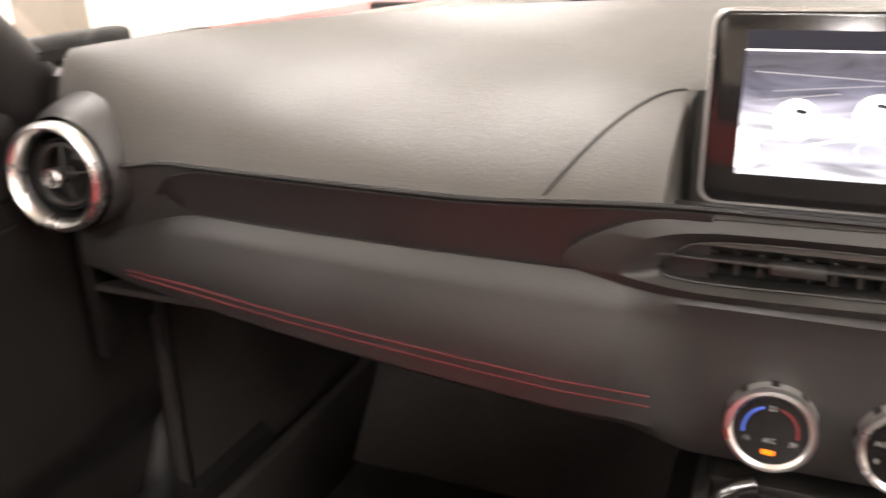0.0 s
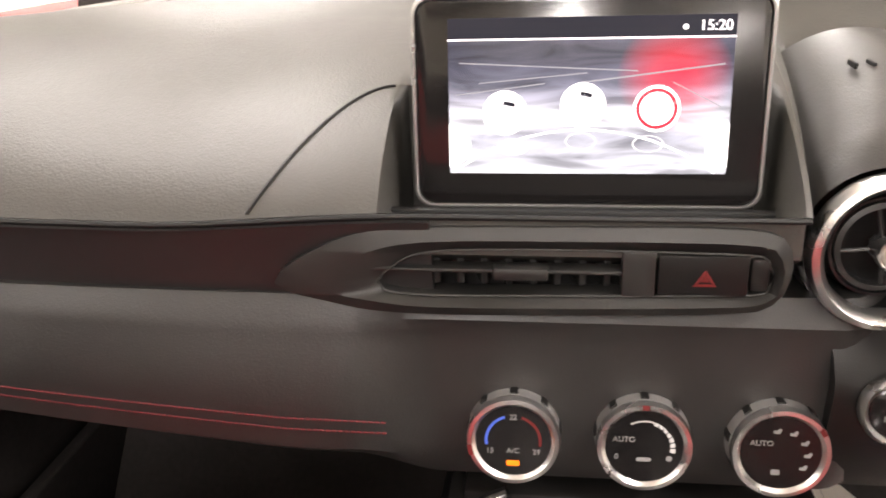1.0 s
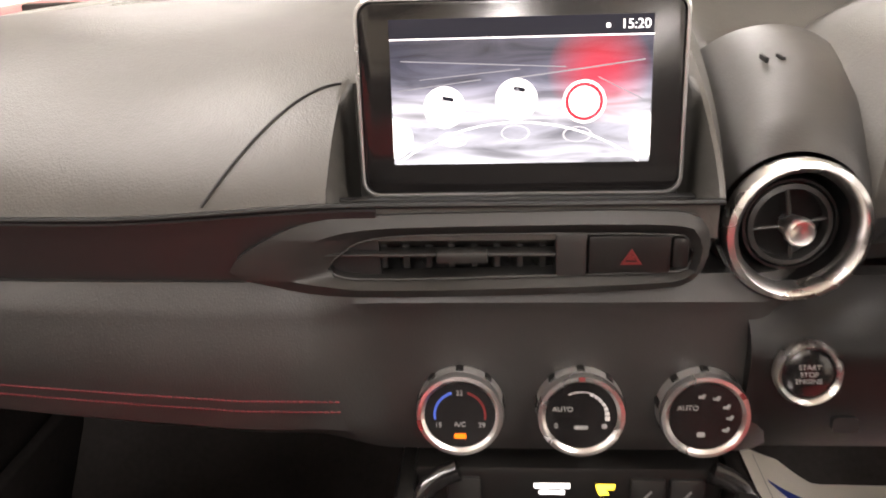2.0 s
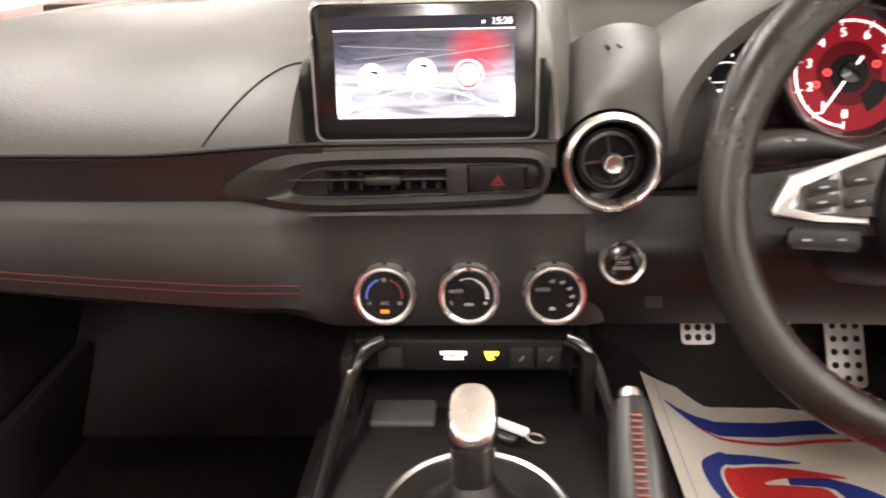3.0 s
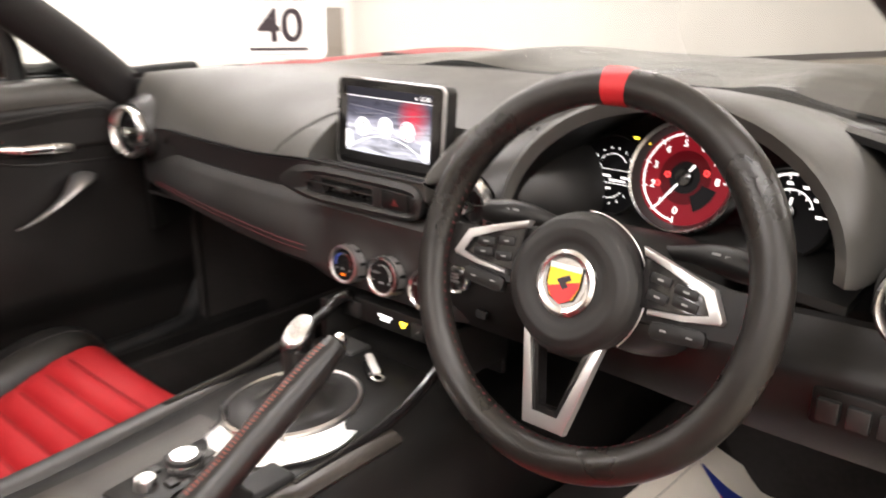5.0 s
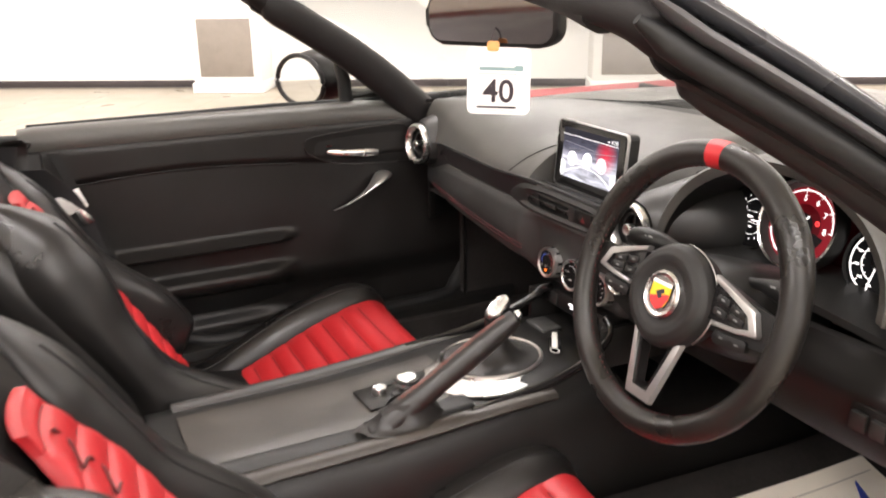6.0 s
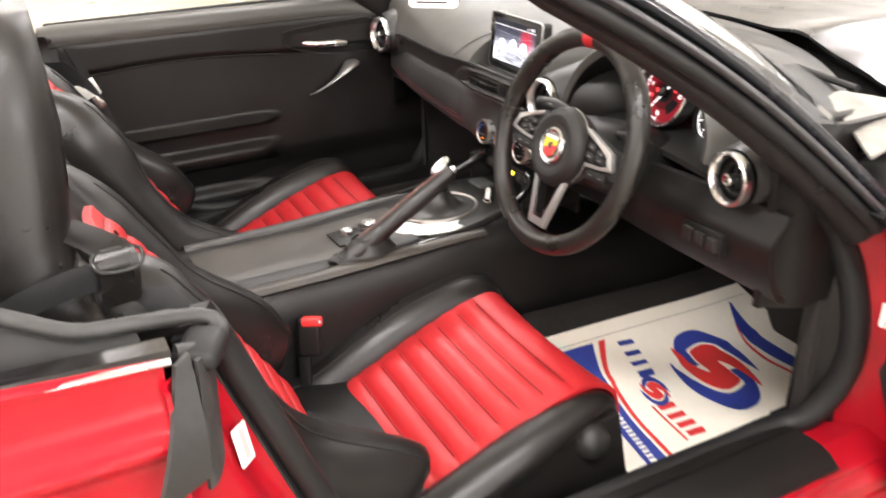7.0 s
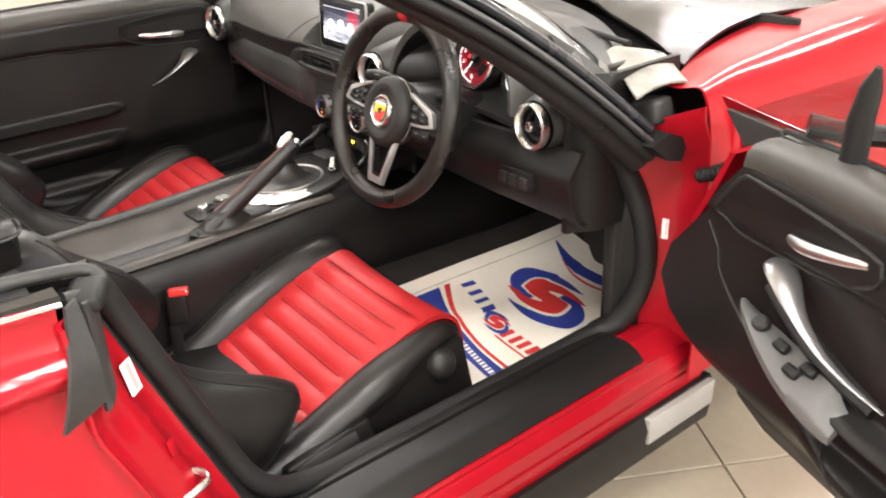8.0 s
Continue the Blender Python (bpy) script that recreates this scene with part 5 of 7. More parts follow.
GAUGE_DEEP = mat("gauge_deep_red", (0.03, 0.002, 0.004), 0.6, spec=0.12, emit=(1, 0.015, 0.04), emit_strength=0.06)
GAUGE_RED_HOT = mat("gauge_red_lamp", (0.7, 0.03, 0.03), 0.5, emit=(1, 0.05, 0.05), emit_strength=2.0)
instrument_cluster()

WC = V((0.358, -0.093, 0.800))
WT = radians(18.6)
WA = V((0, -math.cos(WT), math.sin(WT)))
WF = face_at(WC, WA)


def steering_wheel():
    ob = thing("steering_wheel", WC, "black leather three-spoke steering wheel with red top mark", "steering wheel")
    R, r = 0.1735, 0.0175

    def rim(u, v):
        a, b = 2 * math.pi * u, 2 * math.pi * v
        grip = 1 + 0.10 * (math.exp(-((math.degrees(a) - 35) / 14) ** 2) + math.exp(-((math.degrees(a) - 145) / 14) ** 2))
        q = R + r * grip * math.cos(b)
        return WF @ V((q * math.cos(a), q * math.sin(a), r * 0.92 * grip * math.sin(b)))
    part("rim", grid(rim, 96, 18, True, True), RIM_LEATHER, ob, "worn black leather rim")

    def mark(u, v):
        a, b = radians(lerp(86, 94.5, u)), 2 * math.pi * v
        q = R + (r + 0.0006) * math.cos(b)
        return WF @ V((q * math.cos(a), q * math.sin(a), (r * 0.92 + 0.0006) * math.sin(b)))
    part("top_mark", grid(mark, 8, 18, False, True), RED_LEATHER, ob, "red leather band")
    st = bmesh.new()
    for k in range(110):
        a = 2 * math.pi * k / 110
        b = box((0, 0, 0), (0.0014, 0.0034, 0.0012), 0.0003, 1)
        q = R - r * 0.97
        b.transform(WF @ Matrix.Translation((q * math.cos(a), q * math.sin(a), 0.003)) @ Matrix.Rotation(a + 0.4, 4, "Z"))
        me = bpy.data.meshes.new("stitch")
        b.to_mesh(me)
        b.free()
        st.from_mesh(me)
        bpy.data.meshes.remove(me)
    part("rim_stitching", st, RED_STITCH, ob, "red stitches inside the rim", smooth=False)["kind"] = "stuff"
    hub_c = WF @ V((0, -0.010, 0))

    def hub(u, v):
        a = 2 * math.pi * u
        p = [(0.060, -0.030), (0.0670, -0.012), (0.0685, 0.002), (0.0668, 0.011), (0.0615, 0.0175), (0.0525, 0.0215), (0.0435, 0.0205), (0.0370, 0.0185), (0.0, 0.0185)]
        k = v * (len(p) - 1)
        i = min(int(k), len(p) - 2)
        rr, h = lerp(p[i][0], p[i + 1][0], k - i), lerp(p[i][1], p[i + 1][1], k - i)
        sq = 1 - 0.035 * math.sin(2 * a) ** 2
        return WF @ V((rr * sq * math.cos(a), -0.010 + rr * sq * 0.98 * math.sin(a), h))
    part("hub", grid(hub, 56, 32, True, False), HUB, ob, "round black airbag cover")
    part("hub_trim", tube([WF @ V((0.0693 * math.cos(radians(a)), -0.010 + 0.0683 * math.sin(radians(a)), 0.0)) for a in range(-40, 96, 6)], 0.0008, 8), CHROME, ob)
    bm = face_at(hub_c + WA * 0.0215, WA)
    badge = part("badge", lathe([(0.0305, -0.003), (0.0305, 0.001), (0.027, 0.0035), (0.0235, 0.002), (0.0, 0.002)], hub_c + WA * 0.0205, WA, 40), CHROME, ob, "chrome ringed round badge with red and yellow shield")
    part("badge_field", plate(circle(0.0222, 36), 0.0006, off(bm, 0, 0, 0.0016)), CHROME, badge)
    shield = [(-0.0165, 0.0150), (0.0165, 0.0150), (0.0165, -0.002), (0.0120, -0.0130), (0, -0.0180), (-0.0120, -0.0130), (-0.0165, -0.002)]
    part("shield_rim", plate([(x * 1.12, y * 1.10) for x, y in shield], 0.0008, off(bm, 0, 0, 0.0022)), PLASTIC, badge, smooth=False)
    part("shield_yellow", plate(shield, 0.0008, off(bm, 0, 0, 0.0027)), BADGE_YELLOW, badge, "yellow half of the shield", smooth=False)
    part("shield_red", plate([(0.0165, 0.004), (0.0165, -0.002), (0.0105, -0.0135), (0, -0.0195), (-0.0105, -0.0135), (-0.0155, -0.0055)], 0.0006, off(bm, 0, 0, 0.0031)), INK_RED, badge, "red half of the shield", smooth=False)
    part("shield_band", plate([(-0.0165, 0.0165), (0.0165, 0.0165), (0.0165, 0.0120), (-0.0165, 0.0120)], 0.0006, off(bm, 0, 0, 0.0031)), CARD, badge, smooth=False)
    part("shield_mark", plate([(-0.007, 0.002), (-0.002, 0.005), (0.005, 0.008), (0.008, 0.004), (0.003, 0.001), (0.006, -0.003), (0.001, -0.006), (-0.003, -0.002)], 0.0005, off(bm, 0, 0, 0.0035)), INK_BLACK, badge, smooth=False)
    # side spokes: a black arm, a silver wedge frame and the switch pad inside it
    for s in (-1, 1):
        body = [(s * 0.056, 0.034), (s * 0.140, 0.016), (s * 0.166, 0.020), (s * 0.166, -0.026), (s * 0.138, -0.022), (s * 0.056, -0.030)]
        part("spoke", plate(body, 0.016, off(WF, 0, 0, -0.001), 0.003), PLASTIC, ob)
        outer = [(0.060, 0.038), (0.095, 0.0272), (0.130, 0.0160), (0.1425, -0.0080), (0.1405, -0.0120), (0.110, -0.0160), (0.076, -0.0190)]
        inner = [(0.076, -0.0140), (0.110, -0.0112), (0.1305, -0.0080), (0.1325, -0.0060), (0.1235, 0.0100), (0.095, 0.0202), (0.063, 0.0302)]
        part("spoke_trim", plate([(s * x, y) for x, y in outer + inner], 0.010, off(WF, 0, 0, 0.0085), 0.0018), SILVER, ob, "satin silver spoke frame")
        pan = part("switch_pad", plate([(s * 0.063, 0.0300), (s * 0.095, 0.0205), (s * 0.1236, 0.0105), (s * 0.1325, -0.006), (s * 0.110, -0.0112), (s * 0.066, -0.0145)], 0.006, off(WF, 0, 0, 0.0055), 0.001), GLOSS, ob)
        for kx, ky, kw in ((0.082, 0.0130, 0.019), (0.1065, 0.0080, 0.021), (0.082, -0.0020, 0.019), (0.1075, -0.0025, 0.023)):
            part("button", plate(rounded(kw, 0.0085, 0.0015), 0.002, off(WF, s * kx, ky, 0.0072, -s * 8), 0.0005), PLASTIC, pan)
            part("button_mark", plate(rounded(0.006, 0.0016, 0.0005, 2), 0.0003, off(WF, s * kx, ky, 0.0075, -s * 8)), DIM_MARK, pan, smooth=False)
        low = part("lower_switch", plate(rounded(0.050, 0.0150, 0.004), 0.008, off(WF, s * 0.104, -0.0290, 0.0025, s * 4), 0.002), PLASTIC, ob)
        for kx in (0.092, 0.116):
            part("button_mark", plate(rounded(0.006, 0.0016, 0.0005, 2), 0.0003, off(WF, s * kx, -0.029, 0.003)), DIM_MARK, low, smooth=False)
    # lower spoke: a silver fork with a dark lining
    fork = [(-0.0430, -0.060), (-0.0225, -0.1480), (0.0225, -0.1480), (0.0430, -0.060), (0.0330, -0.060), (0.0155, -0.1360), (-0.0155, -0.1360), (-0.0330, -0.060)]
    part("lower_spoke", plate(fork, 0.009, off(WF, 0, 0, 0.0065), 0.0022), SILVER, ob, "satin silver forked lower spoke")
    lining = [(-0.0345, -0.060), (-0.0165, -0.137), (0.0165, -0.137), (0.0345, -0.060), (0.0265, -0.060), (0.0110, -0.1290), (-0.0110, -0.1290), (-0.0265, -0.060)]
    part("spoke_lining", plate(lining, 0.016, off(WF, 0, 0, 0.0040), 0.001), GLOSS, ob, "gloss black lining of the fork")
    return ob


HUB = mat("airbag_vinyl", (0.013, 0.0122, 0.0115), 0.5, spec=0.35, grain=0.2, grain_scale=1100)
BADGE_YELLOW = mat("yellow_enamel", (0.80, 0.58, 0.05), 0.25)
steering_wheel()


def steering_column():
    ob = thing("steering_column", (0.358, 0.03, 0.72), "black steering column shroud with two stalks", "steering column")
    def ring(z, w, h, dy):
        return [WF @ V((x * w, y * h + dy, z)) for x, y in rounded(2.0, 2.0, 0.7)]
    part("shroud", loft([ring(-0.030, 0.050, 0.045, -0.008), ring(-0.045, 0.066, 0.055, -0.008), ring(-0.10, 0.075, 0.062, -0.010), ring(-0.20, 0.080, 0.065, -0.012)]), PLASTIC, ob)
    for s in (-1, 1):
        a = [WF @ V((s * x, y, z)) for x, y, z in ((0.05, 0.035, -0.065), (0.085, 0.040, -0.055), (0.115, 0.040, -0.048), (0.150, 0.036, -0.042))]
        st = part("stalk", tube(smooth_line(a, 9), [0.007, 0.007, 0.008, 0.010, 0.0125, 0.014, 0.0145, 0.0140, 0.011], 12), PLASTIC, ob, "black control stalk")
        for k in range(3):
            part("stalk_mark", plate(rounded(0.008, 0.0022, 0.0006, 2), 0.0004, off(WF, s * (0.108 + 0.012 * k), 0.044 - 0.001 * k, -0.0335)), DIM_MARK, st, smooth=False)
    return ob


steering_column()


def pedal(name, x, y, z, w, h, rows, cols, label):
    m = face_at((x, y, z), (0, -1, 0.65))
    ob = thing(name, (x, y + 0.05, z - 0.05), label, "pedal", "pedals in the driver's footwell")
    part("pad", plate(rounded(w, h, 0.008), 0.006, m, 0.0015), METAL_PEDAL, ob, "brushed metal pad")
    for i in range(rows):
        for j in range(cols):
            st = part("grip_stud", lathe([(0.0052, 0.0), (0.0050, 0.0016), (0.0, 0.0016)], (0, 0, 0), (0, 0, 1), 12), RUBBER, ob)
            st.data.transform(off(m, (j - (cols - 1) / 2) * w / (cols + 0.3), (i - (rows - 1) / 2) * h / (rows + 0.4)))
    part("arm", tube([m @ V((0, 0, -0.006)), m @ V((0, 0.02, -0.05)), m @ V((0, 0.16, -0.10))], 0.006, 8), PLASTIC, ob)
    return ob


pedal("clutch_pedal", 0.330, 0.470, 0.402, 0.050, 0.036, 2, 3, "drilled metal clutch pedal with rubber studs")
pedal("brake_pedal", 0.440, 0.475, 0.432, 0.054, 0.036, 2, 3, "drilled metal brake pedal with rubber studs")
pedal("accelerator_pedal", 0.566, 0.500, 0.352, 0.058, 0.110, 5, 3, "tall drilled metal accelerator pedal")


# ---------- centre console ----------
def console_top(y):
    return 0.548 + 0.020 * ss(-0.45, -0.05, y)


def build_console():
    ob = thing("centre_console", (0.01, -0.30, 0.20), "black centre console running between the seats", "centre console")
    rings = []
    for y in (-0.70, -0.66, -0.55, -0.42, -0.30, -0.22, -0.14, -0.06, 0.0):
        z = console_top(y)
        e = 0.012 * ss(-0.45, -0.10, y)
        pts = [(-0.165, 0.21), (-0.150 - e, z - 0.075), (-0.134 - e, z - 0.026), (-0.118 - e, z - 0.010), (-0.072 - e, z), (0.088, z), (0.098, z - 0.001), (0.140, z - 0.013), (0.152, z - 0.026), (0.160, z - 0.08), (0.178, 0.21)]
        rings.append([V((x, y, q)) for x, q in pts])
    for y, z in ((0.03, 0.535), (0.06, 0.50), (0.30, 0.49), (0.62, 0.47)):
        rings.append([V((x, y, min(q, z - 0.02 * (i in (1, 9))))) for i, (x, q) in enumerate(((-0.165, 0.21), (-0.162, z - 0.075), (-0.146, z - 0.026), (-0.130, z - 0.010), (-0.084, z), (0.088, z), (0.098, z - 0.001), (0.140, z - 0.013), (0.152, z - 0.026), (0.160, z - 0.08), (0.178, 0.21)))])
    part("tunnel", loft(rings), PLASTIC, ob, "black moulded console body", angle=50)

    def panel(u, v):
        y = lerp(-0.66, -0.245, u)
        return V((lerp(-0.068, 0.084, v), y, console_top(y) + 0.0035 - 0.003 * (2 * v - 1) ** 6))
    part("top_panel", thick(grid(panel, 12, 12), 0.003), CONSOLE_TOP, ob, "charcoal top panel")
    # padded side bolster beside the driver
    part("side_pad", tube(smooth_line([(0.128, -0.66, 0.538), (0.130, -0.45, 0.541), (0.132, -0.30, 0.547), (0.134, -0.20, 0.552), (0.134, -0.12, 0.552)], 24), 0.017, 12, flat=0.55), CONSOLE_TOP, ob)
    part("side_pad", tube(smooth_line([(-0.112, -0.66, 0.538), (-0.116, -0.45, 0.541), (-0.120, -0.30, 0.547), (-0.124, -0.20, 0.552), (-0.126, -0.12, 0.552)], 24), 0.017, 12, flat=0.55), VINYL_BAND, ob)
    # arched rails that rise to the dash
    for s, x in ((-1, -0.108), (1, 0.116)):
        pts = [(x + 0.014 * s, -0.26, 0.552), (x + 0.012 * s, -0.14, 0.563), (x + 0.008 * s, -0.06, 0.582), (x, -0.008, 0.606), (x - 0.012 * s, 0.008, 0.624), (x - 0.03 * s, 0.012, 0.632)]
        part("rail", tube(smooth_line(pts, 30), 0.0062, 10, flat=1.3), GLOSS, ob, "curved satin black rail")
    # switch row under the dials
    part("switch_bank", box((-0.006, 0.034, 0.612), (0.205, 0.03, 0.034), 0.004), PLASTIC, ob)
    for x in (-0.075, 0.047, 0.073):
        part("switch", box((x, 0.021, 0.611), (0.023, 0.010, 0.022), 0.002), PLASTIC_GREY, ob)
    for x in (0.047, 0.073):
        part("switch_mark", plate([(-0.0025, -0.003), (0.0018, 0.0028), (0.0030, 0.0022), (-0.0008, -0.003)], 0.0003, face_at((x, 0.0157, 0.611), (0, -1, 0))), DIM_MARK, ob, smooth=False)
    part("lit_sign", plate(rounded(0.024, 0.0036, 0.0006, 2), 0.0004, face_at((-0.016, 0.0185, 0.6150), (0, -1, 0))), WHITE_LAMP, ob, "white lit warning text", smooth=False)
    part("lit_sign", plate(rounded(0.017, 0.0030, 0.0006, 2), 0.0004, face_at((-0.016, 0.0185, 0.6098), (0, -1, 0))), WHITE_LAMP, ob, smooth=False)
    part("lit_symbol", plate([(-0.006, 0.004), (0.007, 0.004), (0.006, 0.0), (0.001, 0.0), (0.003, -0.004), (-0.003, -0.005), (-0.005, -0.001)], 0.0004, face_at((0.019, 0.0185, 0.6125), (0, -1, 0))), YELLOW_LAMP, ob, "yellow lit symbol", smooth=False)
    # open cubby below it
    part("cubby_back", box((-0.004, 0.13, 0.572), (0.22, 0.01, 0.09), 0.003), RUBBER, ob)
    part("cubby_roof", box((-0.004, 0.080, 0.594), (0.21, 0.10, 0.004), 0.001), RUBBER, ob)
    part("cubby_floor", box((-0.004, 0.045, 0.5615), (0.20, 0.17, 0.006), 0.002), PLASTIC, ob)
    for x in (-0.112, 0.106):
        part("cubby_wall", box((x, 0.06, 0.59), (0.012, 0.14, 0.07), 0.003), PLASTIC, ob)
    part("cubby_pad", box((-0.062, -0.012, 0.5675), (0.060, 0.040, 0.010), 0.004, 3), RUBBER_GREY, ob, "grey rubber pad")
    part("socket_plate", box((0.040, 0.070, 0.583), (0.060, 0.010, 0.026), 0.003), PLASTIC, ob)
    # gear surround
    c = V((0.006, -0.160, console_top(-0.16) + 0.004))
    def oval(rx, ry, z, n=56):
        return [c + V((rx * math.cos(2 * math.pi * k / n), ry * math.sin(2 * math.pi * k / n), z)) for k in range(n)]
    part("gear_ring", loft([oval(0.078, 0.092, -0.006), oval(0.077, 0.091, 0.001), oval(0.074, 0.088, 0.003), oval(0.071, 0.085, 0.001), oval(0.070, 0.084, -0.006)], False), CHROME, ob, "chrome ring round the gear gaiter")
    def crescent(u, v):
        a = radians(lerp(-118, 22, u))
        w = math.sin(u * math.pi) ** 0.6
        q = lerp(0.079, 0.079 + 0.042 * w, v)
        return c + V((q * math.cos(a), q * 1.14 * math.sin(a), -0.003 - 0.004 * v))
    part("silver_plate", thick(grid(crescent, 30, 4), 0.003), CHROME, ob, "satin silver crescent plate")
    # control knobs behind the gear lever
    zt = console_top(-0.33) + 0.004
    part("knob_plate", box((0.022, -0.335, zt + 0.0005), (0.068, 0.125, 0.005), 0.002, 2, turn(2.5, 0, 3)), PLASTIC, ob)
    k1 = part("control_knob", lathe([(0.0205, 0.0), (0.0205, 0.010), (0.0185, 0.014), (0.0, 0.0145)], (0.018, -0.318, zt + 0.003), (0, 0, 1), 36), PLASTIC_GREY, ob, "round menu control knob")
    part("knob_ring", lathe([(0.0212, 0.002), (0.0214, 0.008), (0.0206, 0.010), (0.0203, 0.003)], (0.018, -0.318, zt + 0.003), (0, 0, 1), 36, False), CHROME, k1, "chrome ring")
    part("knob_cap", lathe([(0.0150, 0.0146), (0.0145, 0.0156), (0.0, 0.0156)], (0.018, -0.318, zt + 0.003), (0, 0, 1), 32), CHROME, k1)
    k2 = part("volume_knob", lathe([(0.0120, 0.0), (0.0118, 0.009), (0.0105, 0.0115), (0.0, 0.012)], (0.018, -0.364, zt + 0.001), (0, 0, 1), 28), CHROME, ob, "small chrome volume knob")
    for x, y in ((-0.008, -0.318), (0.044, -0.318), (0.018, -0.288), (0.0, -0.345), (0.036, -0.345)):
        part("menu_button", box((x, y, zt + 0.004), (0.014, 0.012, 0.005), 0.0015), PLASTIC_GREY, ob)
    # slot of the handbrake
    part("brake_slot", box((0.103, -0.335, 0.5505), (0.040, 0.17, 0.020), 0.006, 3, turn(2, 0, 0)), RUBBER, ob)
    return ob


build_console()


def gear_lever():
    base = V((0.006, -0.160, console_top(-0.16)))
    ob = thing("gear_lever", base, "gear lever with silver-topped knob and black gaiter", "gear lever")
    top = V((0.005, -0.147, 0.664))
    def gaiter(u, v):
        a = 2 * math.pi * u
        fold = 1 + 0.045 * math.sin(5 * a + 0.6) * math.sin(v * math.pi)
        r = lerp(0.070, 0.015, v ** 0.75) * fold
        return base + V((r * math.cos(a), r * 1.18 * math.sin(a) + 0.010 * v, 0.004 + 0.036 * v ** 1.5 - 0.006 * math.sin(v * 3.14)))
    part("gaiter", grid(gaiter, 50, 14, True, False), LEATHER, ob, "black leather gaiter")
    def sec(z, w, d, dy=0.0):
        return [V((top.x + x, top.y + y + dy, z)) for x, y in rounded(w, d, min(w, d) * 0.4, 4)]
    part("shaft", loft([sec(0.600, 0.028, 0.028, -0.006), sec(0.608, 0.030, 0.030, -0.005), sec(0.640, 0.034, 0.036, -0.002)]), LEATHER, ob, "leather-wrapped stem")
    part("collar", loft([sec(0.594, 0.030, 0.030, -0.007), sec(0.600, 0.032, 0.032, -0.006)]), CHROME, ob)
    def slant(z, w, d, k):
        return [p + V((0, 0, k * (p.y - top.y))) for p in sec(z, w, d)]
    part("knob", loft([sec(0.632, 0.033, 0.034, -0.002), slant(0.640, 0.036, 0.039, 0.3), slant(0.650, 0.0375, 0.041, 0.6), slant(0.654, 0.0365, 0.040, 0.7)]), GLOSS, ob, "gloss black knob")
    part("knob_cap", loft([slant(0.6515, 0.0345, 0.0365, 0.72), slant(0.6565, 0.0345, 0.0365, 0.74), slant(0.6590, 0.032, 0.034, 0.74), slant(0.6598, 0.025, 0.027, 0.74)]), CHROME, ob, "polished metal plate on the knob")
    return ob


def handbrake():
    a, b = V((0.104, -0.385, 0.555)), V((0.113, -0.178, 0.684))
    ob = thing("handbrake_lever", a, "black leather handbrake lever pulled up with red stitching", "handbrake")
    d = (b - a).normalized()
    n = 14
    rad = [0.0240, 0.0225, 0.0205, 0.0190, 0.0182, 0.0180, 0.0182, 0.0186, 0.0187, 0.0184, 0.0176, 0.0168, 0.0156, 0.0130]
    part("grip", tube([a.lerp(b, i / (n - 1)) for i in range(n)], rad, 16, flat=1.05), LEATHER, ob, "leather grip")
    part("button", lathe([(0.0080, -0.004), (0.0080, 0.008), (0.0068, 0.0105), (0.0, 0.011)], b, d, 20), CHROME, ob, "chrome release button")
    part("tip_ring", lathe([(0.0130, -0.006), (0.0132, 0.0), (0.0105, 0.0025), (0.0082, 0.001)], b, d, 24, False), GLOSS, ob)
    st = bmesh.new()
    s, w, _ = basis(d)
    for i in range(44):
        p = a.lerp(b, 0.14 + 0.80 * i / 43)
        t = (0.14 + 0.80 * i / 43) * (n - 1)
        q = lerp(rad[int(t)], rad[min(int(t) + 1, n - 1)], t % 1)
        bx = box((0, 0, 0), (0.0075, 0.0010, 0.0014), 0.0003, 1)
        bx.transform(Matrix.Translation(p + w * (q * 1.05)) @ Matrix((s, w, d)).transposed().to_4x4())
        me = bpy.data.meshes.new("stitch")
        bx.to_mesh(me)
        bx.free()
        st.from_mesh(me)
        bpy.data.meshes.remove(me)
    part("grip_stitching", st, BRAKE_STITCH, ob, "red ladder stitching", smooth=False)["kind"] = "stuff"
    def boot(u, v):
        k = 2 * math.pi * u
        c = a.lerp(b, 0.0 + 0.16 * v)
        q = lerp(1.0, 0.45, v ** 0.7)
        f = 1 + 0.06 * math.sin(6 * k + 4 * v)
        return V((c.x + 0.036 * q * f * math.cos(k), c.y + lerp(0.03, 0.0, v) + 0.078 * q * f * math.sin(k), lerp(0.553, c.z + 0.012, v)))
    part("boot", grid(boot, 30, 8, True, False), LEATHER, ob, "folded leather boot")
    return ob


gear_lever()
handbrake()


def key_fob():
    """The small silver key left in the cubby."""
    ob = thing("car_key", (0.048, -0.030, 0.566), "silver and black car key lying in the console tray", "car key")
    m = turn(0, 4, -123)
    part("key_body", box((0.025, -0.045, 0.5735), (0.022, 0.044, 0.011), 0.004, 3, m), GLOSS, ob)
    part("key_blade", box((0.026, -0.046, 0.582), (0.010, 0.056, 0.005), 0.002, 2, m), METAL_PEDAL, ob, "silver blade")
    part("key_ring", lathe([(0.0075, 0.0), (0.009, 0.001), (0.0075, 0.002), (0.006, 0.001)], (0.056, -0.066, 0.579), (0.2, 0.1, 1), 24, False), CHROME, ob)
    return ob


key_fob()


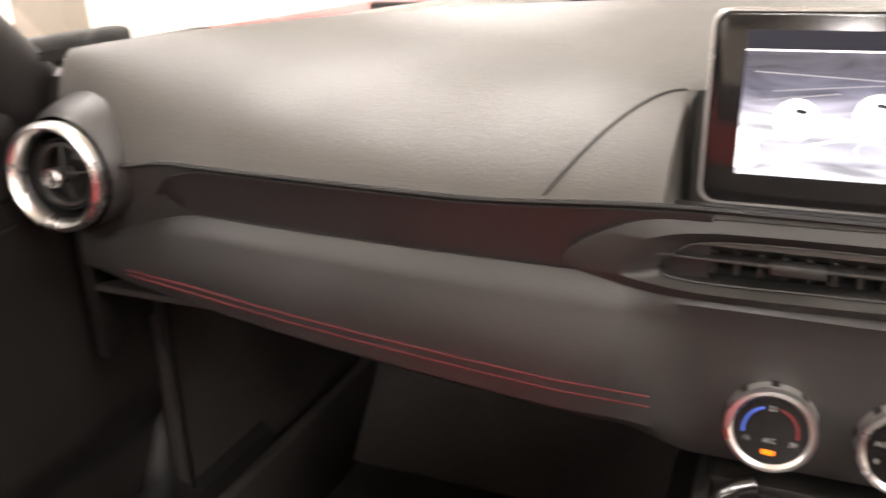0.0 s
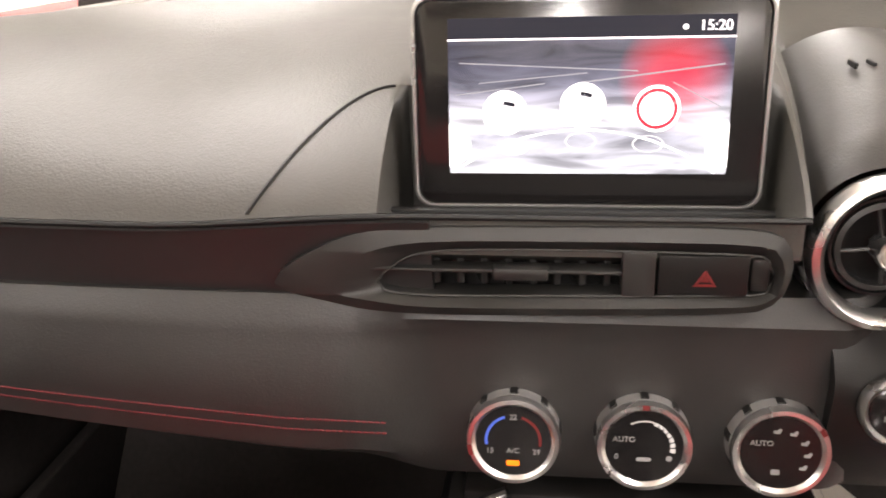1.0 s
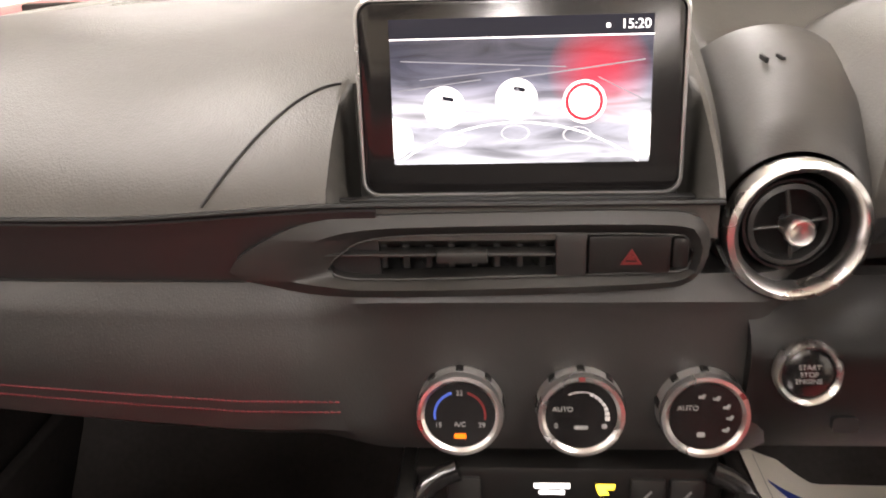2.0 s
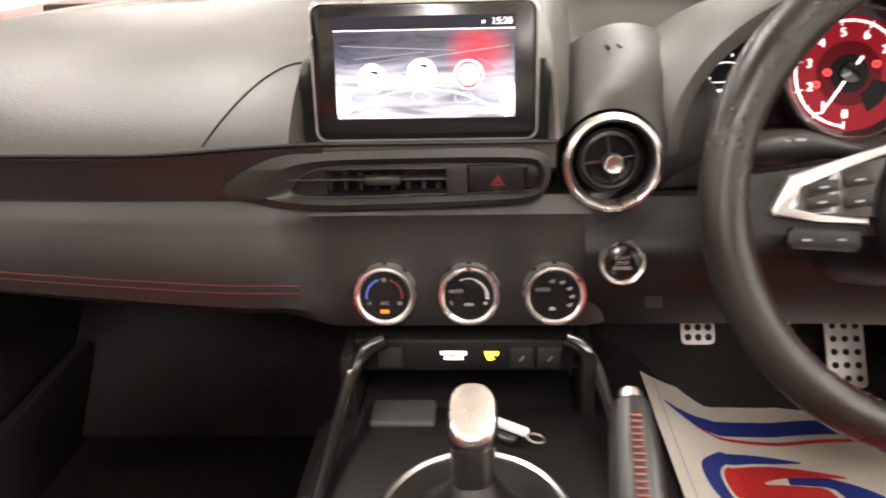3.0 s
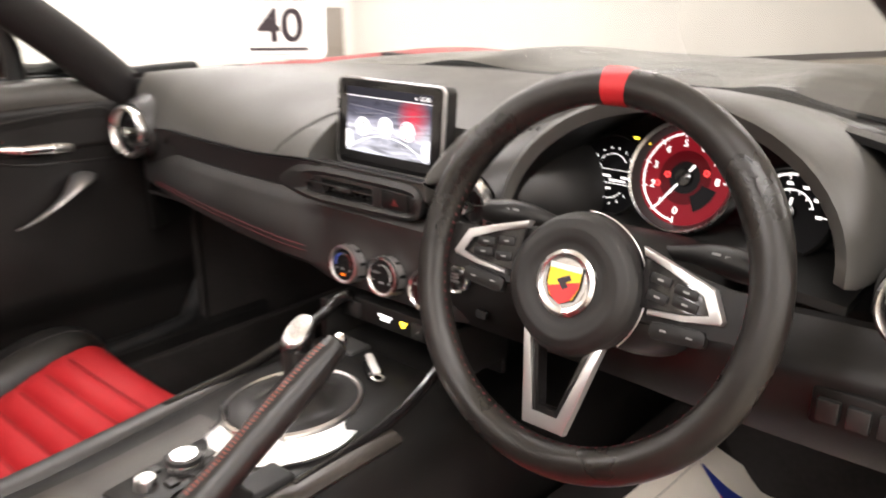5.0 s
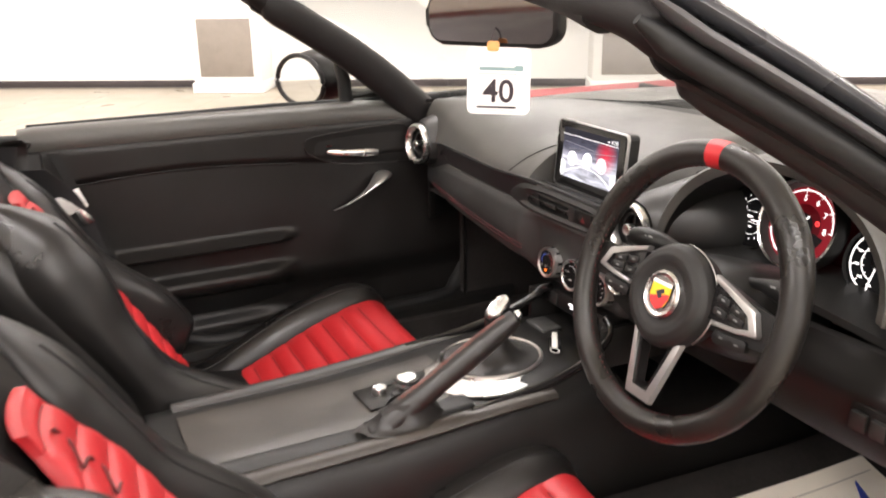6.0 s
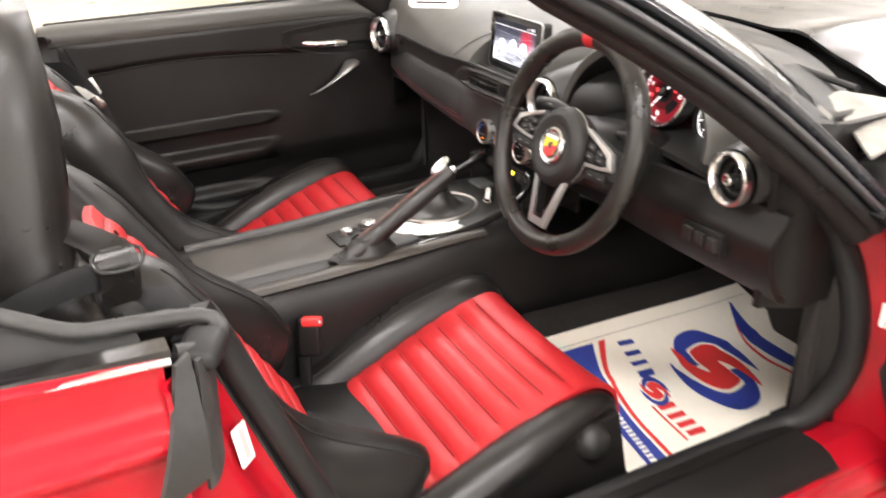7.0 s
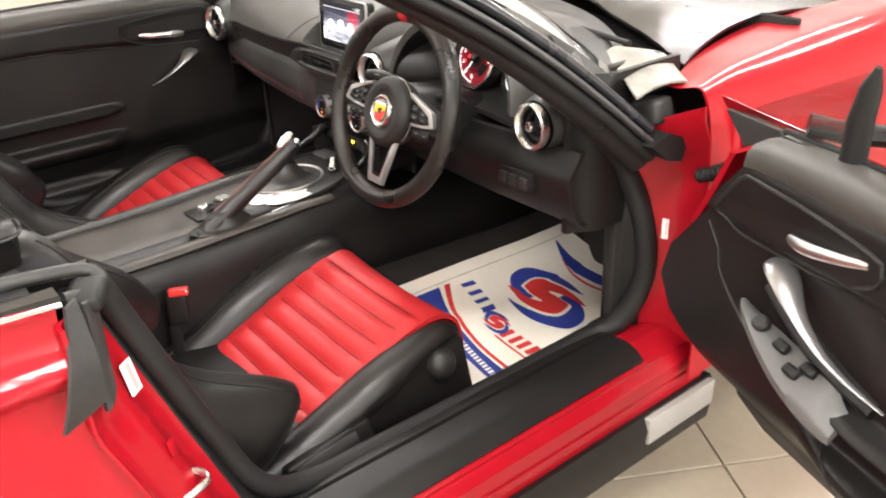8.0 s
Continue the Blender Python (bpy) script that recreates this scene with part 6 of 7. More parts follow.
# ---------- seats and belts ----------
def seat_line():
    """The cushion's middle line, from under its front edge to its back, as (y, z)."""
    return smooth_line([(0, -0.116, 0.33), (0, -0.118, 0.395), (0, -0.134, 0.438), (0, -0.180, 0.452), (0, -0.29, 0.420), (0, -0.40, 0.374), (0, -0.50, 0.335), (0, -0.58, 0.318)], 130)


def back_y(z):
    return -0.588 - 0.585 * (z - 0.42) + 0.55 * max(0.0, z - 0.86) ** 1.0 + 0.02 * ss(0.86, 1.0, z)


def seat(cx):
    ob = thing("sports_seat", (cx, -0.40, 0.20), "black leather sports seat with red fluted centre panels", "car seat", "front seats")
    line = seat_line()
    n = len(line) - 1

    def half(i):
        return lerp(0.178, 0.166, i / n)

    def insert(u, v):
        i = round(u * n)
        p, t = line[i], 2 * v - 1
        d = (line[min(i + 1, n)] - line[max(i - 1, 0)]).normalized()
        up = V((0, d.z, -d.y))
        s = i / n
        fl = 0.0
        if s > 0.30:
            fl = 0.0100 * abs(math.sin(math.pi * 9.5 * (s - 0.30) / 0.70)) ** 0.45 * (1 - abs(t) ** 10)
        q = p + up * (fl + 0.004 + 0.008 * t * t)
        return V((cx + t * half(i), q.y, q.z))
    part("cushion_panel", thick(grid(insert, n, 24), 0.01, (0, -0.2, -1)), RED_LEATHER, ob, "red leather cushion with raised cross flutes", angle=70)
    # a darker red line along each groove between the flutes
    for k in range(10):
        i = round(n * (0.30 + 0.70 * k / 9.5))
        part("groove_line", tube([insert(i / n, v / 12) + V((0, 0, 0.0008)) for v in range(1, 12)], 0.0014, 5), RED_GROOVE, ob)
    for s in (-1, 1):
        def bolster(u, v):
            i = 8 + round(u * (n - 8))
            p, a = line[i], 2 * math.pi * v
            d = (line[min(i + 1, n)] - line[max(i - 1, 0)]).normalized()
            up = V((0, d.z, -d.y))
            k = u
            g = 0.40 + 0.60 * ss(0.0, 0.30, k)
            w = 0.040 * (0.30 + 0.70 * ss(0.0, 0.55, k)) if s > 0 else 0.054 * (0.75 + 0.25 * g)
            h = 0.032 * (0.35 + 0.65 * ss(0.05, 0.5, k)) if s > 0 else 0.036 * g + 0.016 * math.sin(math.pi * ss(0.1, 1.0, k))
            c = V((cx + s * (half(i) + (0.85 * w if s > 0 else 0.046)), p.y, p.z)) + up * (0.006 * g - 0.004 - (0.014 * (1 - ss(0.1, 0.6, k)) if s > 0 else 0.0))
            return c + V((s * w * math.cos(a), 0, 0)) + up * (h * math.sin(a) * (1 if math.sin(a) > 0 else 1.2))
        part("cushion_bolster", grid(bolster, n - 8, 20, False, True), LEATHER, ob, "black leather side bolster")
        if s < 0:
            part("seat_seam", tube([bolster(k / 40, 0.30) for k in range(2, 40)], 0.0018, 6), RUBBER, ob)
    # base and side covers
    part("base", box((cx, -0.36, 0.315), (0.42, 0.48, 0.10), 0.03, 3), PLASTIC, ob)
    for s in (-1, 1):
        part("side_cover", loft([[V((cx + s * x, y, z)) for x, z in ((0.185, 0.25), (0.232, 0.26), (0.240, 0.32), (lerp(0.244, 0.212, ss(-0.45, -0.15, y)), lerp(0.335, 0.418, ss(-0.6, -0.2, y))), (0.180, lerp(0.35, 0.425, ss(-0.6, -0.2, y))))] for y in (-0.60, -0.50, -0.40, -0.30, -0.22, -0.16, -0.135)]), LEATHER, ob, "black leather side of the seat", angle=60)
        part("seat_rail", box((cx + s * 0.18, -0.36, 0.238), (0.035, 0.55, 0.055), 0.006), PLASTIC, ob)
    # backrest shell
    def ring(z, w, th, lean=0.0):
        y = back_y(z) - 0.012
        return [V((cx + px, y - th / 2 + py, z)) for px, py in rounded(2 * w, th, min(0.45 * th, 0.45 * w), 6)]
    rows = [(0.34, 0.20, 0.10), (0.40, 0.225, 0.12), (0.55, 0.235, 0.12), (0.70, 0.236, 0.11), (0.80, 0.228, 0.10), (0.86, 0.208, 0.095), (0.90, 0.200, 0.09), (0.94, 0.190, 0.090), (1.00, 0.180, 0.090), (1.06, 0.165, 0.084), (1.095, 0.140, 0.070), (1.108, 0.105, 0.05)]
    part("backrest", loft([ring(*r) for r in rows]), LEATHER, ob, "black leather backrest with built-in headrest", angle=60)
    part("shoulder_seam", tube([V((cx + 0.20 * t, back_y(0.925) - 0.006 - 0.03 * t * t, 0.925 - 0.055 * t * t)) for t in (k / 10 for k in range(-10, 11))], 0.0018, 6), RUBBER, ob)
    part("headrest_seam", tube([V((cx + 0.196 * math.cos(a), back_y(0.915) - 0.056 + 0.048 * math.sin(a) ** 1, 0.915)) for a in (2 * math.pi * k / 40 for k in range(40))], 0.0018, 6, True), RUBBER, ob)

    def back(u, v):
        z = lerp(0.415, 0.838, u)
        t = 2 * v - 1
        hw = lerp(0.128, 0.118, ss(0.05, 0.6, u)) * (1 - 0.60 * ss(0.66, 1.0, u))
        fl = 0.0095 * abs(math.sin(math.pi * 10.5 * u)) ** 0.45 * (1 - abs(t) ** 8) * (1 - ss(0.93, 1, u))
        return V((cx + t * hw, back_y(z) + 0.003 + 0.86 * fl + 0.006 * t * t, z + 0.5 * fl))
    part("back_panel", thick(grid(back, 126, 20), 0.01, (0, -1, 0)), RED_LEATHER, ob, "red leather back panel with raised cross flutes", angle=70)
    # the same darker red lines in the back panel's grooves
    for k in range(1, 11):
        part("groove_line", tube([back(k / 10.5, v / 10) + V((0, 0.0008, 0.0004)) for v in range(1, 10)], 0.0014, 5), RED_GROOVE, ob)
    for s in (-1, 1):
        def wing(u, v):
            z = lerp(0.330 if s > 0 else 0.395, 0.875, u)
            a = 2 * math.pi * v
            g = math.sin(min(1.0, u * 7 + 0.05) * math.pi / 2) * math.sin(min(1.0, (1 - u) * 4 + 0.05) * math.pi / 2)
            w = lerp(0.060, 0.066, ss(0.05, 0.6, u)) * g
            f = ((0.044 + (0.026 * ss(0.62, 0.74, z) + 0.014 * ss(0.76, 0.82, z)) * (1 - ss(0.85, 0.90, z)) if s > 0 else 0.036) + (0.100 * ss(0.29, 0.36, z) * (1 - ss(0.37, 0.58, z)) if s > 0 else 0.048 * ss(0.39, 0.45, z) * (1 - ss(0.50, 0.66, z)))) * g
            c = V((cx + s * lerp(0.190, 0.172, ss(0.1, 1, u)), back_y(z) - 0.012, z))
            n2 = V((0, 0.86, 0.51))
            return c + V((s * w * math.cos(a), 0, 0)) + n2 * (f * math.sin(a))
        part("back_bolster", grid(wing, 72, 28, False, True), LEATHER, ob, "black leather back bolster")
        part("bolster_seam", tube([wing(0.08 + 0.80 * k / 40, 0.25 - 0.06 * s) + V((0, 0.0005, 0)) for k in range(41)], 0.0015, 6), RUBBER, ob)
    # pressed mark on the back panel
    zl = 0.775
    part("pressed_mark", tube([V((cx + 0.013 * math.sin(6.3 * a) + 0.010 * (a - 1), back_y(zl + 0.040 * (a - 1)) + 0.0128, zl + 0.040 * (a - 1) + 0.004 * math.cos(12.6 * a))) for a in (2 * k / 60 for k in range(61))], 0.0020, 6), MARK_RED, ob, "dark pressed mark on the red panel")
    k = part("adjuster_knob", lathe([(0.030, 0.0), (0.030, 0.010), (0.026, 0.018), (0.018, 0.026), (0.010, 0.029), (0.0, 0.030)], (cx + 0.218, -0.196, 0.396), (1, 0.1, 0.15), 28), PLASTIC_GREY, ob, "round black seat adjuster")
    lv = part("recline_lever", box((cx + 0.248, -0.452, 0.352), (0.030, 0.165, 0.040), 0.006, 3, turn(5, -24, 2)), PLASTIC, ob, "black recline lever")
    part("lever_inlay", box((cx + 0.264, -0.462, 0.360), (0.004, 0.120, 0.024), 0.002, 2, turn(5, -24, 2)), RUBBER_GREY, lv, "grey lever inlay")
    return ob


MARK_RED = mat("dark_red_thread", (0.10, 0.012, 0.012), 0.7)
driver_seat = seat(0.388)
passenger_seat = copy_thing(driver_seat, Matrix.Translation((-0.388, -0.40, 0.20)))


def belt_buckle(x, y, z):
    ob = thing("belt_buckle", (x, y, z - 0.14), "black seat belt buckle with red release button", "belt buckle", "seat belt buckles")
    m = turn(-12, 0, 62)
    part("stem", box((x, y - 0.018, z - 0.075), (0.022, 0.012, 0.14), 0.004, 2, m), PLASTIC, ob)
    part("buckle_body", box((x, y - 0.004, z - 0.022), (0.040, 0.022, 0.070), 0.006, 3, m), PLASTIC, ob)
    part("release_button", box((x, y + 0.003, z + 0.008), (0.037, 0.020, 0.016), 0.004, 3, m), BUCKLE_RED, ob, "red release button")
    part("buckle_edge", box((x + 0.009, y + 0.016, z + 0.010), (0.003, 0.016, 0.006), 0.001, 2, m), CARD, ob)


BUCKLE_RED = mat("red_plastic", (0.62, 0.03, 0.03), 0.4)
belt_buckle(0.187, -0.507, 0.478)


def ribbon(pts, wide, across, thickness=0.0016):
    """A strap along pts, with its width along across."""
    line = smooth_line(pts, 24)
    a = V(across).normalized()
    return thick(grid(lambda u, v: line[round(u * 23)] + a * (wide * (v - 0.5)), 23, 2), thickness, (0.3, -1, -0.6))


def seat_belt(s, cx):
    """The belt that hangs over the guide on the seat's shoulder; s: the side of its door."""
    x = cx + s * 0.205
    ob = thing("seat_belt", (x, -0.83, 0.86), "black seat belt threaded through its shoulder guide", "seat belt", "seat belts")
    part("guide", ribbon([(x - s * 0.055, -0.868, 0.899), (x - s * 0.020, -0.845, 0.896), (x + s * 0.010, -0.825, 0.890), (x + s * 0.024, -0.820, 0.880), (x + s * 0.027, -0.821, 0.858), (x + s * 0.024, -0.824, 0.832)], 0.036, (0.1, 1, 0.1), 0.005), LEATHER, ob, "black leather loop that guides the belt")
    part("guide_ring", tube(smooth_line([(x + s * 0.014, -0.842, 0.886), (x + s * 0.030, -0.840, 0.872), (x + s * 0.031, -0.803, 0.872), (x + s * 0.016, -0.800, 0.886)], 20, True), 0.0022, 8), PLASTIC_GREY, ob)
    part("webbing", ribbon([(x + s * 0.016, -0.822, 0.862), (x + s * 0.022, -0.862, 0.864), (x + s * 0.036, -0.925, 0.855), (x + s * 0.070, -0.985, 0.838)], 0.036, (0.15, 0.25, 1)), WEB, ob, "black webbing")
    part("webbing", ribbon([(x + s * 0.012, -0.800, 0.835), (x + s * 0.036, -0.745, 0.76), (x + s * 0.052, -0.70, 0.60), (x + s * 0.056, -0.66, 0.42), (x + s * 0.056, -0.64, 0.30)], 0.046, (0.25, 1, 0)), WEB, ob)
    part("tongue_plate", box((x + s * (0.038 if s < 0 else 0.053), -0.742 if s < 0 else -0.672, 0.757 if s < 0 else 0.47), (0.006, 0.050, 0.042), 0.004, 2, turn(20, 0, 0)), METAL_PEDAL, ob, "grey tongue plate")
    part("tongue", box((x + s * (0.036 if s < 0 else 0.052), -0.722 if s < 0 else -0.655, 0.727 if s < 0 else 0.44), (0.003, 0.022, 0.034), 0.001, 2, turn(20, 0, 0)), CHROME, ob, "bright metal tongue")
    return ob


seat_belt(1, 0.392)
seat_belt(-1, -0.388)


# ---------- doors ----------
def door(name, s, swing, label):
    """A car door, built shut and then swung about its hinge; s: 1 for the right side, -1 for the left."""
    hinge = V((s * 0.86, 0.25, 0.5))
    M = Matrix.Translation(hinge) @ Matrix.Rotation(radians(swing), 4, "Z") @ Matrix.Translation(-hinge)
    ob = thing(name, M @ V((s * 0.78, -0.30, 0.30)), label, "car door", "doors of the car")

    def P(nm, bm, material, parent=None, lab="", angle=38):
        bm.transform(M)
        return part(nm, bm, material, parent or ob, lab, angle=angle)

    def X(x, y, z):
        return V((s * x, y, z))

    def seam(y):
        """Height of the seam below the padded upper."""
        return 0.762 + 0.020 * math.sin(math.pi * ss(-0.95, -0.10, y)) - (0.010 if s > 0 else 0.0) * ss(-0.50, -0.24, y)

    def trim_x(y, z):
        """Inner surface of the trim."""
        x = 0.706 + 0.030 * ss(0.845, 0.885, z) + 0.030 * ss(0.52, 0.44, z)
        zs = seam(y)
        x -= 0.012 * ss(zs, zs + 0.012, z) * (1 - ss(0.84, 0.87, z))
        arm = ss(-0.80, -0.62, y) * (1 - (ss(-0.28, -0.12, y) if s > 0 else ss(-0.34, -0.27, y)))
        x -= arm * (0.040 * ss(0.588, 0.600, z) * (1 - ss(0.604, 0.618, z)) + 0.034 * ss(0.470, 0.520, z) * (1 - ss(0.530, 0.545, z)))
        # pocket scooped below the arm rest
        x += 0.022 * ss(-0.74, -0.60, y) * (1 - ss(-0.40, -0.25, y)) * ss(0.395, 0.42, z) * (1 - ss(0.47, 0.50, z))
        return x

    def front(z):
        if s < 0:
            return 0.185 - 0.175 * ss(0.60, 0.88, z)
        tab = ((0.44, -0.55), (0.46, -0.23), (0.477, -0.05), (0.493, 0.07), (0.534, 0.156), (0.585, 0.190), (0.65, 0.168), (0.70, 0.125), (0.752, 0.080), (0.80, 0.046), (0.849, 0.0), (0.90, -0.02))
        for (a, p), (b, q) in zip(tab, tab[1:]):
            if z <= b:
                return lerp(p, q, max(0.0, (z - a) / (b - a)))
        return tab[-1][1]

    def trim(u, v):
        z = lerp(0.442 if s > 0 else 0.375, 0.888, v)
        y = lerp(-0.80, front(z), u)
        return X(trim_x(y, z), y, z)
    P("trim_panel", thick(grid(trim, 70, 90), 0.008, (s, 0, 0)), DOOR_TRIM, ob, "black door trim with padded upper", 60)
    P("upper_roll", loft([[X(x, y, z - d) for x, z in ((0.700, 0.846), (0.694, 0.862), (0.698, 0.880), (0.708, 0.889), (0.730, 0.893), (0.752, 0.892), (0.758, 0.878), (0.735, 0.850))] for y, d in ((-0.818, 0.004), (-0.79, 0.0), (-0.4, 0.0), (-0.10, 0.002), (-0.02, 0.007), (0.004, 0.014))]), VINYL, ob, "grained black door top")
    P("upper_seam", tube([X(trim_x(y, 0.775) - 0.0016, y, seam(y)) for y in (lerp(-0.78, -0.26, k / 24) for k in range(25))], 0.0016, 6), RUBBER, ob)
    P("waist_strip", tube([X(0.752, -0.80, 0.890), X(0.752, -0.3, 0.893), X(0.754, 0.0, 0.886)], 0.006, 8), RUBBER, ob)
    # lever recess and lever
    rec = [(-0.250, 0.806), (-0.238, 0.822), (-0.150, 0.832), (-0.050, 0.836), (-0.004, 0.834), (0.030, 0.796), (0.050, 0.768), (0.030, 0.752), (0.006, 0.744), (-0.06, 0.746), (-0.166, 0.756), (-0.236, 0.784)]
    rl = smooth_line([X(trim_x(y, z) - 0.002, y, z) for y, z in rec], 40, True)
    P("lever_recess", loft([rl, [p + X(0.016, 0, 0) for p in rl], ]), PLASTIC, ob, "dark lever recess")
    P("recess_rim", tube(rl, 0.003 if s > 0 else 0.0015, 8, True), PLASTIC_GREY if s > 0 else LEATHER, ob)
    P("lever", tube(smooth_line([X(0.694, -0.072, 0.774), X(0.688, -0.11, 0.778), X(0.690, -0.16, 0.782), X(0.700, -0.200, 0.788)] if s < 0 else [X(0.694, -0.102, 0.786), X(0.686, -0.135, 0.790), X(0.688, -0.185, 0.799), X(0.694, -0.228, 0.808)], 12), [0.0055, 0.0068, 0.0075, 0.0078, 0.0076, 0.0074, 0.007, 0.0066, 0.0062, 0.0058, 0.005, 0.004], 10, flat=1.2), CHROME, ob, "chrome door lever")
    P("lock_pin", box(X(0.697, -0.190, 0.800), (0.006, 0.016, 0.010), 0.003, 2), BUCKLE_RED, ob, "small red lock tab")
    # slanting pull handle
    pts = [X(0.700, -0.050, 0.722), X(0.676, -0.075, 0.716), X(0.664, -0.105, 0.698), X(0.664, -0.135, 0.679), X(0.676, -0.165, 0.660), X(0.694, -0.185, 0.648)] if s < 0 else [X(0.700, -0.078, 0.742), X(0.684, -0.112, 0.738), X(0.672, -0.149, 0.719), X(0.668, -0.179, 0.701), X(0.670, -0.215, 0.680), X(0.680, -0.249, 0.662), X(0.695, -0.290, 0.644)]
    P("pull_handle", tube(smooth_line(pts, 24), [0.010, 0.0185, 0.0215, 0.0220, 0.0212, 0.0198, 0.0180, 0.0160, 0.0140, 0.0122, 0.0108, 0.0098, 0.0090, 0.0083, 0.0077, 0.0072, 0.0067, 0.0062, 0.0057, 0.0052, 0.0047, 0.0042, 0.0036, 0.0030], 14, flat=0.42), PULL, ob, "satin silver pull handle")
    if s > 0:
        P("pull_back", tube(smooth_line([X(0.714, -0.075, 0.700), X(0.710, -0.13, 0.672), X(0.710, -0.19, 0.648), X(0.716, -0.27, 0.630)], 16), 0.024, 12, flat=0.6), PLASTIC, ob)
    # arm rest top with the window switches
    def arm_top(u, v):
        y = lerp(-0.250, -0.048, u)
        w = 0.039 * (0.45 + 0.55 * math.sin(math.pi * (0.15 + 0.85 * u)) ** 0.7)
        return X(0.694 - w * v, y, lerp(lerp(0.610, 0.638, ss(0.0, 0.2, u)) + 0.022 * u, 0.588 + 0.084 * u ** 1.5, v) + 0.004 * math.sin(v * 3.1))
    if s > 0:
        sp = P("switch_panel", thick(grid(arm_top, 24, 8), 0.012), SILVER_GREY, ob, "grey switch panel on the arm rest")
        for u, v in ((0.56, 0.40), (0.40, 0.62), (0.32, 0.30)):
            q = arm_top(u, v)
            P("window_switch", box(q + V((-0.002, 0, 0.005)), (0.015, 0.022, 0.014), 0.004, 3, turn(12, -38, 0)), PLASTIC, sp)
        P("mirror_knob", lathe([(0.012, -0.002), (0.012, 0.008), (0.009, 0.011), (0.0, 0.011)], arm_top(0.78, 0.45), (-0.6, -0.1, 0.8), 20), PLASTIC_GREY, sp)
    if s > 0:
        P("trim_seam", tube([X(trim_x(q.y, q.z) - 0.0008, q.y, q.z) for q in smooth_line([(0, 0.076, 0.732), (0, 0.048, 0.698), (0, 0.040, 0.668), (0, 0.003, 0.632), (0, -0.087, 0.575), (0, -0.211, 0.540), (0, -0.258, 0.512)], 40)], 0.0024, 6), PLASTIC_GREY, ob)
    # outer skin
    def skin(u, v):
        z = lerp(0.358, 0.875, v)
        z += (1 - v) * 0.10 * ss(0.02, 0.20, lerp(-0.81, 0.20, u))
        y = lerp(-0.81, 0.20, u)
        return X(0.800 + 0.055 * math.sin(math.pi * (0.12 + 0.72 * v)) - 0.028 * ss(0.86, 1.0, v) + 0.016 * math.exp(-((z - 0.70) / 0.03) ** 2), y, z)
    P("outer_skin", thick(grid(skin, 20, 24), 0.003, (-s, 0, 0)), PAINT, ob, "glossy red door skin")
    P("rear_edge", box(X(0.768, -0.803, 0.620), (0.09, 0.012, 0.48), 0.004), PAINT, ob)
    P("front_edge", loft([[X(0.738, y - 0.012, z), X(0.738, y, z), X(0.812, y + 0.012, z), X(0.812, y, z)] for y, z in ((0.13, 0.50), (0.175, 0.56), (0.185, 0.62), (0.165, 0.69), (0.125, 0.76), (0.09, 0.83))]), PAINT, ob, "red front edge of the door")
    P("corner_filler", plate([(0.165, 0.866), (0.045, 0.869), (0.020, 0.845), (0.100, 0.812)], 0.010, Matrix(((0, 0, s, s * 0.790), (1, 0, 0, 0), (0, 1, 0, 0), (0, 0, 0, 1))), 0.002), RUBBER_GREY, ob, "grey rubber filler at the door's front corner")
    P("lower_edge", loft([[X(0.728, y, 0.478), X(0.737, y, 0.455), X(0.800, y, 0.364), X(0.812, y, 0.372), X(0.79, y, 0.45)] for y in (-0.80, -0.3, 0.0)]), RUBBER, ob)
    P("top_filler", box(X(0.776, -0.41, 0.868), (0.05, 0.78, 0.012), 0.004), RUBBER, ob)
    # corner sail and mirror
    if s < 0:
        P("sail_foot", box(X(0.745, 0.10, 0.880), (0.030, 0.24, 0.030), 0.008, 3), RUBBER, ob)
    P("window_bar", tube([X(0.750, -0.122, 0.870), X(0.744, -0.128, 0.94), X(0.736, -0.142, 0.985), X(0.733, -0.150, 1.012)], [0.017, 0.016, 0.013, 0.004], 12, flat=1.0, up=(1, 0, 0)), RUBBER, ob, "black window guide bar")
    qg = bmesh.new()
    qg.faces.new([qg.verts.new(X(*p)) for p in ((0.750, -0.122, 0.892), (0.752, 0.095, 0.886), (0.736, -0.140, 1.005))])
    P("quarter_glass", thick(qg, 0.003, (s, 0, 0)), GLASS, ob, "small clear quarter pane")
    TM = turn(0, 0, 24 * -s)
    mc = X(0.905, -0.150, 0.928)

    def shell(u, v):
        a, b = math.pi * (u - 0.5), 2 * math.pi * v
        c = X(0.905, -0.150, 0.928)
        e = max(0.0, math.cos(a)) ** 0.8
        return c + TM @ V((s * 0.094 * e * math.cos(b), 0.055 * math.sin(a) + 0.012, 0.068 * e * math.sin(b)))
    P("mirror_shell", grid(shell, 16, 32, False, True), PAINT if s > 0 else PLASTIC, ob, "door mirror housing")
    P("mirror_arm", tube([X(0.76, -0.03, 0.905), X(0.80, -0.06, 0.895), X(0.85, -0.10, 0.895)], 0.02, 10, flat=0.7), PLASTIC, ob)
    rim = [mc + TM @ V((s * 0.083 * math.cos(a) * (1 - 0.08 * math.sin(a)), -0.044, -0.001 + 0.060 * math.sin(a))) for a in (2 * math.pi * k / 40 for k in range(40))]
    gl = bmesh.new()
    gl.faces.new([gl.verts.new(p) for p in rim])
    P("mirror_glass", thick(gl, 0.002, (0, 1, 0)), MIRROR, ob, "mirror glass")
    P("mirror_edge", tube(rim, 0.006, 8, True), PLASTIC, ob)
    return ob


PULL = mat("satin_pull", (0.35, 0.345, 0.34), 0.3, metal=0.85, vary=0.02, rough_vary=0.03)
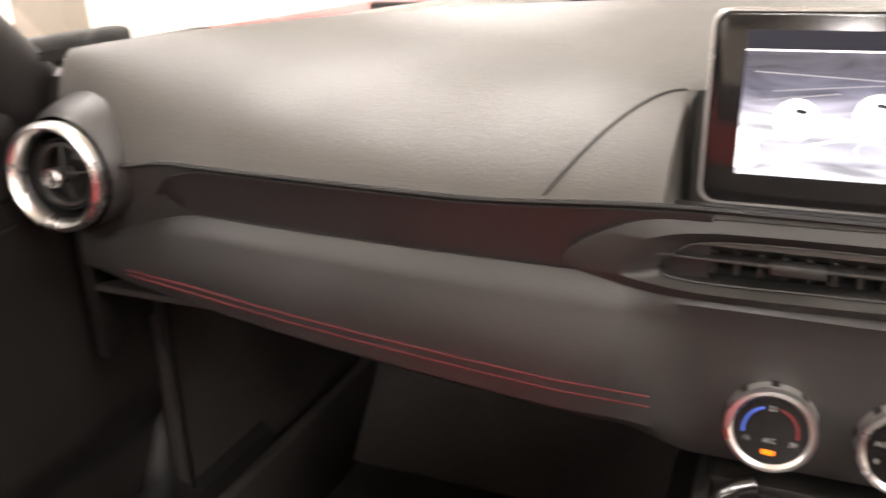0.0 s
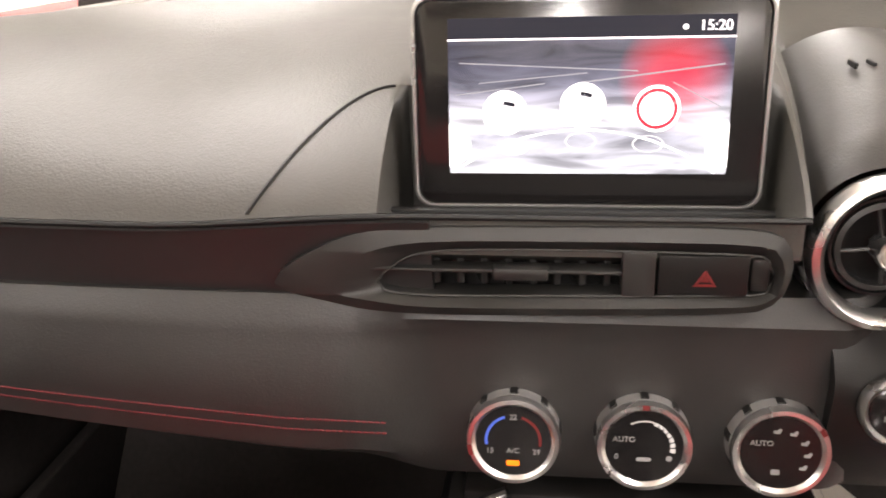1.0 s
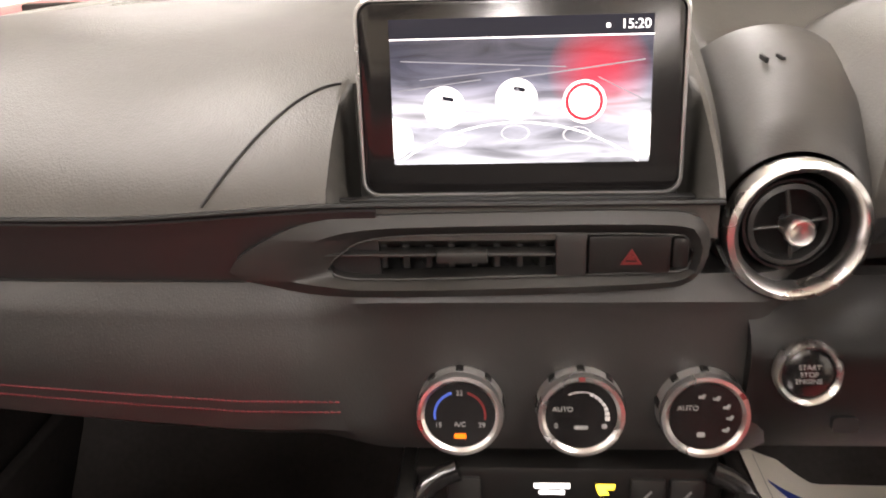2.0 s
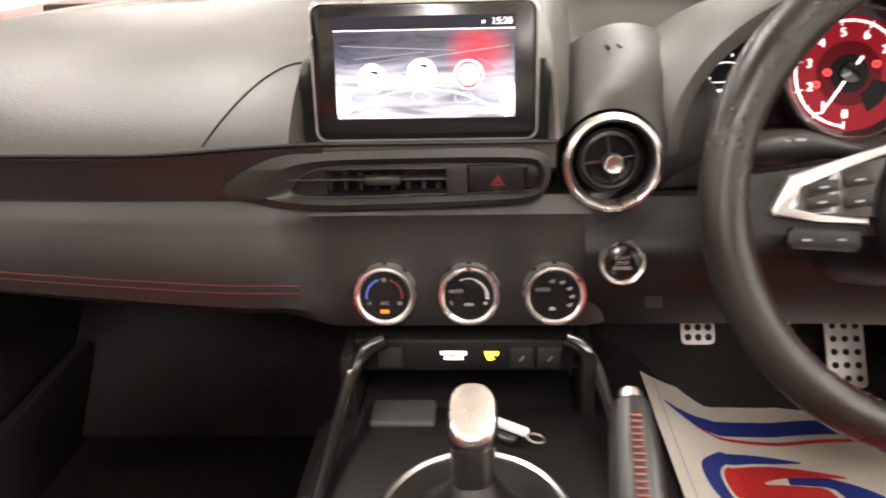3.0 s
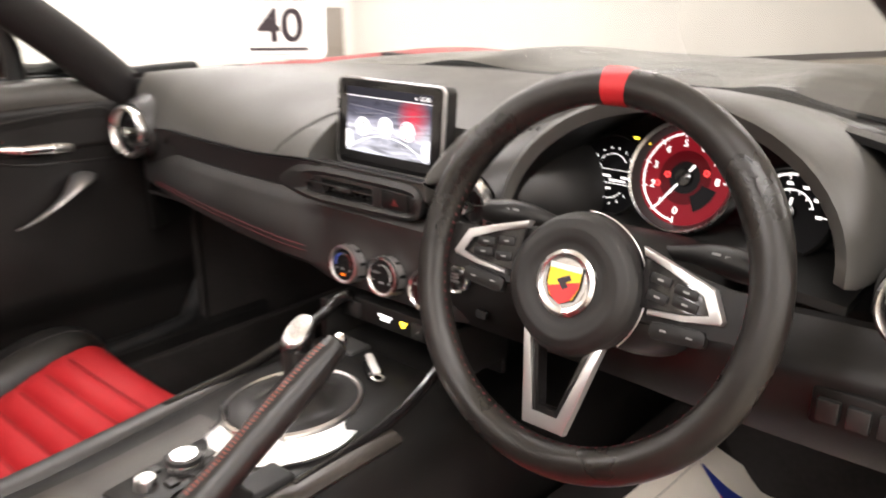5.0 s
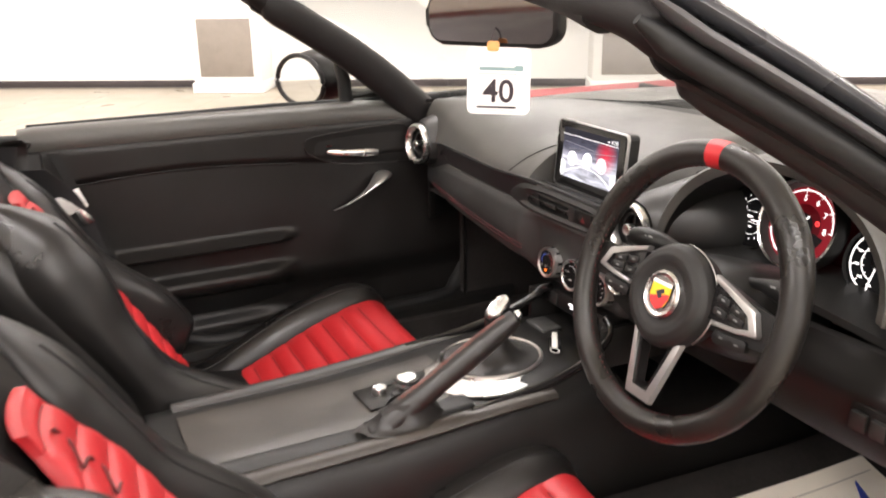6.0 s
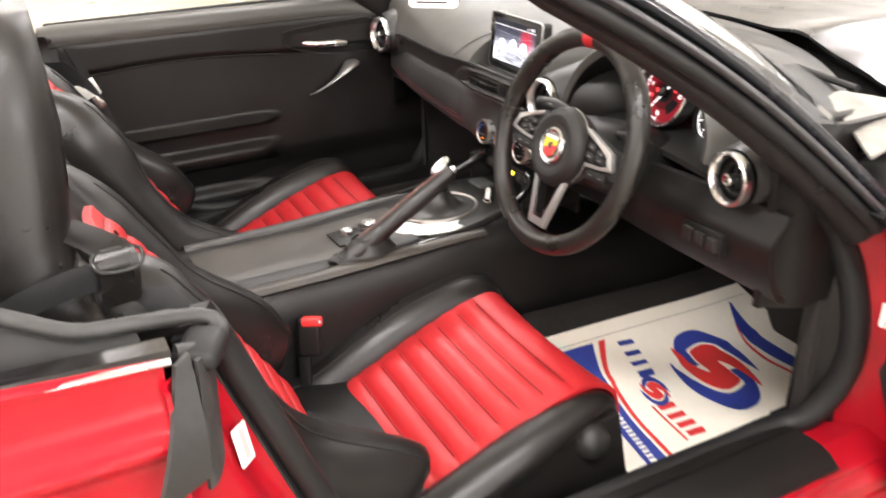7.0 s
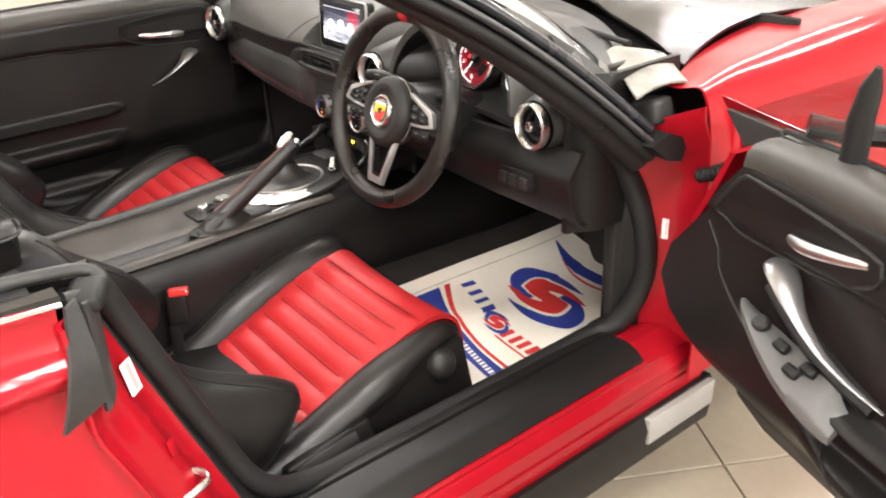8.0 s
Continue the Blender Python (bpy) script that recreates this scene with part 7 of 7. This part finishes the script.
SILVER_GREY = mat("grey_satin_panel", (0.09, 0.09, 0.087), 0.4)
door("passenger_door", -1, 0, "closed black-trimmed passenger door with chrome lever")
open_door = door("driver_door", 1, 70.8, "open red driver's door with black trim and silver pull handle")


# ---------- mirror, tag, paper mat ----------
def rear_view_mirror():
    ob = thing("rear_view_mirror", (0.0, -0.10, 1.14), "black rear-view mirror hanging from the windscreen", "mirror")
    m = face_at((0.008, -0.167, 1.112), (0.52, -0.84, -0.06))
    part("mirror_case", plate(rounded(0.218, 0.078, 0.027, 8), 0.030, m, 0.008), PLASTIC, ob)
    part("mirror_glass", plate(rounded(0.204, 0.066, 0.022, 8), 0.002, off(m, 0, 0, 0.0012)), DIM_MIRROR, ob, "dark tinted mirror glass")
    part("stem", tube([m @ V((0, 0, -0.028)), m @ V((0, 0.01, -0.05)), V((0, -0.09, 1.135))], 0.009, 10), PLASTIC, ob)
    return ob


DIM_MIRROR = mat("tinted_mirror", (0.30, 0.27, 0.27), 0.05, metal=1.0, vary=0.0, rough_vary=0.0)
rear_view_mirror()


def hang_tag():
    c = V((0.034, -0.165, 1.017))
    ob = thing("hang_tag", c + V((0, 0, 0.06)), "white dealer hang tag with the number 40", "tag")
    m = face_at(c, (0.80, -0.62, 0.02), (0.02, 0, 1)) @ Matrix.Diagonal((0.89, 0.89, 0.89, 1))
    part("card", plate(rounded(0.104, 0.108, 0.010, 5), 0.0012, off(m, 0, 0.010)), CARD, ob)
    part("lettering", words("40", 0.052, off(m, 0.0, -0.008, 0.0006), 0.0001, bold=0.0008), INK_BLACK, ob, "dark printed number", smooth=False)
    for y, w, h, mm in ((0.030, 0.058, 0.0055, TAG_TEAL), (0.0215, 0.066, 0.0016, STICKER_GREY), (-0.0325, 0.066, 0.0035, INK_BLACK), (-0.0385, 0.060, 0.0012, STICKER_GREY)):
        part("print_bar", plate(rounded(w, h, h * 0.3, 2), 0.0002, off(m, -0.003, y, 0.0008)), mm, ob, smooth=False)
    part("print_mark", plate(rounded(0.015, 0.009, 0.003, 3), 0.0002, off(m, 0.033, 0.031, 0.0008)), TAG_TEAL, ob)
    part("clip", plate(rounded(0.020, 0.016, 0.004, 3), 0.003, off(m, -0.010, 0.066, 0.002), 0.0008), TAG_CLIP, ob, "small orange clip")
    part("string", tube([m @ V((-0.014, 0.070, 0.001)), m @ V((-0.012, 0.085, -0.004)), m @ V((-0.008, 0.10, -0.02))], 0.0010, 6), INK_BLACK, ob)
    return ob


TAG_TEAL = mat("grey_teal_ink", (0.20, 0.30, 0.30), 0.6)
TAG_CLIP = mat("orange_clip", (0.65, 0.30, 0.10), 0.5)
hang_tag()


def on_mat(x, y, lift=0.0):
    """A point on the paper mat, from the middle of its emblem: x across, y ahead; its edge climbs the tunnel's side."""
    px = 0.397 + 1.06 * x if x > -0.044 else 0.350 + 0.53 * (x + 0.044)
    py = 0.297 + 1.205 * y + (0.22 * (x + 0.044) if x < -0.044 else -0.26 * (x + 0.044))
    return V((px, py, footwell_z(px, py) + 0.0012 * math.sin(17 * x + 11 * y) + lift))


def print_shape(name, outline, material, parent, lift, label=""):
    """A printed patch: a thin filled shape that follows the paper."""
    bm = bmesh.new()
    vs = [bm.verts.new((p[0], p[1], 0)) for p in outline]
    bmesh.ops.triangulate(bm, faces=[bm.faces.new(vs)])
    for _ in range(3):
        bmesh.ops.subdivide_edges(bm, edges=[e for e in bm.edges if e.calc_length() > 0.016], cuts=1)
        bmesh.ops.triangulate(bm, faces=[f for f in bm.faces if len(f.verts) > 3])
    for v in bm.verts:
        v.co = on_mat(v.co.x, v.co.y, lift)
    return part(name, bm, material, parent, label, smooth=False)


def paper_mat():
    ob = thing("paper_floor_mat", on_mat(0, 0, -0.004), "white printed paper mat with blue and red swirl in the footwell", "paper mat")
    part("paper", thick(grid(lambda u, v: on_mat(lerp(-0.232, 0.226, u), lerp(-0.275, 0.188 + 0.005 * math.sin(5 * u), v)), 40, 34), 0.0006), PAPER, ob, "white paper sheet")

    def curve(pts, n=24):
        return [(p.x, p.y) for p in smooth_line([(*q, 0) for q in pts], n)]

    def strip(top, low):
        return curve(top) + curve(low)[::-1]
    # emblem: a red S-shaped swirl held by two blue ones
    red = ((-0.064, -0.019), (-0.073, 0.013), (-0.050, 0.033), (-0.004, 0.048), (0.047, 0.052), (0.098, 0.044), (0.047, 0.038), (0.010, 0.028), (-0.013, 0.014), (0.023, 0.019), (0.050, 0.021))
    blue = ((0.052, 0.070), (-0.020, 0.071), (-0.083, 0.056), (-0.132, 0.029), (-0.133, -0.009), (-0.105, -0.033), (-0.058, -0.047), (-0.020, -0.047), (-0.060, -0.032), (-0.084, -0.011), (-0.090, 0.013), (-0.061, 0.041), (-0.005, 0.055), (0.032, 0.064))
    s1 = red + tuple((-x, -y) for x, y in red)

    def swirl(pts, k, x, y, n=60):
        return [(x + k * p.x, y + k * p.y) for p in smooth_line([(*q, 0) for q in pts], n, True)]
    print_shape("swirl", swirl(s1, 1.14, 0.007, -0.006, 90), PAPER, ob, 0.0026, "white border of the mark")
    print_shape("swirl", swirl(s1, 1.0, 0.007, -0.006, 90), INK_RED, ob, 0.0040, "red printed S-shaped mark")
    for q in (1, -1):
        print_shape("swirl", swirl([(q * x, q * y) for x, y in blue], 1.0, 0.007, -0.006), INK_BLUE, ob, 0.0012, "blue printed swirl")
    # the lettering stands as slanting bars
    for x, y, material in ((-0.151, -0.118, INK_BLUE), (-0.114, -0.121, INK_BLUE), (-0.078, -0.125, INK_BLUE), (-0.042, -0.129, INK_BLUE), (0.058, -0.138, INK_RED), (0.090, -0.136, INK_RED), (0.119, -0.133, INK_RED), (0.147, -0.130, INK_RED)):
        print_shape("print_bar", [(x - 0.010, y - 0.015), (x + 0.006, y - 0.015), (x + 0.010, y + 0.015), (x - 0.006, y + 0.015)], material, ob, 0.0012)
    print_shape("swirl", swirl(s1, 0.36, 0.010, -0.137, 50), INK_RED, ob, 0.0026)
    for q in (1, -1):
        print_shape("swirl", swirl([(q * x, q * y) for x, y in blue], 0.33, 0.010, -0.137, 40), INK_BLUE, ob, 0.0012)
    print_shape("print_bar", [(0.045, -0.163), (0.160, -0.156), (0.160, -0.152), (0.045, -0.159)], INK_RED, ob, 0.0012)
    # bands at both ends and the line along one side
    print_shape("end_band", strip(((-0.177, 0.140), (-0.058, 0.129), (0.034, 0.143), (0.100, 0.160), (0.198, 0.172)), ((-0.176, 0.136), (-0.067, 0.101), (0.016, 0.107), (0.097, 0.128), (0.198, 0.142))), INK_BLUE, ob, 0.0012, "blue printed band")
    print_shape("end_band", strip(((-0.100, 0.110), (-0.039, 0.096), (0.030, 0.099), (0.106, 0.119), (0.198, 0.133)), ((-0.100, 0.108), (-0.039, 0.091), (0.030, 0.092), (0.106, 0.112), (0.198, 0.124))), INK_RED, ob, 0.0012, "red printed line")
    print_shape("end_band", strip(((-0.178, -0.150), (-0.100, -0.182), (-0.040, -0.194), (0.067, -0.197), (0.215, -0.190)), ((-0.178, -0.164), (-0.100, -0.192), (-0.040, -0.202), (0.067, -0.204), (0.215, -0.197))), INK_RED, ob, 0.0012, "red printed line")
    print_shape("end_band", strip(((-0.178, -0.176), (-0.100, -0.199), (-0.040, -0.208), (0.067, -0.209), (0.215, -0.203)), ((-0.178, -0.240), (-0.100, -0.244), (-0.040, -0.243), (0.067, -0.242), (0.215, -0.238))), INK_BLUE, ob, 0.0012, "blue printed band")
    for i in range(14):
        x = 0.004 + 0.0125 * i
        print_shape("print_bar", [(x, -0.232), (x + 0.008, -0.232), (x + 0.009, -0.221), (x + 0.001, -0.221)], PAPER, ob, 0.0016)
    print_shape("print_bar", [(-0.191, -0.262), (-0.1885, -0.262), (-0.1885, 0.180), (-0.191, 0.180)], FOLD_GREY, ob, 0.0010)
    print_shape("print_bar", [(0.198, -0.262), (0.200, -0.262), (0.200, 0.180), (0.198, 0.180)], FOLD_GREY, ob, 0.0010)
    return ob


FOLD_GREY = mat("grey_fold_line", (0.40, 0.38, 0.34), 0.8)
paper_mat()

# ---------- hall floor, tile by tile ----------
def tiled_floor():
    u0, u1, n0, n1, _ = HALL
    TURN, S, GAP = 60.0, 0.60, 0.004
    fl = solo("floor", hall_box(u0, u1, n0, n1, -0.12, -0.006), GROUT, "beige tiled hall floor with dark joints", "floor", kind="structure")
    m = Matrix.Rotation(radians(TURN), 3, "Z")
    o = V((0.868, 0.365, 0))
    near = box((0, 0, 0), (S - GAP, S - GAP, 0.008), 0.0015, 1)
    me = bpy.data.meshes.new("tile")
    near.to_mesh(me)
    near.free()
    me.materials.append(TILE)
    far = bmesh.new()
    for i in range(-22, 23):
        for j in range(-22, 23):
            c = o + m @ V(((i + 0.5) * S, (j + 0.5) * S, 0))
            u, n = c.dot(RU), c.dot(RN)
            if not (u0 - 0.1 < u < u1 + 0.1 and n0 - 0.1 < n < n1 + 0.1):
                continue
            if -4.5 < c.x < 3.0 and -2.0 < c.y < 3.0 and 0.2 + u0 < u < u1 - 0.2 and n0 + 0.2 < n < n1 - 0.2:
                t = new("tile", me)
                t.matrix_basis = Matrix.Translation(c + V((0, 0, -0.004))) @ m.to_4x4()
                t.parent = fl
            else:
                q = S / 2 - GAP / 2
                vs = [far.verts.new(c + m @ V((a * q, b * q, 0))) for a, b in ((-1, -1), (1, -1), (1, 1), (-1, 1))]
                far.faces.new(vs)
    part("far_tiles", far, TILE, fl, smooth=False)["kind"] = "stuff"


tiled_floor()
